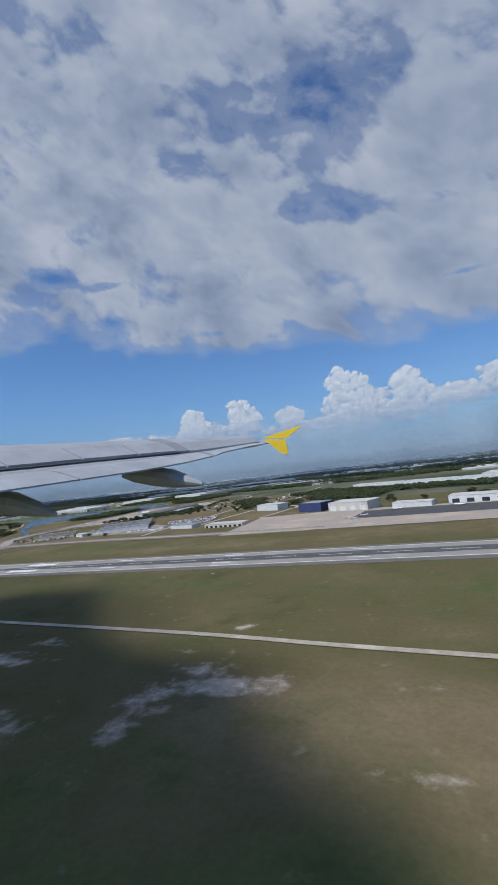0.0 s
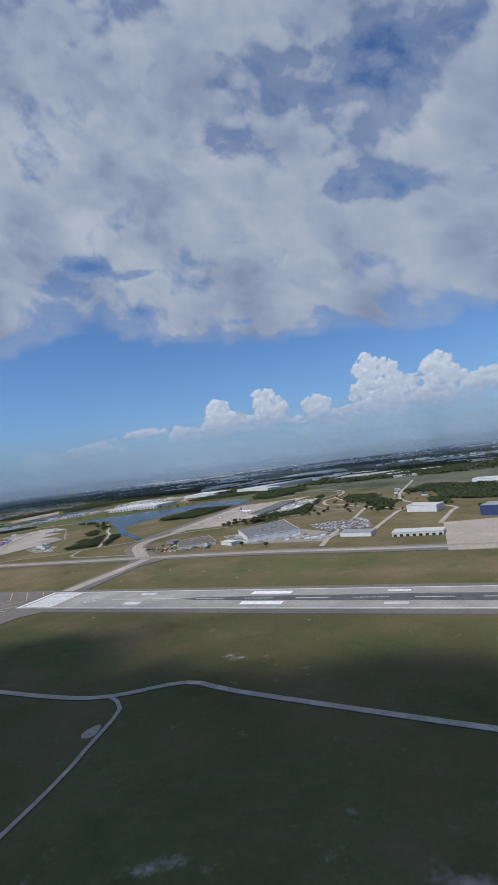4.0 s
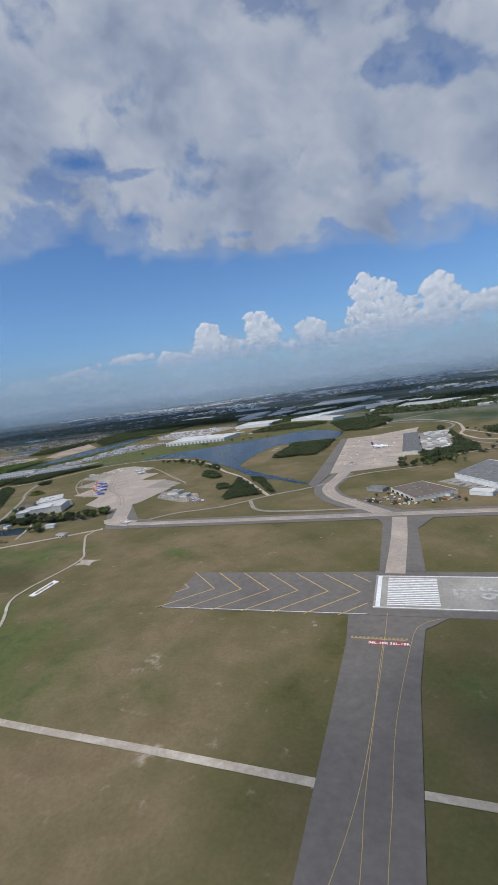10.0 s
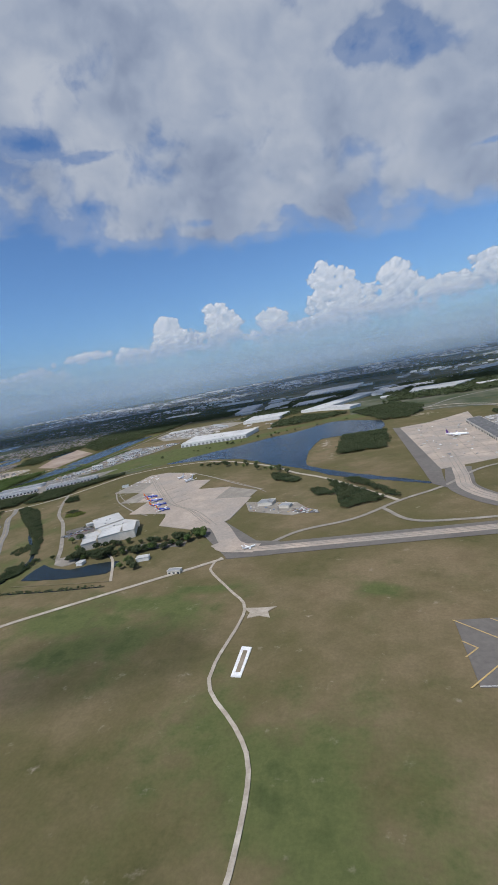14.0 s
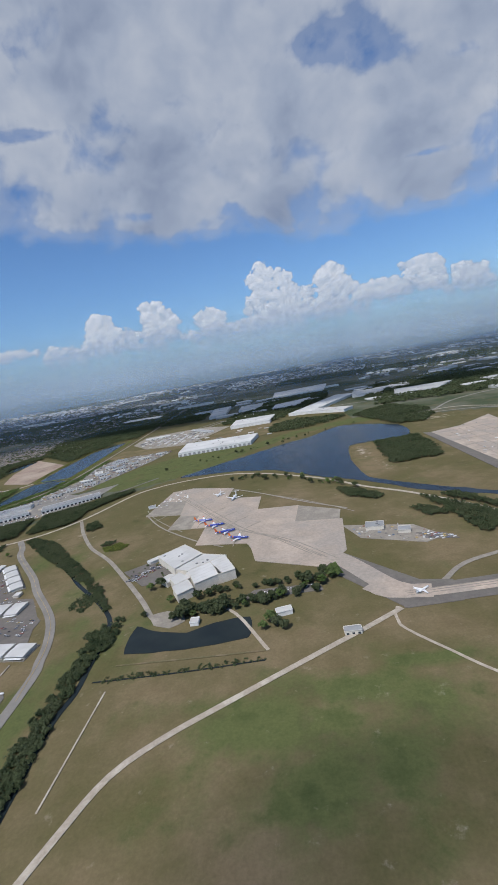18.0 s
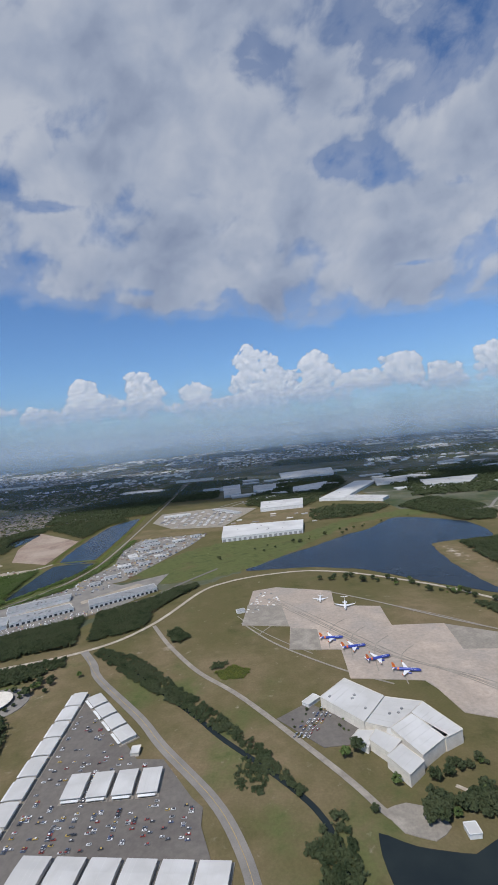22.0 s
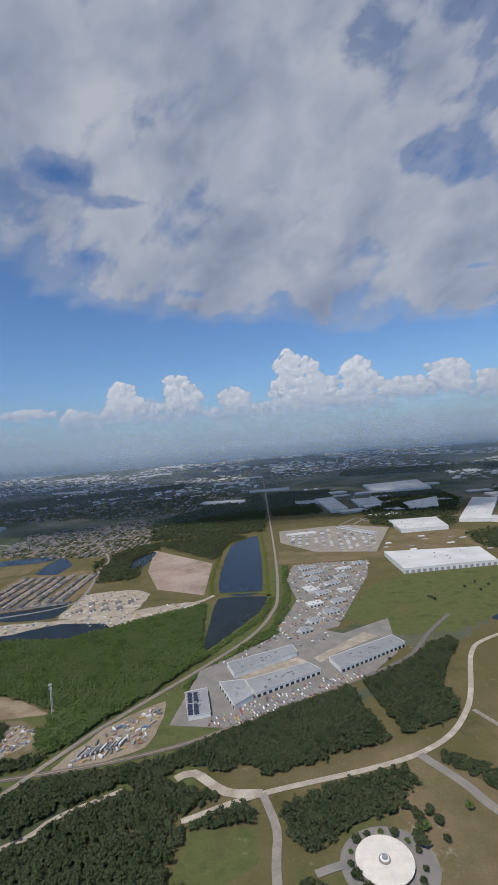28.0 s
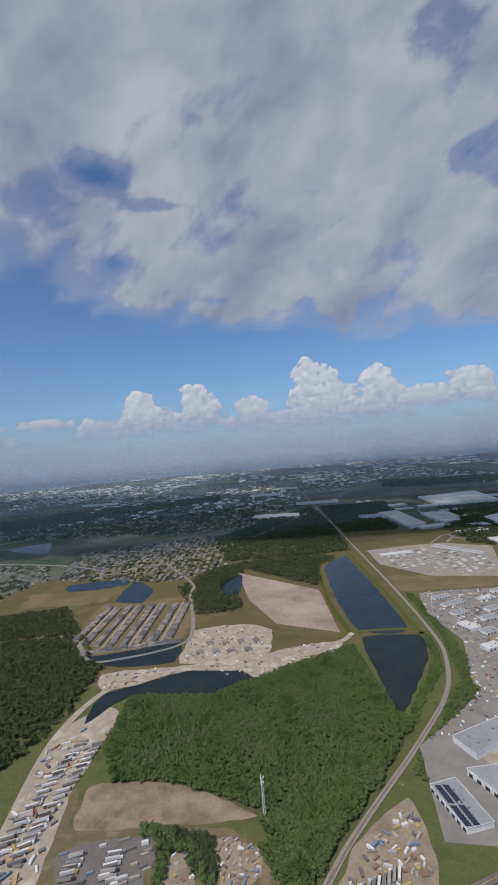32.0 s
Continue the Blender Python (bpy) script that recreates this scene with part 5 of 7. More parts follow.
tagged(mast, "tall white lattice radio mast at the wood's edge", "mast")
for x in (1000, 1022, 1044):
    bm = bmesh.new()
    bmesh.ops.create_cone(bm, cap_ends=True, segments=24, radius1=9, radius2=9, depth=18)
    bmesh.ops.translate(bm, verts=bm.verts, vec=(0, 0, 9))
    root = empty("storage_tank", (x, 330 + (x - 1000) * -0.2, 0))
    part("shell", bm, "wall_white", root)
    bm = bmesh.new()
    bmesh.ops.create_cone(bm, cap_ends=True, segments=24, radius1=9.2, radius2=0.5, depth=2)
    bmesh.ops.translate(bm, verts=bm.verts, vec=(0, 0, 19))
    part("cap", bm, "white_roof", root)
    tagged(root, "white cylindrical storage tank by the apron", "tank", "fuel tanks")

# ---- trees and woods ----
def tufts(cent, rad, r, count=10, squash=0.8):
    """Loose tufts of leaves: each clump is a spray of small blades that face mostly up and outwards."""
    n = len(cent)
    out = r.normal(0, 1, (n, count, 3))
    out[..., 2] = np.abs(out[..., 2]) * 0.9 - 0.25
    out /= np.linalg.norm(out, axis=-1, keepdims=True)
    at = cent[:, None] + out * (rad[:, None] * r.uniform(0.45, 0.95, (n, count)))[..., None] * [1, 1, squash]
    nrm = out + r.normal(0, 0.3, (n, count, 3)) + [0, 0, 0.75]
    nrm /= np.linalg.norm(nrm, axis=-1, keepdims=True)
    u = np.cross(nrm, r.normal(0, 1, (n, count, 3)))
    u /= np.linalg.norm(u, axis=-1, keepdims=True)
    w = np.cross(nrm, u)
    size = (rad[:, None] * r.uniform(0.4, 0.74, (n, count)))[..., None]
    v = np.stack([at + u * size, at - u * size * 0.5 + w * size * 0.85, at - u * size * 0.5 - w * size * 0.85], 2)
    return v.reshape(-1, 3), np.arange(n * count * 3).reshape(-1, 3)


def woods(name, pts, gap, height, seed, label, material="leaf", per=5, keep=1.0):
    gap *= 0.85 if gap < 7.5 else 1.1
    p, r = scatter(pts, gap, seed)
    ok = r.random(len(p)) < keep
    per = round(per * (2.1 if gap < 9 else 1.4))
    for poly in BUILT + YARDS:
        ok &= ~inside(p[:, 0], p[:, 1], poly)
    for cx, cy, cr in CLEAR:
        if min(xy[0] for xy in pts) - 20 < cx < max(xy[0] for xy in pts) + 20:
            ok &= (p[:, 0] - cx) ** 2 + (p[:, 1] - cy) ** 2 > (cr + 4) ** 2
    p = p[ok]
    h = height * r.uniform(0.74, 1.08, len(p)) * (0.88 + 0.16 * np.sin(p[:, 0] / 37.0) * np.cos(p[:, 1] / 29.0))
    n = len(p) * per
    cent = np.repeat(np.c_[p, h * 0.72], per, 0)
    hh = np.repeat(h, per)
    cent += np.c_[r.normal(0, gap * 0.34, (n, 2)), r.uniform(-0.32, 0.13, n) * hh]
    v, f = tufts(cent, np.repeat(gap * r.uniform(0.36, 0.5, len(p)), per) * r.uniform(0.6, 1.05, n), r)
    return arrays(name, v, f, material, label, "woods")


def tree_kind(name, height, spread, seed, material="leaf", clumps=46):
    """A tree: a tapered trunk with limbs, and a crown of many small clumps with gaps."""
    r = np.random.default_rng(seed)
    root = empty(name)
    bm = bmesh.new()
    bmesh.ops.create_cone(bm, cap_ends=True, segments=8, radius1=0.035 * height, radius2=0.014 * height, depth=height * 0.62)
    bmesh.ops.translate(bm, verts=bm.verts, vec=(0, 0, height * 0.29))
    part("trunk", bm, "bark", root)
    for k in range(2):
        a = k * 2.9 + seed
        part("limb", rod(bmesh.new(), (0, 0, height * (0.32 + 0.06 * k)), (spread * 0.5 * math.cos(a), spread * 0.5 * math.sin(a), height * (0.58 + 0.06 * k)), 0.022 * height), "bark", root)
    d = r.normal(0, 1, (clumps, 3))
    d /= np.linalg.norm(d, axis=1)[:, None]
    rad = r.uniform(0.35, 1.0, clumps) ** 0.5
    c = d * rad[:, None] * [spread * 0.5, spread * 0.5, height * 0.3] + [0, 0, height * 0.66]
    c[:, :2] += r.normal(0, spread * 0.05, (clumps, 2))
    v, f = tufts(c, r.uniform(0.12, 0.2, clumps) * spread, r, 16)
    me = bpy.data.meshes.new("crown")
    me.from_pydata(v.tolist(), [], f.tolist())
    me.update()
    link_mesh("crown", me, material, root)
    return tagged(root, "broad dark green tree standing in grass", "tree", "trees")


KINDS = [tree_kind("tree", 10, 9, 1), tree_kind("tree", 12, 11, 2), tree_kind("tree", 8, 8, 3), tree_kind("tree", 9, 7, 4, "leaf_light")]
first = [True] * 4


def plant(x, y, k=None, size=1.0, label="", anywhere=False):
    k = random.randrange(4) if k is None else k
    if -790 < x < -636 and 150 < y < 214:
        return
    if not anywhere and any(inside(np.array([x]), np.array([y]), p)[0] for p in BUILT + YARDS[:-1]):
        return
    m = place((x, y, 0), random.uniform(0, 6.28)) @ Matrix.Scale(size, 4)
    ob = copy_thing(KINDS[k], m)
    ob.matrix_basis = m
    if label:
        ob["label"] = label


random.seed(4)
# belt of trees round the hangars
for k in range(52):
    t = random.random()
    plant(-740 + 200 * t + random.uniform(-8, 8), 222 + 45 * t * t + random.uniform(-14, 12), size=random.uniform(0.8, 1.4), label="dark green tree in the belt beside the hangars")
for x, y, s in ((-785, 318, 1.3), (-776, 306, 1.5), (-790, 300, 1.3), (-770, 318, 1.2), (-746, 268, 1.5), (-752, 258, 1.2), (-715, 258, 1.0), (-700, 262, 0.9), (-694, 272, 0.8), (-540, 270, 1.8), (-532, 280, 1.7), (-548, 282, 1.6), (-530, 268, 1.4), (-610, 175, 1.5), (-618, 185, 1.6), (-602, 168, 1.3), (-626, 172, 1.2), (-690, 178, 0.8), (-780, 230, 0.8)):
    plant(x, y, size=s, label="round dark tree near the hangars")
for k in range(18):
    plant(-840 + 80 * random.random(), 330 + 60 * random.random(), size=random.uniform(0.25, 0.4), label="small planted tree in the hangar car park", anywhere=True)
for k in range(46):
    t = random.random()
    plant(-738 + 180 * t, 216 + 22 * t + random.uniform(-3, 14), size=random.uniform(0.6, 1.1), label="dark green tree in the belt beside the hangars", anywhere=True)
for k in range(26):
    plant(-700 + 140 * random.random(), 267 + random.uniform(0, 10), size=random.uniform(0.6, 1.0), label="dark green tree beside the long car park", anywhere=True)
# trees along the lake shore and round the beacon
for k in range(40):
    t = random.random()
    plant(-720 + 300 * t + random.uniform(-12, 12), 880 - 190 * t * t - 60 * t + random.uniform(-40, -6), size=random.uniform(0.5, 1.3), label="scrubby tree between apron and lake")
for k in range(28):
    t = random.random()
    plant(-1000 + 700 * t, 1050 + 330 * t + random.uniform(0, 60), size=random.uniform(0.5, 1.1), label="tree on the far lake shore")
for a in np.linspace(0.3, 6.0, 15):
    plant(-1238 + 33 * math.cos(a), 466 + 31 * math.sin(a), size=random.uniform(0.45, 0.8), label="small clipped tree round the beacon")
for k in range(12):
    plant(-1190 + random.uniform(-14, 14), 500 + random.uniform(-26, 26), size=random.uniform(0.6, 1.2), label="tree beside the beacon")
for k in range(28):
    t = k / 28
    plant(-1420 + 300 * t + random.uniform(-3, 3), 690 + 150 * t + random.uniform(-3, 3), size=random.uniform(0.35, 0.55), label="small street tree in front of the industrial halls")
for k in range(26):
    plant(20 + random.uniform(-20, 130), 560 + random.uniform(-30, 40) + 30 * random.random(), size=random.uniform(0.7, 1.3), label="tree between the freight halls")
for k in range(22):
    plant(200 + random.uniform(-40, 260), 640 + random.uniform(-40, 120), size=random.uniform(0.7, 1.3), label="tree in the open field")
for k in range(26):
    plant(560 + 700 * random.random(), 500 + random.uniform(-10, 60), size=random.uniform(0.8, 1.5), label="tree behind the hangars")
for k in range(44):
    plant(80 + 480 * random.random(), 640 + 420 * random.random(), size=random.uniform(0.5, 1.1), label="tree in the open field")
for k in range(24):
    plant(-30 + 360 * random.random(), 262 + 60 * random.random(), size=random.uniform(0.4, 0.8), label="small tree between the freight halls")
for k in KINDS:
    k.matrix_basis = place((-1260 + 40 * KINDS.index(k), 520, 0))

W = woods
CLEAR.extend((-1205 + 27 * k / 9, 775 - 140 * k / 9, 9.0) for k in range(10))
W("woods", [(-1170, 642), (-1100, 662), (-1072, 674), (-1076, 744), (-1100, 740), (-1142, 668)], 6.5, 9, 67, "dense mixed wood beside the service road")
W("scrub", [(-905, 300), (-885, 330), (-868, 318), (-862, 285), (-880, 262), (-900, 275)], 6, 2.4, 68, "low green scrub in the grass", per=4, keep=0.5)
W("estate_trees", [(-2400, 1830), (-1960, 1720), (-1850, 1830), (-1770, 1960), (-1500, 2050), (-1560, 2350), (-2000, 2500), (-2500, 2280)], 12, 7, 70, "garden trees between suburban houses", per=3, keep=0.24)
W("estate_trees", [(-4200, 1300), (-2620, 1380), (-2440, 1850), (-2560, 2080), (-3300, 2320), (-4400, 2200)], 16, 8, 71, "garden trees between suburban houses", per=3, keep=0.26)
W("estate_trees", [(-4400, 2900), (-3000, 2800), (-2300, 2650), (-1600, 2600), (-1500, 3500), (-2500, 3900), (-4000, 3600)], 24, 9, 72, "garden trees between distant houses", per=3, keep=0.3)
W("canal_trees", [(-1150, 620), (-1060, 560), (-950, 425), (-880, 335), (-838, 262), (-842, 255), (-886, 322), (-960, 400), (-1060, 500), (-1140, 590)], 5, 4.6, 11, "dense dark bushes along the canal", per=9, keep=0.68)
W("canal_trees", [(-828, 235), (-804, 235), (-806, 160), (-818, 150), (-832, 160)], 6, 6, 12, "dense dark bushes along the canal", per=9, keep=0.68)
W("canal_trees", [(-834, 215), (-818, 165), (-820, 90), (-814, -30), (-820, -300), (-850, -300), (-838, -20), (-840, 90), (-836, 170), (-846, 215)], 6, 6, 13, "dense dark tree belt along the canal", per=9, keep=0.68)
W("woods", [(-1620, 594), (-1553, 602), (-1479, 615), (-1431, 646), (-1393, 665), (-1380, 614), (-1389, 591), (-1428, 599), (-1465, 590), (-1501, 581), (-1540, 568), (-1614, 572)], 6, 9, 51, "dense dark trees along the public road")
W("woods", [(-1376, 672), (-1328, 702), (-1187, 770), (-1273, 600), (-1330, 587), (-1348, 579), (-1364, 607), (-1378, 634)], 7, 10, 53, "dense dark wood beside the sandy track")
W("forest", [(-1673, 726), (-1611, 775), (-1550, 770), (-1613, 655), (-1655, 658), (-1659, 705)], 6, 9, 54, "dense green trees beside the railway", "leaf_light")
W("forest", [(-1782, 719), (-1760, 724), (-1715, 708), (-1713, 661), (-1774, 664)], 6, 7, 55, "dark trees between two yards")
W("forest", [(-2404, 1477), (-2235, 1527), (-1993, 1124), (-1997, 996), (-2041, 942), (-2049, 869)], 10, 12, 56, "dark woodland beyond the truck yard", per=3)
W("thicket", [(53, 698), (67, 747), (142, 798), (176, 729), (204, 649), (156, 651), (115, 608), (81, 573)], 9, 9, 57, "dark trees between the freight halls", per=4)
W("thicket", [(129, 860), (128, 1149), (149, 1116), (180, 776), (201, 716), (181, 660), (147, 745)], 9, 10, 58, "dark row of trees behind the truck yard", per=4)
W("thicket", [(250, 900), (250, 1040), (330, 1020), (370, 880), (337, 850), (291, 843)], 10, 11, 59, "dark trees inside the road loop", per=4)
W("thicket", [(332, 844), (370, 860), (410, 780), (415, 640), (382, 660), (349, 720)], 10, 10, 60, "dark trees beside the lawn", per=4)
W("thicket", [(498, 675), (501, 800), (540, 702), (545, 600), (520, 612)], 9, 11, 61, "dark trees behind a pale hangar", per=4)
W("thicket", [(534, 771), (509, 1000), (640, 930), (765, 850), (729, 639), (640, 700)], 13, 12, 62, "loose dark trees in front of the long warehouse", per=4)
W("forest", [(-640, 1500), (-520, 1480), (-380, 1560), (-300, 1650), (-500, 1760), (-620, 1700)], 14, 11, 63, "dark trees beyond the lake", per=3)
W("forest", [(-880, 1960), (-640, 1800), (-560, 1920), (-300, 2500), (-500, 2700), (-840, 2300)], 18, 12, 64, "distant dark woods between warehouses", per=3)
W("forest", [(-100, 1830), (400, 1820), (900, 2200), (900, 2900), (100, 2900), (-120, 2400)], 22, 12, 65, "distant dark woods between warehouses", per=2)
W("forest", [(900, 2300), (3200, 2400), (3200, 3300), (1500, 3300), (900, 2900)], 30, 14, 66, "distant dark woods between warehouses", per=2)
W("ditch_bushes", [(-790, 120), (-620, 126), (-610, 120), (-700, 115), (-790, 113)], 4, 1.1, 14, "low bushes along a ditch", per=2, keep=0.5)
W("woods", [(-1417, 656), (-1400, 690), (-1360, 700), (-1270, 745), (-1196, 781), (-1133, 810), (-1050, 880), (-1000, 905), (-996, 880), (-1050, 800), (-1086, 730), (-1133, 662), (-1170, 632), (-1271, 608), (-1357, 598), (-1400, 610)], 6.5, 10, 21, "dense mixed wood beside the service road")
W("woods", [(-1325, 537), (-1251, 571), (-1185, 585), (-1180, 555), (-1215, 525), (-1262, 505), (-1300, 478), (-1331, 502)], 6.5, 9, 22, "dense thicket beside the beacon")
W("woods", [(-1900, 380), (-1900, 530), (-1770, 575), (-1640, 588), (-1540, 605), (-1480, 615), (-1440, 570), (-1365, 545), (-1357, 515), (-1430, 514), (-1440, 450), (-1360, 440), (-1345, 380)], 7.4, 11, 23, "dense mixed wood south of the road")
W("woods", [(-1345, 380), (-1360, 440), (-1300, 452), (-1280, 420), (-1200, 425), (-1180, 380), (-1170, 200), (-1345, 180)], 7, 10, 29, "dense mixed wood behind the rental halls")
W("forest", [(-1898, 1004), (-1693, 1036), (-1608, 1088), (-1483, 1156), (-1465, 920), (-1440, 891), (-1500, 823), (-1602, 699), (-1664, 741), (-1726, 771), (-1861, 801), (-1900, 871)], 6.2, 12, 24, "dense light green woodland", "leaf_light", per=4)
W("forest", [(-1640, 715), (-1520, 815), (-1470, 855), (-1545, 745), (-1610, 658), (-1636, 640), (-1642, 680)], 7, 12, 25, "dense light green woodland by the railway", "leaf_light")
W("forest", [(-1843, 1398), (-1931, 1640), (-1850, 1830), (-1761, 1900), (-1480, 1960), (-1400, 1900), (-1475, 1800), (-1490, 1620), (-1502, 1570), (-1736, 1830), (-1740, 1560), (-1723, 1420)], 10, 12, 26, "dark woodland behind the cleared land", per=3)
W("forest", [(-2700, 700), (-2480, 1240), (-2160, 1290), (-2060, 1170), (-1990, 1100), (-2000, 940), (-2040, 760), (-2000, 600), (-2300, 500)], 12, 13, 27, "dark woodland beyond the truck yard", per=3)
W("forest", [(-1470, 1960), (-1330, 2000), (-1320, 2700), (-1350, 3300), (-1600, 2900), (-1900, 2400), (-1800, 1950)], 15, 13, 28, "dark woodland along the railway", per=3)
W("forest", [(-1290, 2350), (-1040, 2330), (-1030, 2800), (-900, 2900), (-860, 3300), (-1290, 3300)], 14, 12, 31, "dark woodland beyond the freight yard", per=3)
W("railway_bushes", [(-1330, 1000), (-1290, 1200), (-1285, 1450), (-1270, 1450), (-1275, 1200), (-1300, 960), (-1440, 800), (-1470, 770), (-1480, 790), (-1420, 890)], 7, 5, 32, "bushes along the railway", "leaf_light", per=3)
W("railway_bushes", [(-1345, 1080), (-1330, 1180), (-1318, 1180), (-1340, 1050), (-1440, 900), (-1450, 905)], 7, 4, 33, "bushes between railway and lake", "leaf_light", per=3)
W("thicket", [(-344, 524), (-285, 519), (-217, 378), (-312, 341)], 6.5, 10, 34, "dark thicket beside the service road")
W("thicket", [(-323, 1028), (-197, 1049), (-195, 900), (-210, 790), (-334, 777)], 8, 11, 35, "dark wood on the lake's peninsula")
W("thicket", [(-190, 1270), (-289, 1608), (-108, 1762), (-20, 1500), (-41, 1368), (-110, 1250)], 10, 12, 36, "dark wood beyond the lake")
W("thicket", [(-480, 650), (-440, 620), (-400, 560), (-420, 545), (-470, 590)], 6.5, 7, 37, "scrub between lake and service yard")
W("thicket", [(-380, 480), (-350, 470), (-330, 430), (-360, 430)], 6, 7, 38, "scrub beside the service yard")
W("reed_island", [(-935, 495), (-910, 510), (-885, 490), (-895, 470), (-925, 475)], 4.5, 2.2, 39, "round patch of bright yellow-green bushes", "reed", per=8)
W("thicket", [(-945, 500), (-935, 520), (-915, 520), (-925, 500)], 6, 6, 40, "dark bushes beside a bright patch")
W("thicket", [(-1040, 640), (-1010, 655), (-985, 620), (-1000, 600), (-1025, 612)], 6, 8, 41, "dark clump of trees at the road fork")
W("forest", [(-150, 1800), (600, 1720), (1500, 1900), (3500, 1500), (3500, 2300), (1000, 2150), (200, 1950), (-100, 2000)], 24, 14, 42, "long belt of dark woods beyond the fields", per=3)
W("forest", [(420, 1000), (640, 900), (1000, 780), (1500, 560), (2200, 450), (2200, 620), (1500, 700), (1040, 900), (640, 1060), (480, 1180)], 13, 13, 43, "dark belt of trees in front of the long warehouses", per=3)
W("forest", [(-700, 2260), (-300, 2480), (-250, 2900), (-650, 2900), (-720, 2600)], 16, 12, 44, "distant dark woods", per=3)
W("forest", [(-4500, 2400), (-3200, 3300), (-2000, 4100), (-2100, 4500), (-3500, 3800), (-4600, 3000)], 36, 16, 45, "distant dark woods", per=2)
W("forest", [(-600, 4200), (1500, 3700), (3000, 4000), (3000, 4400), (1000, 4500), (-500, 4800)], 38, 16, 46, "distant dark woods", per=2)
W("forest", [(-1900, 540), (-1750, 600), (-1650, 615), (-1560, 640), (-1620, 640), (-1760, 620), (-1900, 600)], 7, 9, 47, "trees along the public road")
W("forest", [(-1820, 790), (-1790, 735), (-1740, 700), (-1715, 660), (-1775, 650), (-1780, 700), (-1800, 715)], 7, 8, 48, "trees between two yards", "leaf_light")
W("forest", [(-1700, 705), (-1640, 690), (-1620, 650), (-1640, 640), (-1670, 680)], 7, 9, 49, "trees beside the scrap yard", "leaf_light")

# ---- aircraft ----
def lathe(bm, stations, seg=14):
    """Round sections along x: x, radius, height of the middle."""
    rings = []
    for x, r, z in stations:
        rings.append([bm.verts.new((x, r * math.cos(a), z + r * math.sin(a))) for a in np.linspace(0, 2 * math.pi, seg, endpoint=False)])
    for a, b in zip(rings, rings[1:]):
        for i in range(seg):
            bm.faces.new((a[i], b[i], b[(i + 1) % seg], a[(i + 1) % seg]))
    bm.faces.new(rings[0])
    bm.faces.new(rings[-1][::-1])
    bmesh.ops.recalc_face_normals(bm, faces=bm.faces)
    return bm


def slab(bm, root, tip, thick):
    """A flat tapering surface: two points fore and aft at the root and at the tip."""
    q = []
    for p, t in ((root[0], thick), (root[1], thick * 0.4), (tip[1], thick * 0.2), (tip[0], thick * 0.4)):
        q.append((Vector(p), t))
    n = (Vector(root[1]) - Vector(root[0])).cross(Vector(tip[0]) - Vector(root[0])).normalized()
    top = [bm.verts.new(p + n * t / 2) for p, t in q]
    low = [bm.verts.new(p - n * t / 2) for p, t in q]
    bm.faces.new(top)
    bm.faces.new(low[::-1])
    for i in range(4):
        j = (i + 1) % 4
        bm.faces.new((low[i], low[j], top[j], top[i]))
    bmesh.ops.recalc_face_normals(bm, faces=bm.faces)
    return bm


def jet(x, y, heading, length, body, tail, fin2, label, ttail=False, wing_mat="jet_white", engines=True):
    root = empty("airliner", (x, y, 0.8), heading)
    s = length / 38.0
    R = 1.95 * s
    h = 3.4 * s
    part("fuselage", lathe(bmesh.new(), [(19 * s, 0.2 * s, h - 0.4 * s), (18 * s, 1.0 * s, h - 0.2 * s), (15.5 * s, R * 0.92, h), (13 * s, R, h), (-8 * s, R, h), (-14 * s, R * 0.7, h + 0.5 * s), (-18.5 * s, R * 0.22, h + 1.1 * s)]), body, root)
    part("cockpit_window", lathe(bmesh.new(), [(17.4 * s, 1.2 * s, h + 0.25 * s), (16.8 * s, 1.62 * s, h + 0.2 * s)], 12), "glass_dark", root)
    for k in (-1, 1):
        part("wing", slab(bmesh.new(), ((4.5 * s, k * 1.2 * s, h - 1.1 * s), (-3 * s, k * 1.2 * s, h - 1.1 * s)), ((-3.6 * s, k * 17 * s, h + 0.2 * s), (-5.4 * s, k * 17 * s, h + 0.2 * s)), 0.7 * s), wing_mat, root)
        part("winglet", slab(bmesh.new(), ((-3.8 * s, k * 17 * s, h + 0.2 * s), (-5.4 * s, k * 17 * s, h + 0.2 * s)), ((-5.2 * s, k * 17.4 * s, h + 2.6 * s), (-6.0 * s, k * 17.4 * s, h + 2.6 * s)), 0.2 * s), tail, root)
        tz = h + (7.4 if ttail else 1.2) * s
        part("tailplane", slab(bmesh.new(), ((-14.5 * s, k * 0.4 * s, tz), (-17.6 * s, k * 0.4 * s, tz)), ((-17.4 * s, k * 6.8 * s, tz + 0.4 * s), (-18.8 * s, k * 6.8 * s, tz + 0.4 * s)), 0.35 * s), wing_mat, root)
        if engines:
            ex, ey, ez = (-9.5, 2.9, 0.8) if ttail else (3.8, 5.6, -1.9)
            eng = part("engine", lathe(bmesh.new(), [(ex * s + 2.2 * s, 1.0 * s, h + ez * s), (ex * s + 1.0 * s, 1.12 * s, h + ez * s), (ex * s - 2.0 * s, 0.7 * s, h + ez * s)], 12), body, root)
            eng.location = (0, k * ey * s * K, 0)
        leg = part("main_gear", rod(bmesh.new(), (-1.2 * s, k * 2.9 * s, -0.1), (-1.2 * s, k * 2.9 * s, h - 1.0 * s), 0.7 * s), "trim_grey", root)
    part("nose_gear", rod(bmesh.new(), (14 * s, 0, -0.1), (14 * s, 0, h - 1.2 * s), 0.5 * s), "trim_grey", root)
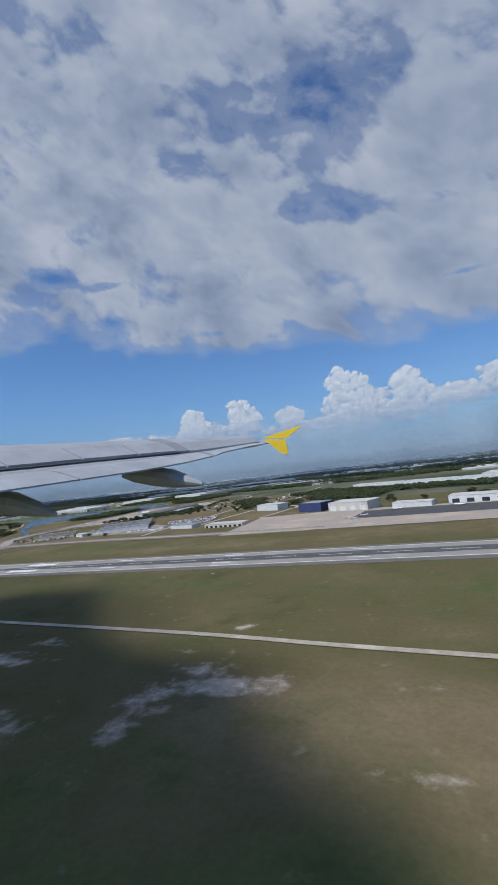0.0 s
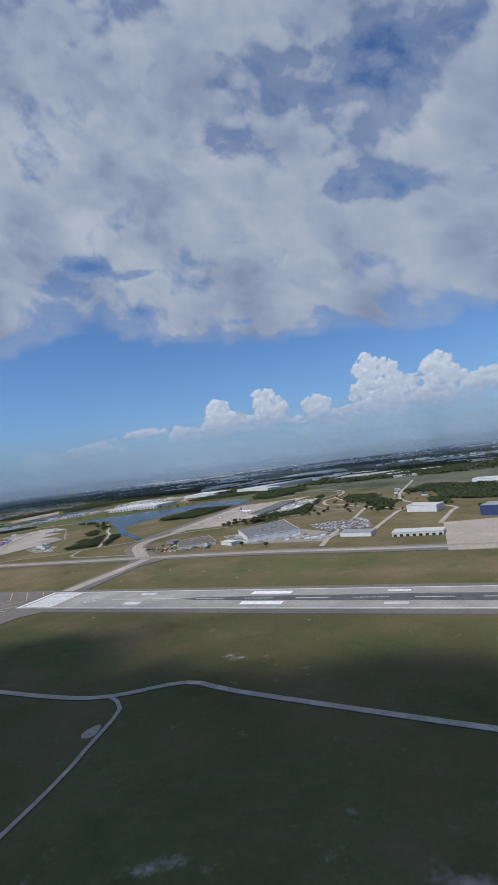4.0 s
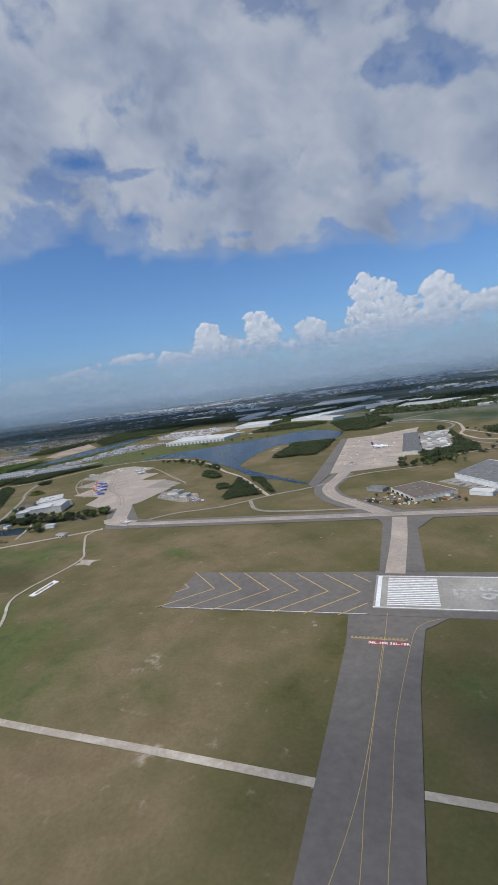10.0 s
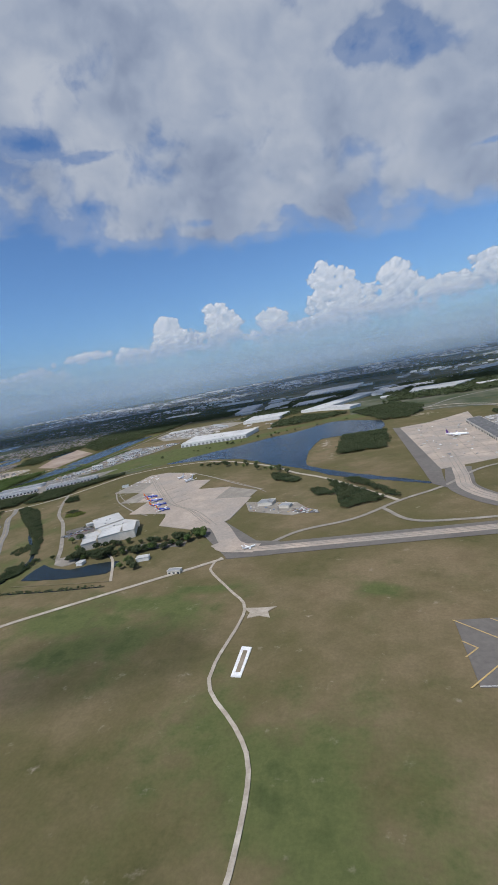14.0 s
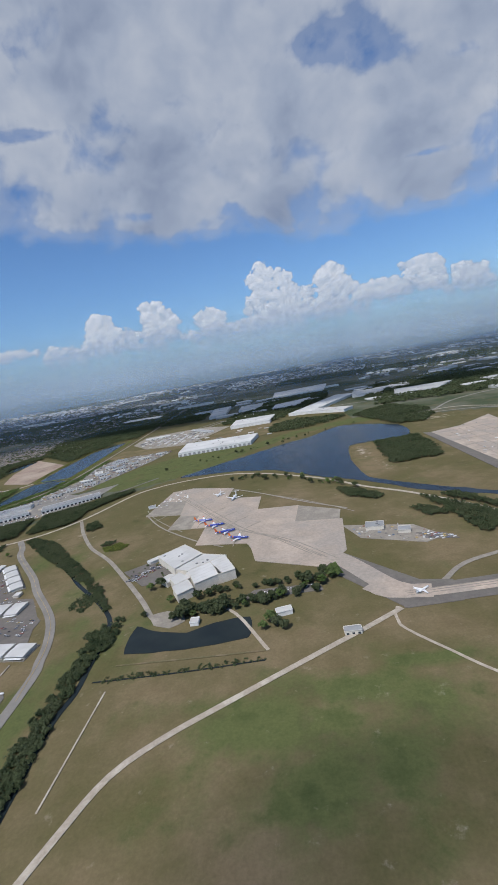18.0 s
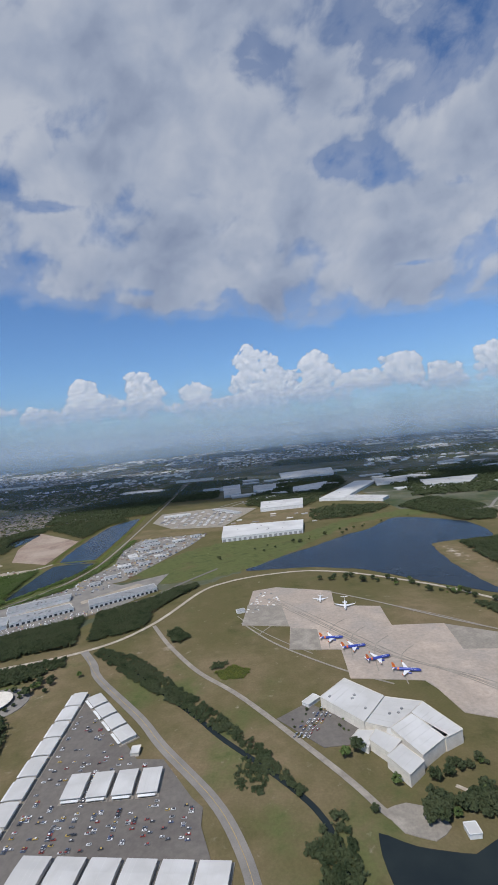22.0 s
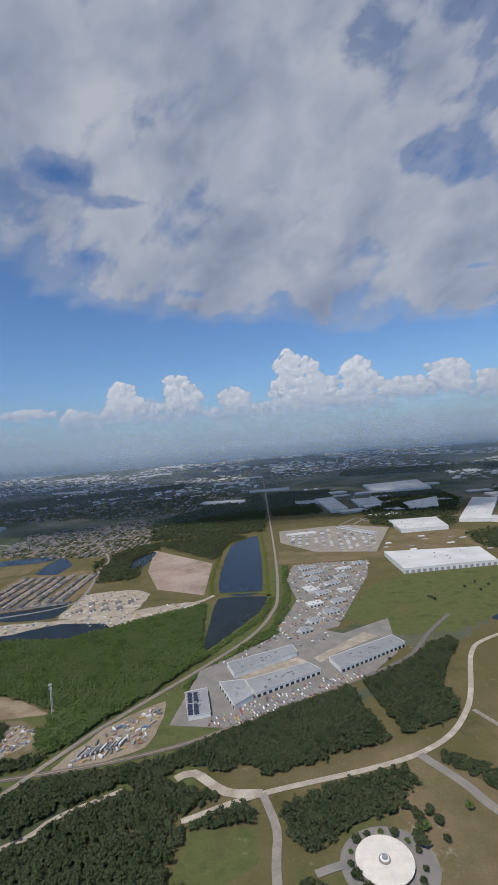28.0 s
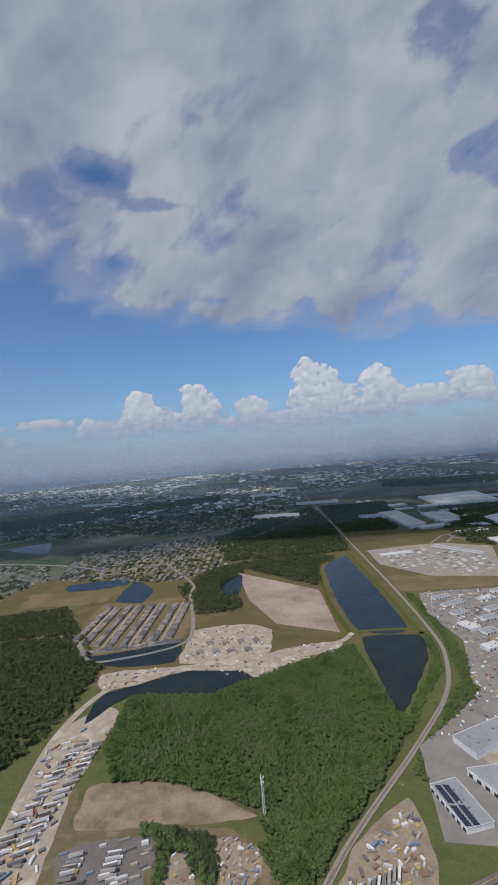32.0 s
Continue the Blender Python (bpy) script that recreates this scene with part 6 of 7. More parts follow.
    fin = part("tail_fin", slab(bmesh.new(), ((-12.2 * s, 0, h + 1.2 * s), (-17.8 * s, 0, h + 1.2 * s)), ((-16.6 * s, 0, h + 8.2 * s), (-19.0 * s, 0, h + 8.2 * s)), 0.5 * s), tail, root)
    part("fin_flash", slab(bmesh.new(), ((-12.6 * s, 0, h + 1.4 * s), (-15.0 * s, 0, h + 1.4 * s)), ((-15.4 * s, 0, h + 5.2 * s), (-16.6 * s, 0, h + 5.2 * s)), 0.62 * s), fin2, fin)
    if body == "jet_blue":
        part("belly_stripe", lathe(bmesh.new(), [(-9 * s, R * 1.01, h), (-11.5 * s, R * 0.88, h + 0.2 * s)], 14), "jet_red", root)
        for k in (-1, 1):
            for i in range(9):
                part("livery_bar", box(bmesh.new(), (6 + i * 0.75) * s, k * R * 0.86, h + 0.8 * s, h + 1.5 * s, 0.45 * s, 0.3 * s), "jet_white", root)
    return tagged(root, label, "airliner", "parked airliners")


for x, y, q in ((-754, 559, -0.12), (-727, 523, 0.05), (-702, 482, 0.2), (-675, 445, -0.3)):
    jet(x, y, q, 38, "jet_blue", "jet_red", "yellow_paint", "blue airliner with a red and orange tail, parked on the apron")
jet(-743, 727, -1.75, 33, "jet_white", "jet_white", "wing_band", "white airliner parked at the far end of the apron")
jet(-704, 683, -1.76, 42, "jet_white", "jet_white", "wing_band", "white airliner with a high tail, parked on the apron", ttail=True)
jet(-37, 822, -0.41, 54, "jet_white", "jet_purple", "jet_white", "white freighter with a purple tail on the cargo apron")
jet(-441, 208, 0.6, 22, "jet_white", "jet_white", "wing_band", "small white jet waiting on the taxiway", ttail=True)
for x, y, q, s in ((735, 262, 0.8, 20), (722, 280, 0.8, 18), (748, 300, 0.7, 18), (800, 360, 2.6, 24), (905, 352, 2.6, 22)):
    jet(x, y, q, s, "jet_white", "jet_white", "wing_band", "small white business jet parked on the apron", ttail=True)

# ---- vehicles ----
def car_kind():
    root = empty("car")
    bm = bmesh.new()
    prof = [(-2.25, 0.35), (2.25, 0.35), (2.25, 0.8), (1.1, 0.98), (-2.1, 1.0), (-2.25, 0.85)]
    a = [bm.verts.new((x, -0.9, z)) for x, z in prof]
    b = [bm.verts.new((x, 0.9, z)) for x, z in prof]
    bm.faces.new(a[::-1]), bm.faces.new(b)
    for i in range(6):
        j = (i + 1) % 6
        bm.faces.new((a[i], a[j], b[j], b[i]))
    bmesh.ops.recalc_face_normals(bm, faces=bm.faces)
    part("body", bm, "car_paint", root)
    bm = bmesh.new()
    lo = [bm.verts.new(p) for p in ((-1.9, -0.82, 0.99), (1.0, -0.82, 0.99), (1.0, 0.82, 0.99), (-1.9, 0.82, 0.99))]
    hi = [bm.verts.new(p) for p in ((-1.4, -0.65, 1.42), (0.3, -0.65, 1.42), (0.3, 0.65, 1.42), (-1.4, 0.65, 1.42))]
    for i in range(4):
        j = (i + 1) % 4
        bm.faces.new((lo[i], lo[j], hi[j], hi[i]))
    part("glazing", bm, "glass_dark", root)
    part("top", box(bmesh.new(), -0.55, 0, 1.42, 1.48, 1.7, 1.3), "car_paint", root)
    for x in (-1.4, 1.4):
        for y in (-0.85, 0.85):
            w = bmesh.new()
            bmesh.ops.create_cone(w, cap_ends=True, segments=10, radius1=0.34, radius2=0.34, depth=0.22)
            bmesh.ops.rotate(w, verts=w.verts, cent=(0, 0, 0), matrix=Matrix.Rotation(math.pi / 2, 3, "X"))
            bmesh.ops.translate(w, verts=w.verts, vec=(x, y, 0.34))
            part("wheel", w, "dark_asphalt", root)
    return tagged(root, "parked car on dark asphalt", "car", "parked cars")


CAR = car_kind()
CAR.matrix_basis = place((-1046, 240, 0.62))
spots = []
rc = random.Random(11)
lot_poly = [(-1104, 440), (-1084, 425), (-1028, 345), (-1010, 322), (-978, 318), (-945, 264), (-938, 250), (-936, 215), (-960, 160), (-1104, 160)]
line_v, line_f = [], []
for cx in range(-1098, -935, 17):
    for side in (-1, 1):
        y = 222.0
        while y < 440:
            p = (cx + side * 2.7, y)
            free = inside(np.array([p[0]]), np.array([p[1]]), lot_poly)[0] and not any(inside(np.array([p[0]]), np.array([p[1]]), b)[0] for b in BUILT)
            if free:
                z0 = len(line_v)
                line_v += [(p[0] - 2.6, y + 1.3, 0.64), (p[0] + 2.6, y + 1.3, 0.64), (p[0] + 2.6, y + 1.55, 0.64), (p[0] - 2.6, y + 1.55, 0.64)]
                line_f.append((z0, z0 + 1, z0 + 2, z0 + 3))
                if rc.random() < (0.62 if y < 262 else 0.3):
                    spots.append((*p, 0 if rc.random() < 0.5 else math.pi))
            y += 2.85
arrays("bay_lines", np.array(line_v), line_f, "white_paint", "white painted parking bay lines", "markings")
hangar_spots = [(-838 + 9 * (k % 5) + 2.6 * (k // 5), 338 + 11 * (k % 5) - 0.4 * (k // 5) + 5 * (k % 2), 0.85) for k in range(40)]
hangar_spots += [(-640 + 3.4 * k, 250 + 0.2 * k, 1.5) for k in range(24)]
rc.shuffle(spots)
spots = hangar_spots + spots
for x, y, q in spots[:235]:
    copy_thing(CAR, place((x, y, 0.66), q))


def many_boxes(name, places, dims, material, label, category, seed=0):
    """Small vehicles and goods that are too many and too far to part: a bevelled box each, joined."""
    r = np.random.default_rng(seed)
    v, f = [], []
    for (x, y, q), (lx, ly, h) in zip(places, dims):
        c, s = math.cos(q), math.sin(q)
        b = len(v)
        for z, k in ((0.4, 1.0), (h * 0.8, 1.0), (h, 0.86)):
            for u, w in ((-1, -1), (1, -1), (1, 1), (-1, 1)):
                v.append((x + (c * u * lx - s * w * ly) * k / 2, y + (s * u * lx + c * w * ly) * k / 2, z))
        for lay in (0, 4):
            for i in range(4):
                j = (i + 1) % 4
                f.append((b + lay + i, b + lay + j, b + lay + 4 + j, b + lay + 4 + i))
        f.append((b + 8, b + 9, b + 10, b + 11))
    return arrays(name, v, f, material, label, category)


def heap(pts, gap, seed, dims, name, label, material="yard_paint", turn=None, keep=1.0, category="clutter"):
    p, r = scatter(pts, gap, seed)
    ok = r.random(len(p)) < keep
    for poly in BUILT:
        ok &= ~inside(p[:, 0], p[:, 1], poly)
    p = p[ok]
    pl = [(x, y, (turn if turn is not None else r.uniform(0, 3.14)) + r.normal(0, 0.05)) for x, y in p]
    var = 0.12 if material == "car_paint" else 0.38
    dd = [(dims[0] * r.uniform(1 - var, 1 + var), dims[1] * r.uniform(1 - var * 0.7, 1 + var * 0.7), dims[2] * r.uniform(1 - var, 1 + var * 0.7)) for _ in p]
    return many_boxes(name, pl, dd, material, label, category, seed)


heap([(-1280, 1300), (-1250, 1449), (-1134, 1455), (-1020, 1450), (-1060, 1300), (-1192, 985), (-1290, 940), (-1319, 987), (-1262, 1150)], 9, 51, (7, 3, 3), "yard_goods", "cluttered goods and vehicles in storage yards", keep=0.42)
heap([(-1038, 112), (-995, 114), (-936, 116), (-900, 117), (-893, 107), (-888, 44), (-896, 0), (-960, 4)], 5.6, 50, (4.5, 1.8, 1.5), "parked_cars", "cars in the second car park", "car_paint", turn=0.0, keep=0.5)
heap([(-1721, 703), (-1708, 712), (-1668, 693), (-1670, 663), (-1690, 647), (-1698, 618), (-1712, 618), (-1710, 665)], 5.5, 52, (5, 2.2, 2), "scrap_cars", "rows of scrapped cars in a dusty yard", keep=0.8)
heap([(-1600, 612), (-1570, 680), (-1505, 745), (-1497, 720), (-1507, 650)], 7, 53, (7, 2.6, 3), "yard_goods", "trucks, containers and goods in a dusty yard", keep=0.65)
heap([(-1888, 697), (-1849, 715), (-1791, 716), (-1778, 694), (-1785, 670), (-1775, 619), (-1845, 623)], 8, 54, (10, 2.6, 3.2), "yard_trucks_small", "parked trucks and trailers in a dusty grey yard", "yard_paint", turn=0.3, keep=0.26)
heap([(-1768, 693), (-1748, 695), (-1734, 667), (-1725, 619), (-1751, 620), (-1763, 646)], 6, 69, (5, 3, 2.2), "rubble_heaps", "heaps of rubble and scrap in a small yard", keep=0.5)
heap([(-1963, 722), (-1985, 880), (-1955, 930), (-1925, 900), (-1915, 795), (-1900, 670), (-1932, 669)], 9, 55, (10, 3, 3), "yard_goods", "trailers and goods in a wide sandy yard", keep=0.5)
heap([(-1984, 1105), (-1830, 1119), (-1718, 1122), (-1626, 1165), (-1506, 1187), (-1513, 1147), (-1630, 1080), (-1683, 1055), (-1814, 1094), (-1955, 1039)], 11, 56, (6, 3, 2.5), "yard_goods", "building materials on a sandy bank", keep=0.35)
heap([(-1828, 1293), (-1715, 1318), (-1648, 1272), (-1662, 1131), (-1832, 1131)], 10, 57, (5, 3, 2.0), "yard_goods", "building materials on a building site", keep=0.4)
row_places, row_dims = [], []
rt = random.Random(58)
for k in range(11):
    for j in range(34):
        x, y = -1238 + 28 * k + 2.5 * j * 0.3, 1640 + 30 * (k % 3) + 8.2 * j - 9 * k
        if rt.random() < 0.62 and inside(np.array([x]), np.array([y]), [(-1250, 1940), (-1100, 1980), (-974, 1990), (-860, 1895), (-980, 1575), (-1164, 1615), (-1255, 1770)])[0] and not any(inside(np.array([x]), np.array([y]), q)[0] for q in BUILT):
            row_places.append((x, y, 0.12))
            row_dims.append((13.5, 2.7, 4.0))
many_boxes("freight_trailers", row_places, row_dims, "trailer_paint", "rows of parked freight trailers in a pale yard", "trailers", 58)
heap([(-1470, 690), (-1440, 690), (-1390, 720), (-1250, 790), (-1180, 805), (-1170, 795), (-1390, 678)], 5.5, 59, (4.5, 1.8, 1.5), "parked_cars", "cars parked in front of the industrial halls", "car_paint", turn=1.9, keep=0.5)
heap([(-1440, 850), (-1352, 925), (-1280, 1005), (-1200, 945), (-1260, 905), (-1300, 905), (-1400, 850)], 9, 60, (5, 2, 1.8), "parked_cars", "cars and vans in the yards between halls", "car_paint", keep=0.4)
heap([(246, 480), (372, 540), (400, 400), (318, 378)], 5.2, 61, (4.5, 1.8, 1.5), "parked_cars", "full staff car park", "car_paint", turn=0.4, keep=0.7)
heap([(66, 700), (135, 745), (150, 1070), (70, 1035)], 11, 62, (14, 2.8, 4), "freight_trailers", "trailers behind the cargo hall", "town_paint", turn=0.0, keep=0.45)
heap([(90, 395), (160, 305), (325, 290), (340, 345), (250, 372), (180, 316), (110, 410)], 9, 63, (10, 2.7, 3.6), "freight_trailers", "mail trucks beside the sorting hall", "town_paint", turn=0.5, keep=0.3)
heap([(-400, 372), (-362, 358), (-350, 335), (-388, 345)], 5, 64, (4.5, 1.8, 1.5), "parked_cars", "cars in a small staff car park", "car_paint", turn=0.3, keep=0.7)
heap([(-500, 438), (-395, 405), (-370, 355), (-395, 338), (-480, 380)], 7, 65, (4, 2, 2), "service_gear", "service vehicles and gear in a small yard", keep=0.4)
heap([(-140, 560), (-130, 1040), (10, 1130), (10, 590)], 26, 66, (6, 3, 2.4), "apron_carts", "cargo carts and loaders on the apron", "town_paint", keep=0.3)
heap([(-890, 690), (-865, 800), (-830, 810), (-815, 720)], 9, 67, (5, 2.4, 2), "apron_gear", "old gear stored on the apron corner", "town_paint", keep=0.5)
heap([(-60, 300), (10, 260), (110, 270), (100, 300), (20, 330)], 7, 68, (5, 2.2, 2), "parked_cars", "cars round the depot", "car_paint", keep=0.45)


def trailer_kind():
    root = empty("semi_trailer")
    part("box_body", box(bmesh.new(), 0, 0, 1.2, 4.1, 14.5, 2.6), "trailer_paint", root)
    part("roof_panel", box(bmesh.new(), 0, 0, 4.1, 4.18, 14.3, 2.4), "trailer_paint", root)
    part("chassis", box(bmesh.new(), 0, 0, 0.8, 1.2, 13.5, 1.4), "trim_grey", root)
    part("cab", box(bmesh.new(), 9.0, 0, 0.5, 3.2, 2.6, 2.4), "car_paint", root)
    for x in (-5.6, -4.3, 6.0, 9.2):
        for y in (-1.1, 1.1):
            part("wheel", box(bmesh.new(), x, y, 0, 1.0, 1.0, 0.4), "dark_asphalt", root)
    return tagged(root, "semi-trailer truck parked in a dusty yard", "truck", "parked trucks")


TR = trailer_kind()
TR.matrix_basis = place((-1585, 640, 0.6), 1.2)
for k in range(9):
    copy_thing(TR, place((-1580 + k * 5.5, 637 + k * 2.4, 0.6), 1.25))
for k in range(10):
    copy_thing(TR, place((-1866 + (k % 2) * 42, 668 + (k // 2) * 7, 0.6), 0.15 + 0.05 * (k % 3)))
for k in range(34):
    copy_thing(TR, place((-1958 + (k % 2) * 27 + (k // 2) * 1.2, 700 + (k // 2) * 11.5, 0.6), 0.3 + 0.06 * (k % 4)))
for k in range(14):
    copy_thing(TR, place((-1950 + (k % 2) * 22, 690 + (k // 2) * 13, 0.6), 0.35))

# ---- houses ----
def house_kind(w, d, h, wallm):
    root = empty("house")
    part("wall", box(bmesh.new(), 0, 0, -0.2, h, w, d), wallm, root)
    bm = bmesh.new()
    e = 0.6
    v = [bm.verts.new(p) for p in ((-w / 2 - e, -d / 2 - e, h), (w / 2 + e, -d / 2 - e, h), (w / 2 + e, d / 2 + e, h), (-w / 2 - e, d / 2 + e, h), (-w / 4, 0, h + 2.8), (w / 4, 0, h + 2.8))]
    for f in ((3, 2, 1, 0), (0, 1, 5, 4), (1, 2, 5), (2, 3, 4, 5), (3, 0, 4)):
        bm.faces.new([v[i] for i in f])
    part("roof", bm, "house_roof", root)
    part("garage_door", box(bmesh.new(), w * 0.2, -d / 2 - 0.1, 0, 2.3, 4.5, 0.3), "wall_white", root)
    for x in (-w * 0.3, -w * 0.05):
        part("window", box(bmesh.new(), x, -d / 2 - 0.1, 1.0, 2.2, 1.6, 0.25), "glass_dark", root)
    return tagged(root, "new suburban house with a hipped grey roof", "house", "new estate houses")


HA, HB = house_kind(15, 12, 3.2, "house_wall"), house_kind(13, 13, 5.6, "house_wall")
HA.matrix_basis, HB.matrix_basis = place((-1925, 1255, 0.2), 1.5), place((-1925, 1275, 0.2), 1.5)
rh = random.Random(3)
for col, x in enumerate((-2105, -2075, -2045, -2012, -1982, -1952, -1915, -1882)):
    y = 1235.0 + abs(col - 3.5) * 8
    while y < 1500:
        copy_thing(HA if rh.random() < 0.6 else HB, place((x + (y - 1235) * 0.02 + rh.uniform(-1, 1), y, 0.2), (1.57 if col % 2 else -1.57) + rh.uniform(-0.04, 0.04)))
        y += rh.uniform(15.5, 17.5)
for k in range(15):
    copy_thing(HA if k % 3 else HB, place((-2060 + 14.5 * k, 1205 + 2.4 * k, 0.2), 3.3))
for k in range(8):
    ob = copy_thing(HB, place((-1800 + 17 * k, 1170 + (k % 2) * 40, 0.2), 0.3))
    ob["label"] = "house under construction on a sandy building site"
for x in (-2090, -2028, -1967, -1898):
    strip("street", [(x, 1225), (x + 3, 1360), (x + 6, 1510)], 7, 0.2, "concrete", "pale residential street", category="street")


def suburb(name, pts, gap, seed, label, keep=0.85, size=13.0):
    """Very many small hipped houses in bent rows, joined."""
    p, r = scatter(pts, gap, seed, 0.18)
    p = p[r.random(len(p)) < keep]
    n = len(p)
    ang = np.where((np.sin(p[:, 0] / 210.0) + np.cos(p[:, 1] / 170.0)) > 0, 0.4, 1.2) + r.normal(0, 0.08, n)
    w, d, h = size * r.uniform(0.8, 1.2, n), size * 0.8 * r.uniform(0.8, 1.2, n), r.uniform(2.8, 5.0, n)
    c, s = np.cos(ang), np.sin(ang)

    def at(u, q, z):
        return np.stack([p[:, 0] + c * u * w / 2 - s * q * d / 2, p[:, 1] + s * u * w / 2 + c * q * d / 2, z], 1)

    ring = [(-1, -1), (1, -1), (1, 1), (-1, 1)]
    walls = np.stack([at(u, q, np.zeros(n) - 0.2) for u, q in ring] + [at(u, q, h) for u, q in ring], 1).reshape(-1, 3)
    base = (np.arange(n) * 8)[:, None, None]
    wf = (np.array([[0, 1, 5, 4], [1, 2, 6, 5], [2, 3, 7, 6], [3, 0, 4, 7]])[None] + base).reshape(-1, 4)
    arrays(name + "_walls", walls, wf, "house_wall", label + ", pale walls", "houses")
    roofs = np.stack([at(u * 1.1, q * 1.1, h) for u, q in ring] + [at(-0.5, 0, h + 2.6), at(0.5, 0, h + 2.6)], 1).reshape(-1, 3)
    base = np.arange(n) * 6
    rf = []
    for b in base.tolist():
        rf += [(b, b + 1, b + 5, b + 4), (b + 1, b + 2, b + 5), (b + 2, b + 3, b + 4, b + 5), (b + 3, b, b + 4)]
    arrays(name + "_roofs", roofs, rf, "house_roof", label + ", grey and brown roofs", "houses")


suburb("estate", [(-2400, 1830), (-1960, 1720), (-1850, 1830), (-1770, 1960), (-1500, 2050), (-1560, 2350), (-2000, 2500), (-2500, 2280)], 24, 71, "dense suburban houses")
suburb("suburb", [(-4200, 1300), (-2620, 1380), (-2440, 1850), (-2560, 2080), (-3300, 2320), (-4400, 2200)], 27, 72, "suburban houses among streets", 0.7)
suburb("suburb", [(-4400, 2900), (-3000, 2800), (-2300, 2650), (-1600, 2600), (-1500, 3500), (-2500, 3900), (-4000, 3600)], 34, 73, "distant suburban houses", 0.6, 16)
suburb("suburb", [(-1250, 3400), (-900, 3350), (-850, 3000), (-1290, 2950)], 22, 74, "distant housing estate", 0.8)
suburb("suburb", [(-5000, 4200), (-1000, 4200), (500, 5600), (-4500, 6500)], 60, 75, "distant suburban houses", 0.5, 22)


def town(name, count, y0, y1, spread, seed, size, label):
    """Far buildings, joined: plain blocks of many sizes scattered over the plain."""
    r = np.random.default_rng(seed)
    y = y0 + (y1 - y0) * r.random(count) ** 0.8
    x = -900 + y * r.uniform(-spread, spread, count)
    keep = np.sin(x / 520.0 + seed) * np.cos(y / 640.0) + 0.35 * np.sin(x / 170.0) > -0.15
    x, y = x[keep], y[keep]
    pl = [(a, b, 0.1 + 0.3 * (i % 3 == 0)) for i, (a, b) in enumerate(zip(x, y))]
    dd = [(size * r.uniform(0.4, 2.2), size * r.uniform(0.4, 1.2), r.uniform(5, 12)) for _ in pl]
    many_boxes(name, pl, dd, "town_paint", label, "buildings", seed)


heap([(-300, 1900), (200, 1750), (1600, 1700), (3200, 1500), (3200, 3200), (300, 3200), (-300, 2600)], 170, 91, (130, 55, 11), "far_halls", "scattered white distribution halls beyond the woods", "far_roof", turn=0.15, keep=0.5, category="buildings")
heap([(-1000, 2300), (-640, 2000), (-300, 2500), (-300, 3300), (-900, 3300)], 150, 92, (110, 50, 10), "far_halls", "white distribution halls among distant woods", "far_roof", turn=0.2, keep=0.5, category="buildings")
heap([(-980, 1500), (-960, 1380), (-700, 1420), (-600, 1500), (-640, 1740), (-820, 1880)], 42, 93, (22, 9, 4), "far_sheds", "small sheds and goods beside a meadow", "town_paint", turn=0.2, keep=0.25, category="buildings")
heap([(380, 760), (520, 900), (440, 1150), (250, 1130)], 40, 94, (16, 9, 5), "field_sheds", "small pale sheds in the open field", "town_paint", turn=0.3, keep=0.3, category="buildings")
heap([(1200, 340), (2500, 300), (2500, 420), (1200, 460)], 70, 95, (60, 30, 11), "far_hangars", "row of pale hangars far along the apron", "far_roof", turn=-0.12, keep=0.6, category="buildings")
town("far_town", 3000, 3300, 7000, 0.75, 81, 26, "scattered distant low buildings")
town("far_town", 4200, 6000, 11000, 0.8, 82, 42, "scattered distant low buildings")
for x, y, h, w in ((-1450, 10300, 62, 110), (-1300, 10400, 50, 80), (900, 10500, 60, 60), (1050, 10450, 75, 50), (1200, 10500, 55, 70), (1420, 10450, 70, 45)):
    building("far_tower", [(x, y), (x + w, y), (x + w, y + 40), (x, y + 40)], h, "wall_cream", "grey_roof", "distant high-rise block on the horizon", "tower", group="distant towers")

# ---- clouds ----
cm = bpy.data.materials.new("cloud_layer")
cm.use_nodes = True
n, l = cm.node_tree.nodes, cm.node_tree.links
n.remove(n["Principled BSDF"])
gp = n.new("ShaderNodeNewGeometry")
cov = n.new("ShaderNodeAttribute")
cov.attribute_name = "cover"


# the heaps are as tall as wide, so their pattern goes by the way in which they stand over the airfield
deepen = n.new("ShaderNodeAttribute")
deepen.attribute_name = "heap_place"


def cloud_noise(size, detail, rough, warp=0.0):
    z = n.new("ShaderNodeTexNoise")
    z.inputs["Scale"].default_value, z.inputs["Detail"].default_value, z.inputs["Roughness"].default_value, z.inputs["Distortion"].default_value = 1 / (size * K), detail, rough, warp
    l.new(deepen.outputs["Vector"], z.inputs["Vector"])
    return z.outputs["Fac"]


def cloud_puffs(size, detail):
    z = n.new("ShaderNodeTexVoronoi")
    z.feature, z.normalize = "SMOOTH_F1", True
    z.inputs["Scale"].default_value, z.inputs["Detail"].default_value, z.inputs["Roughness"].default_value, z.inputs["Smoothness"].default_value = 1 / (size * K), detail, 0.5, 0.7
    l.new(deepen.outputs["Vector"], z.inputs["Vector"])
    return math_node("SUBTRACT", 1.0, z.outputs["Distance"])


def math_node(op, a, b, clamp=False):
    z = n.new("ShaderNodeMath")
    z.operation, z.use_clamp = op, clamp
    for i, v in enumerate((a, b)):
        if isinstance(v, (int, float)):
            z.inputs[i].default_value = v
        else:
            l.new(v, z.inputs[i])
    return z.outputs[0]


def moved(vector, size, reach):
    """Places shifted by soft noise, so that outlines curl."""
    warp, shift = n.new("ShaderNodeTexNoise"), n.new("ShaderNodeVectorMath")
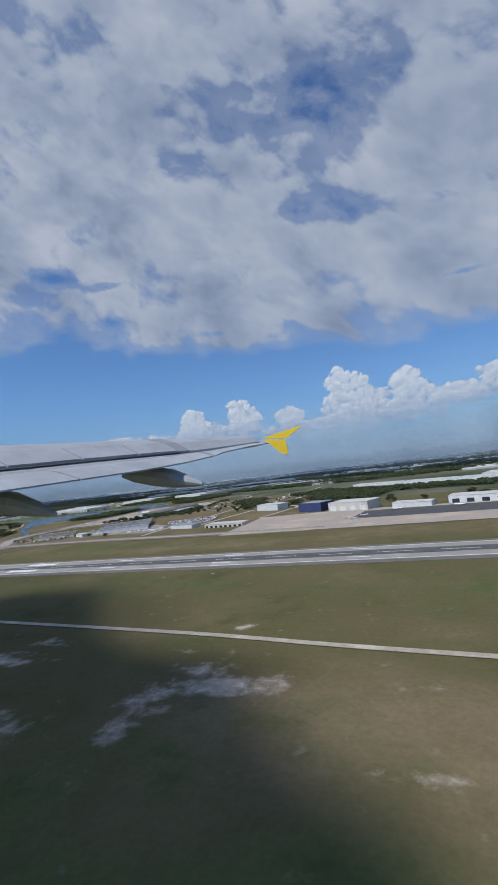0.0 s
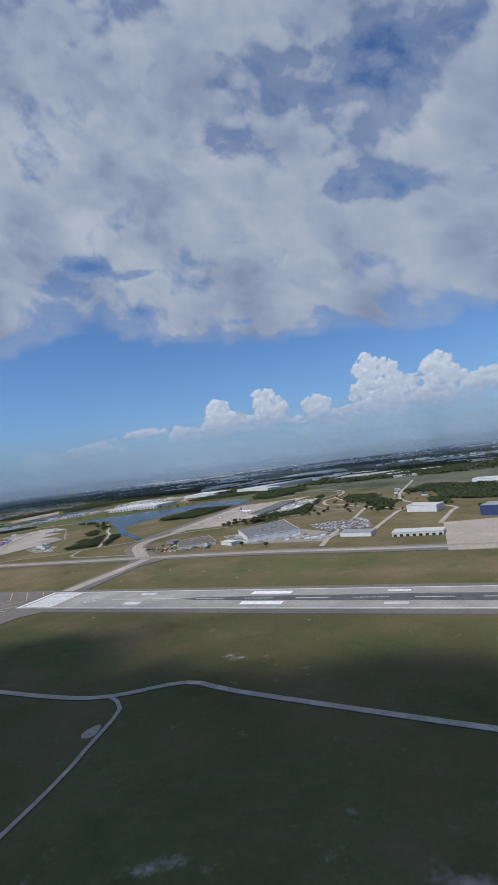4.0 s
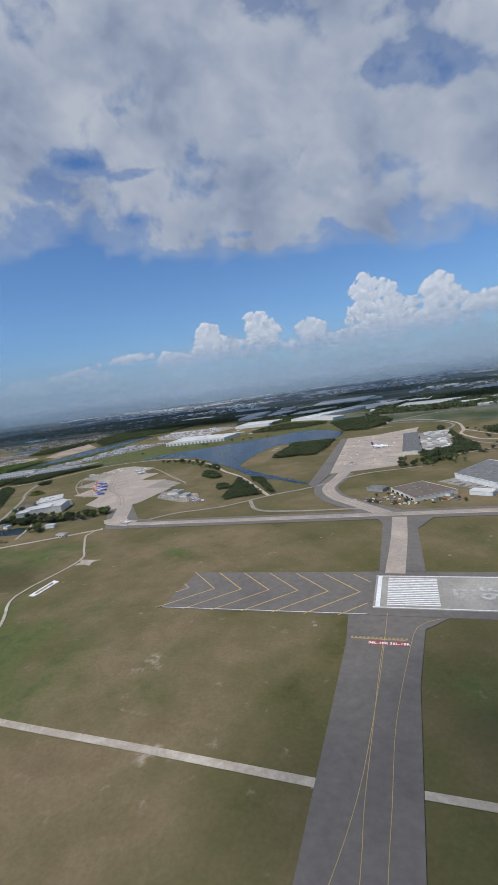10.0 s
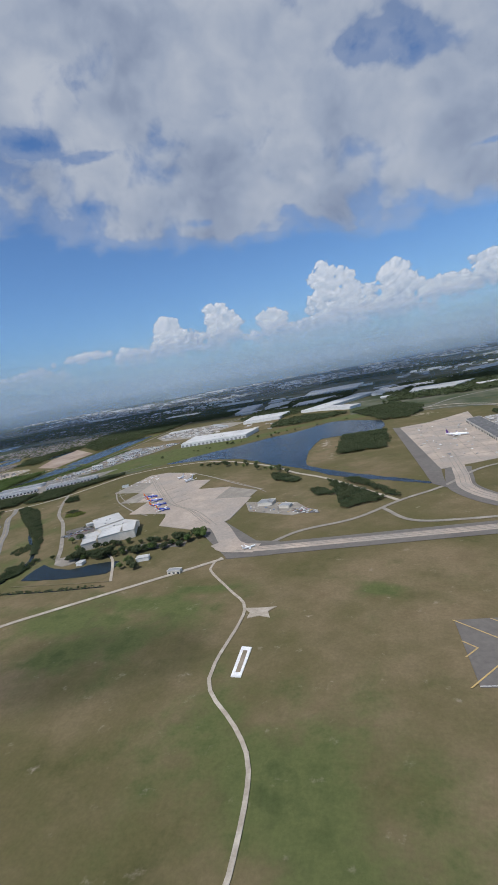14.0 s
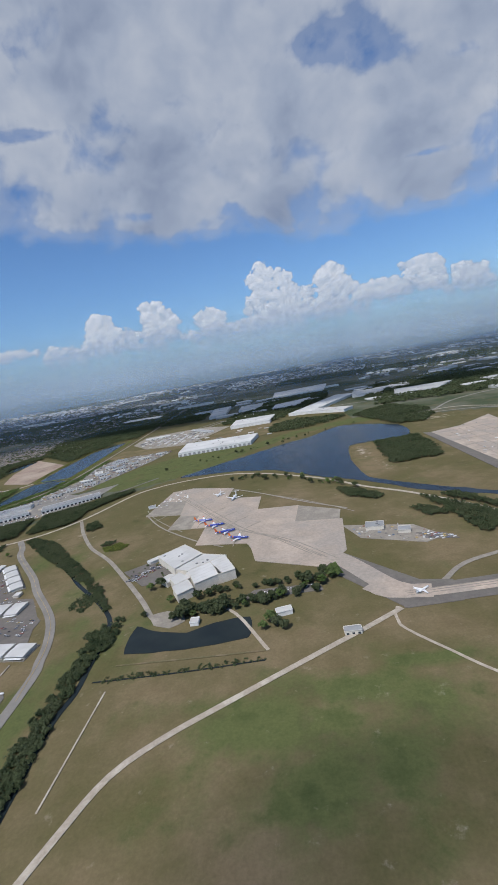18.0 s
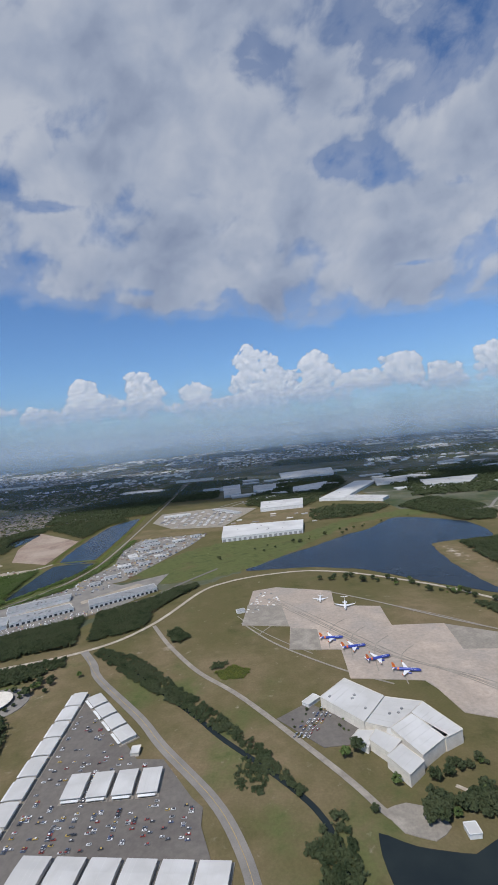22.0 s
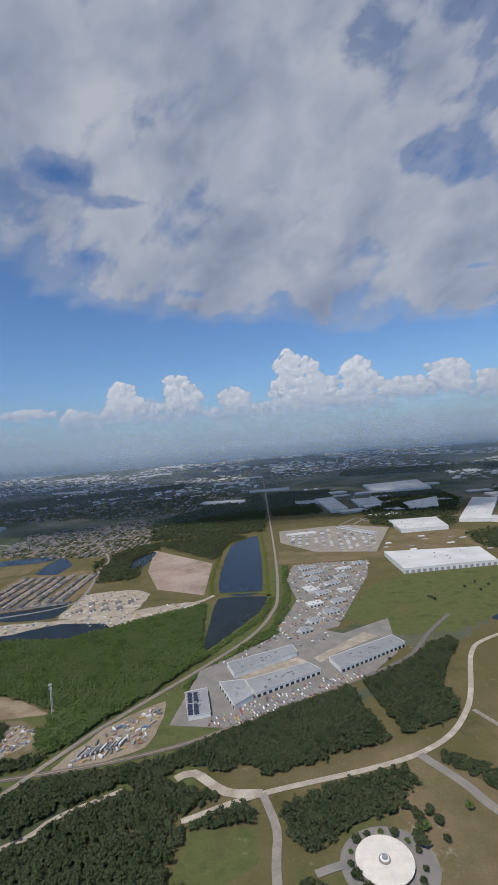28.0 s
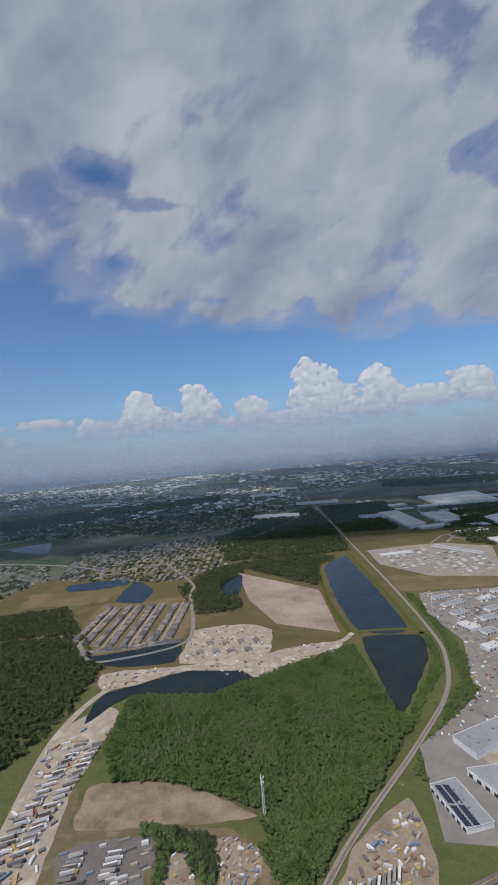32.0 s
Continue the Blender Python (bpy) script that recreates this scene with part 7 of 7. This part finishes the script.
    warp.inputs["Scale"].default_value, warp.inputs["Detail"].default_value = 1 / (size * K), 3.0
    l.new(vector.outputs["Vector"], warp.inputs["Vector"])
    shift.operation = "MULTIPLY_ADD"
    shift.inputs[1].default_value = (reach * K, reach * K, reach * K)
    l.new(warp.outputs["Color"], shift.inputs[0])
    l.new(vector.outputs["Vector"], shift.inputs[2])
    return shift


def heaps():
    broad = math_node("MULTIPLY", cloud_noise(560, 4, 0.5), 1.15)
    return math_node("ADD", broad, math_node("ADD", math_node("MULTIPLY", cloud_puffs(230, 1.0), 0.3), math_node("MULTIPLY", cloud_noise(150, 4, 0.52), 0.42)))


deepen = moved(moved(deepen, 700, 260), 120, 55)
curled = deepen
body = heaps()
# light from above is painted in: upper sides of the heaps glow brighter
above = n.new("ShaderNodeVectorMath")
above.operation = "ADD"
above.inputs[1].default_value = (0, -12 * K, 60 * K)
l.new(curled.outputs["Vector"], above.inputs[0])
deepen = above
painted_relief = math_node("SUBTRACT", body, heaps())
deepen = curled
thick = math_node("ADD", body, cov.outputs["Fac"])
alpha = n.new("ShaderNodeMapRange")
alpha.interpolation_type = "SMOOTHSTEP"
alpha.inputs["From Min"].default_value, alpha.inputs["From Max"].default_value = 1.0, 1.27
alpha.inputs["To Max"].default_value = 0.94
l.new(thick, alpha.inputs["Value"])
# glow: painted light on the heaps, uneven tone, greyer where the layer is thick
tone = math_node("ADD", math_node("MULTIPLY", painted_relief, 0.85), math_node("MULTIPLY", math_node("SUBTRACT", cloud_noise(430, 3, 0.45), 0.5), 1.3))
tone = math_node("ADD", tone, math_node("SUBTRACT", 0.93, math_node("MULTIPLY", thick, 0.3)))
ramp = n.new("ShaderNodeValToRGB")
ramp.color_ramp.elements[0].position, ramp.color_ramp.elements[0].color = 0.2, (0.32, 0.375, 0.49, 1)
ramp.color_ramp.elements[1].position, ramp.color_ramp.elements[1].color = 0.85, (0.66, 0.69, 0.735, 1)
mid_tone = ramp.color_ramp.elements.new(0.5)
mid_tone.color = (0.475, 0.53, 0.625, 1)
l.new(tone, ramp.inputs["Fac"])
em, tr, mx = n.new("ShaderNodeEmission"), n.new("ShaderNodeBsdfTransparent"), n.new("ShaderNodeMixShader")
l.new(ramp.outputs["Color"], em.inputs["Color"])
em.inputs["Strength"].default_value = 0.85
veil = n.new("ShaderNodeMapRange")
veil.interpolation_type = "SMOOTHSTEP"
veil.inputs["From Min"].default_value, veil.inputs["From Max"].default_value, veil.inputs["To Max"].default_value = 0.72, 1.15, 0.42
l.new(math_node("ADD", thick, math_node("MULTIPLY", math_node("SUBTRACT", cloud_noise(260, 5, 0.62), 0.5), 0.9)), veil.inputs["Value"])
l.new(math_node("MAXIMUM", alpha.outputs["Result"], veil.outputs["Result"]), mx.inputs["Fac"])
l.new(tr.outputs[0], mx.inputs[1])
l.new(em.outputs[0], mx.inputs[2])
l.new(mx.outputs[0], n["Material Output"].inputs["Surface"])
MATS["cloud_layer"] = cm

NX, NY = 230, 190
gx, gy = np.meshgrid(np.linspace(-9500, 9500, NX), np.linspace(-6000, 10700, NY))
cover = np.full(gx.shape, 0.33)
# the layer's far rim
rim = np.interp(gx, (-9000, -4670, -3600, -3110, -2130, -1500, 0, 1000, 2200, 3500, 9000), (4200, 5300, 6500, 7100, 8000, 8300, 9700, 9700, 9600, 8900, 7500))
cover -= 0.9 * np.clip((gy - rim + 900) / 2600, 0, 1)
cover -= 0.12 * np.clip((gy - rim + 2600) / 1500, 0, 1)
cover -= 1.3 * np.clip((900 - gy) / 600, 0, 1)
# thicker unseen clouds behind the view, placed to shade parts of the airfield
for hx, hy, rx, ry, rise_by in ((-604, -1650, 440, 280, 1.24), (-364, -1801, 240, 120, 1.2), (-250, -1880, 140, 100, 1.2), (-164, -1836, 118, 82, 1.28), (-1500, -1450, 190, 120, 1.08)):
    cover += rise_by * np.exp(-(((gx - hx) / rx) ** 2 + ((gy - hy) / ry) ** 2) ** 2)
# blue gaps, and heavier heaps between them: middle, half widths, depth
for hx, hy, rx, ry, dep in ((500, 2250, 750, 520, 0.2), (580, 3050, 420, 420, 0.19), (-150, 3050, 380, 330, 0.13), (180, 3620, 420, 200, 0.2), (650, 3900, 420, 170, 0.17), (-600, 2550, 230, 260, 0.16), (1450, 4150, 300, 160, 0.16), (-2700, 3470, 200, 230, 0.36), (-2330, 3980, 200, 110, 0.26), (1690, 6280, 300, 190, 0.24), (-3000, 5000, 200, 150, 0.1), (-2100, 6500, 180, 260, 0.16), (-900, 6900, 160, 300, 0.14)):
    cover -= 1.55 * dep * np.exp(-(((gx - hx) / rx) ** 2 + ((gy - hy) / ry) ** 2))
for hx, hy, rx, ry, rise_by in ((1350, 3150, 300, 420, 0.2), (-900, 3450, 450, 420, 0.1), (-2000, 2400, 600, 420, 0.1), (400, 4500, 900, 330, 0.08), (-1900, 3400, 420, 420, 0.08)):
    cover += 1.6 * rise_by * np.exp(-(((gx - hx) / rx) ** 2 + ((gy - hy) / ry) ** 2))
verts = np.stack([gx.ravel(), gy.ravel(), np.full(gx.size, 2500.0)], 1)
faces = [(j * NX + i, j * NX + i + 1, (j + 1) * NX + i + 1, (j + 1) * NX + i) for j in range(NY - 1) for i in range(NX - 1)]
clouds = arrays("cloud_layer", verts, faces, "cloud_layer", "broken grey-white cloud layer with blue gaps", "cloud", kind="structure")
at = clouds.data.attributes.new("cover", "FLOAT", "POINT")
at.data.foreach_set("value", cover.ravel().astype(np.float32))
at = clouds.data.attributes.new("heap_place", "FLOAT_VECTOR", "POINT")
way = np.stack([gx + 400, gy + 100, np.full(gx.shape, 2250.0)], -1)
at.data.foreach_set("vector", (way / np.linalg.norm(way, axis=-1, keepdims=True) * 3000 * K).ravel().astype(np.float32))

# far bank of heaped clouds low over the horizon
hm = bpy.data.materials.new("cloud_bank")
hm.use_nodes = True
n, l = hm.node_tree.nodes, hm.node_tree.links
n.remove(n["Principled BSDF"])
gp = n.new("ShaderNodeNewGeometry")
deepen = n.new("ShaderNodeVectorMath")
deepen.operation = "MULTIPLY"
deepen.inputs[1].default_value = (1.0, 1.0, 1.0)
l.new(gp.outputs["Position"], deepen.inputs[0])
cov = n.new("ShaderNodeAttribute")
cov.attribute_name = "cover"
lit = n.new("ShaderNodeAttribute")
lit.attribute_name = "light"
puff = math_node("MULTIPLY", math_node("SUBTRACT", cloud_noise(110, 5, 0.55, 0.1), 0.5), 3.4)
alpha = n.new("ShaderNodeMapRange")
alpha.interpolation_type = "SMOOTHSTEP"
alpha.inputs["From Min"].default_value, alpha.inputs["From Max"].default_value = 0.1, 0.45
l.new(math_node("ADD", puff, cov.outputs["Fac"]), alpha.inputs["Value"])
sep = n.new("ShaderNodeSeparateXYZ")
l.new(gp.outputs["Position"], sep.inputs[0])


def rise(z0, z1, a, b):
    m = n.new("ShaderNodeMapRange")
    m.interpolation_type = "SMOOTHSTEP"
    for key, v in (("From Min", z0 * K), ("From Max", z1 * K), ("To Min", a), ("To Max", b)):
        m.inputs[key].default_value = v
    l.new(sep.outputs["Z"], m.inputs["Value"])
    return m.outputs["Result"]


# painted light of the puffs, dimmed towards the bank's base
tone = math_node("ADD", math_node("MULTIPLY", math_node("MULTIPLY", math_node("SUBTRACT", cloud_noise(110, 6, 0.52), 0.5), 1.1), rise(500, 1100, 0.05, 1.0)), math_node("MULTIPLY", lit.outputs["Fac"], rise(750, 1350, 0.6, 1.12)))
ramp = n.new("ShaderNodeValToRGB")
ramp.color_ramp.elements[0].position, ramp.color_ramp.elements[0].color = 0.12, (0.35, 0.455, 0.605, 1)
ramp.color_ramp.elements[1].position, ramp.color_ramp.elements[1].color = 0.95, (0.84, 0.86, 0.885, 1)
l.new(tone, ramp.inputs["Fac"])
em, tr, mx = n.new("ShaderNodeEmission"), n.new("ShaderNodeBsdfTransparent"), n.new("ShaderNodeMixShader")
# glowing blue-grey haze over far land, painted into the bank's foot
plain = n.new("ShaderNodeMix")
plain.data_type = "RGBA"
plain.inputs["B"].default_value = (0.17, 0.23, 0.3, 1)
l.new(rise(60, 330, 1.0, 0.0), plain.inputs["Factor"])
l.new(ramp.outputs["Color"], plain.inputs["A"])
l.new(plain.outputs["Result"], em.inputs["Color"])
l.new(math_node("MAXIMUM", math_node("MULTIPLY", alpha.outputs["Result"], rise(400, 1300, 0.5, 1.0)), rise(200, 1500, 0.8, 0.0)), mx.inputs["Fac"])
l.new(tr.outputs[0], mx.inputs[1])
l.new(em.outputs[0], mx.inputs[2])
l.new(mx.outputs[0], n["Material Output"].inputs["Surface"])
MATS["cloud_bank"] = hm
NX, NZ = 620, 80


def arc_sheet(radius, gx, gz):
    """An upright sheet on a wide arc round the path; places are told as on a flat sheet far to the west."""
    ang, far = np.arctan2(gx + 400, 10450), np.hypot(gx + 400, 10450)
    return np.stack([-400 + radius * np.sin(ang), -100 + radius * np.cos(ang), 250 + (gz - 250) * radius / far], -1).reshape(-1, 3)


gx, gz = np.meshgrid(np.linspace(-24000, 22000, NX), np.linspace(-100, 2900, NZ))
cover, light = np.full(gx.shape, -0.8), np.full(gx.shape, 0.3)
r = np.random.default_rng(12)
# heaped clouds: middle, top, base, half width
for px, top, low, wide in ((-620, 2380, 850, 430), (-150, 2210, 750, 250), (30, 1830, 820, 220), (-1950, 1620, 970, 340), (-1170, 1250, 740, 710), (930, 2120, 1370, 360), (760, 1550, 880, 750), (-3100, 1980, 960, 430), (-4470, 1930, 1150, 410), (-4170, 1520, 1010, 800), (-5450, 1350, 990, 510), (-8290, 1320, 940, 580), (-7680, 1070, 760, 400), (-9200, 1230, 950, 500), (2940, 1900, 1250, 480), (2100, 1580, 1170, 450), (3870, 1620, 1070, 380), (5110, 1990, 1140, 570), (-6800, 1480, 1300, 760), (1590, 1520, 1230, 150), (7600, 1650, 950, 520), (9000, 1500, 900, 600), (-8600, 1300, 800, 620), (-10600, 1250, 800, 700), (11000, 1500, 900, 700)):
    for k in range(64):
        t = r.random() ** 0.8
        rad = min(150.0, 0.5 * wide + 30, 0.42 * (top - low) + 25) * (1 - 0.35 * t) * r.uniform(0.6, 1.3)
        cx, cz = px + r.normal(0, 0.5) * wide * (1.35 - 0.85 * t), low + max(0.0, top - low - rad * 0.8) * t
        d2 = ((gx - cx) / rad) ** 2 + ((gz - cz) / (rad * 0.85)) ** 2
        c = 1.0 - 0.55 * d2
        nearer = c > cover + 0.15 * r.random()
        # each puff's top and one side painted lighter in place of sunlight
        up = np.clip(0.62 + 0.3 * (gz - cz) / rad - 0.12 * (gx - cx) / rad, 0, 1)
        light = np.where(nearer, np.where(c > 0, up * 0.75 + light * 0.25, light), light)
        cover = np.maximum(cover, c)
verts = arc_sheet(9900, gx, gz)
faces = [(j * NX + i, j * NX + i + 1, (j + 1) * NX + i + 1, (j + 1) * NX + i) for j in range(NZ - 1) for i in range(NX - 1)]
bank = arrays("backdrop_cloud_bank", verts, faces, "cloud_bank", "far bank of white heaped clouds with painted light and hazy foot", "cloud", kind="structure")
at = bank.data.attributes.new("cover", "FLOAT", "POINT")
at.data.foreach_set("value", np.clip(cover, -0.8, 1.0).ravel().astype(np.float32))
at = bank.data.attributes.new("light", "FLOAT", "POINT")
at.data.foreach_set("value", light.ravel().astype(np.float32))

# upright see-through sheets, added to imitate thin haze over the plain
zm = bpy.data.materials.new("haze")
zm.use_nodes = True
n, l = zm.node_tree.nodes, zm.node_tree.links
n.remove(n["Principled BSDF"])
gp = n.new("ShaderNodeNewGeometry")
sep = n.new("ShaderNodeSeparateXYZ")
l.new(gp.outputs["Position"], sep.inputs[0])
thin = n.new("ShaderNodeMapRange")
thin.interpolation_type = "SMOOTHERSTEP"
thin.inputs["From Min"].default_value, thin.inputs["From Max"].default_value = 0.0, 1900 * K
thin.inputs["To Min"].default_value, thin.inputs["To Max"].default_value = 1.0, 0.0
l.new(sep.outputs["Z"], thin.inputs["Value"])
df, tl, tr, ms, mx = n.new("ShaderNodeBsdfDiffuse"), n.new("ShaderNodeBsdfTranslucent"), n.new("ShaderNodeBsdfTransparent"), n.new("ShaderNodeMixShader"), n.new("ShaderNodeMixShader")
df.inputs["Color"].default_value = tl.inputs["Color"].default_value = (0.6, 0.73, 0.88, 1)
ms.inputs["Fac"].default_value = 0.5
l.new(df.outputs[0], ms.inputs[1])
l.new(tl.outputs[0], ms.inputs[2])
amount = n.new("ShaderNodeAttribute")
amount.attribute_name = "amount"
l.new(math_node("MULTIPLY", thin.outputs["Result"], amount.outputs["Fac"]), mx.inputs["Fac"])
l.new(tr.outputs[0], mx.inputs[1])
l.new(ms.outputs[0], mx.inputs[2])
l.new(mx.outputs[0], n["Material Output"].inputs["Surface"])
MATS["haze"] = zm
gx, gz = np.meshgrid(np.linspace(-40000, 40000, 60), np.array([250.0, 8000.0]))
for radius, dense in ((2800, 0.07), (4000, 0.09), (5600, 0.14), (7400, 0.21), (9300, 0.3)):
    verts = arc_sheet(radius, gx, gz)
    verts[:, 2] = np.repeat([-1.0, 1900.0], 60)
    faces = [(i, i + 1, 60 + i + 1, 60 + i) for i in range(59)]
    ob = arrays("backdrop_haze", verts, faces, "haze", "upright see-through blue sheet added to imitate haze over the distant plain", "haze", kind="structure")
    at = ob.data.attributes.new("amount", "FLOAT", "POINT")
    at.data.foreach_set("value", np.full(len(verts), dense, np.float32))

# ---- the wing of the aircraft the view is taken from ----
# distance from the window, trailing edge, chord, heights of trailing edge, hinge and crest
STATIONS = [(3.2, 6.86, 6.65, 0.063, 0.516, 1.304), (5.6, 6.39, 5.6, 0.187, 0.618, 1.292), (7.2, 6.08, 4.9, 0.27, 0.685, 1.284), (8.8, 5.77, 4.2, 0.355, 0.751, 1.288), (10.2, 5.49, 3.59, 0.462, 0.798, 1.298), (11.6, 5.22, 2.98, 0.614, 0.845, 1.308), (12.0, 5.14, 2.81, 0.70, 0.859, 1.311), (13.5, 4.84, 2.15, 0.86, 0.957, 1.32), (15.0, 4.55, 1.5, 0.982, 1.068, 1.337)]
wing = empty("aircraft_wing", (847.9, -519.05, 95.75))


def loft(rows):
    bm = bmesh.new()
    vs = [[bm.verts.new(p) for p in row] for row in rows]
    m = len(vs[0])
    for a, b in zip(vs, vs[1:]):
        for i in range(m):
            j = (i + 1) % m
            bm.faces.new((a[i], b[i], b[j], a[j]))
    bm.faces.new(vs[0])
    bm.faces.new(vs[-1][::-1])
    bmesh.ops.recalc_face_normals(bm, faces=bm.faces)
    return bm


def mid(u):
    for a, b in zip(STATIONS, STATIONS[1:]):
        if u <= b[0]:
            t = (u - a[0]) / (b[0] - a[0])
            return [p + (q - p) * t for p, q in zip(a, b)]
    return list(STATIONS[-1])


def skin(u):
    L, f, c, zt, zh, zc = mid(u)
    return [(-f - 0.3 * c, L, zh), (-f - 0.45 * c, L, zh + (zc - zh) * 0.62), (-f - 0.62 * c, L, zc), (-f - 0.85 * c, L, zc + 0.02), (-f - c, L, zc - 0.1), (-f - 0.97 * c, L, zc - 0.22), (-f - 0.6 * c, L, zc - 0.12 * c - 0.1), (-f - 0.3 * c, L, zh - 0.08)]


part("main_skin", loft([skin(s[0]) for s in STATIONS]), "wing_grey", wing)


def flap(u):
    L, f, c, zt, zh, zc = mid(u)
    return [(-f, L, zt), (-f - 0.12 * c, L, zt + (zh - zt) * 0.45 + 0.02), (-f - 0.285 * c, L, zh - 0.07), (-f - 0.29 * c, L, zh - 0.16), (-f - 0.12 * c, L, zt + (zh - zt) * 0.4 - 0.06), (-f, L, zt - 0.03)]


part("flap", loft([flap(u) for u in (3.2, 5.6, 7.15)]), "wing_grey", wing)
part("flap", loft([flap(u) for u in (7.2, 8.8, 10.2, 11.5)]), "wing_grey", wing)
part("aileron", loft([flap(u) for u in (11.65, 12.0, 13.5, 14.7)]), "wing_grey", wing)


def band(u, a, b, lift, base=0.0):
    L, f, c, zt, zh, zc = mid(u)
    za, zb = zt + (zh - 0.07 - zt) * a / 0.285 + base, zt + (zh - 0.07 - zt) * b / 0.285 + base
    return [(-f - a * c, L, za + lift), (-f - b * c, L, zb + lift), (-f - b * c, L, zb + lift - 0.03), (-f - a * c, L, za + lift - 0.03)]


part("flap_band", loft([band(u, 0.17, 0.215, 0.035) for u in (3.2, 5.6, 7.2, 8.8, 10.2, 11.4)]), "wing_band", wing)
# raised dark strip stands for the shade in the slot behind the spoilers
part("spoiler_gap", loft([band(u, 0.272, 0.296, 0.045) for u in (3.2, 5.6, 7.2, 8.8, 10.2, 11.3)]), "wing_dark", wing)


def spoiler(u):
    L, f, c, zt, zh, zc = mid(u)
    z2 = zh + (zc - zh) * 0.62
    return [(-f - 0.3 * c, L, zh + 0.035), (-f - 0.44 * c, L, zh + (z2 - zh) * 0.933 + 0.035), (-f - 0.44 * c, L, zh + (z2 - zh) * 0.933 - 0.02), (-f - 0.3 * c, L, zh - 0.02)]


for u0, u1 in ((3.3, 5.2), (5.24, 6.9), (6.94, 8.5), (8.54, 10.0), (10.04, 11.3)):
    part("spoiler_panel", loft([spoiler(u0), spoiler(u1)]), "wing_grey", wing)
part("tip_band", loft([[(x, y, z + 0.012) for x, y, z in skin(u)[:5]] + [(x, y, z) for x, y, z in skin(u)[5:]] for u in (11.35, 11.75)]), "wing_band", wing)


def fairing(L, x0, x1, z0, z1, drop):
    """A canoe under the flap: a tapering pod that droops at its tail."""
    rows = []
    for t, w, h in ((0.0, 0.05, 0.1), (0.15, 0.2, 0.36), (0.4, 0.26, 0.52), (0.65, 0.24, 0.48), (0.85, 0.16, 0.3), (1.0, 0.05, 0.1)):
        x, z = x0 + (x1 - x0) * t, z0 + (z1 - z0) * t ** 1.6
        rows.append([(x, L + w * math.cos(a), z - drop * 0.2 + h * 0.5 * math.sin(a)) for a in np.linspace(0, 2 * math.pi, 10, endpoint=False)])
    return loft(rows)


part("flap_fairing", fairing(10.2, -7.3, -5.0, 0.34, -0.1, 0.1), "wing_grey", wing)
part("flap_fairing", fairing(7.0, -9.4, -6.6, 0.22, -0.32, 0.1), "wing_grey", wing)


def plate(pts, L, lean):
    bm = bmesh.new()
    a = [bm.verts.new((x, L + (z - 1.1) * lean, z)) for x, z in pts]
    b = [bm.verts.new((x, L + 0.05 + (z - 1.1) * lean, z)) for x, z in pts]
    bm.faces.new(a)
    bm.faces.new(b[::-1])
    for i in range(len(pts)):
        j = (i + 1) % len(pts)
        bm.faces.new((a[i], a[j], b[j], b[i]))
    bmesh.ops.recalc_face_normals(bm, faces=bm.faces)
    return bm


part("upper_fence", plate([(-4.95, 1.18), (-4.1, 1.05), (-3.53, 1.39), (-3.66, 1.40)], 15.08, 0.1), "wing_yellow", wing, "bright yellow wingtip fence")
part("lower_fence", plate([(-4.92, 1.14), (-4.12, 1.02), (-4.06, 0.52), (-4.27, 0.54)], 15.08, 0.1), "wing_yellow", wing, "yellow lower wingtip fence")
tagged(wing, "light grey airliner wing with flap fairings and yellow wingtip", "wing")
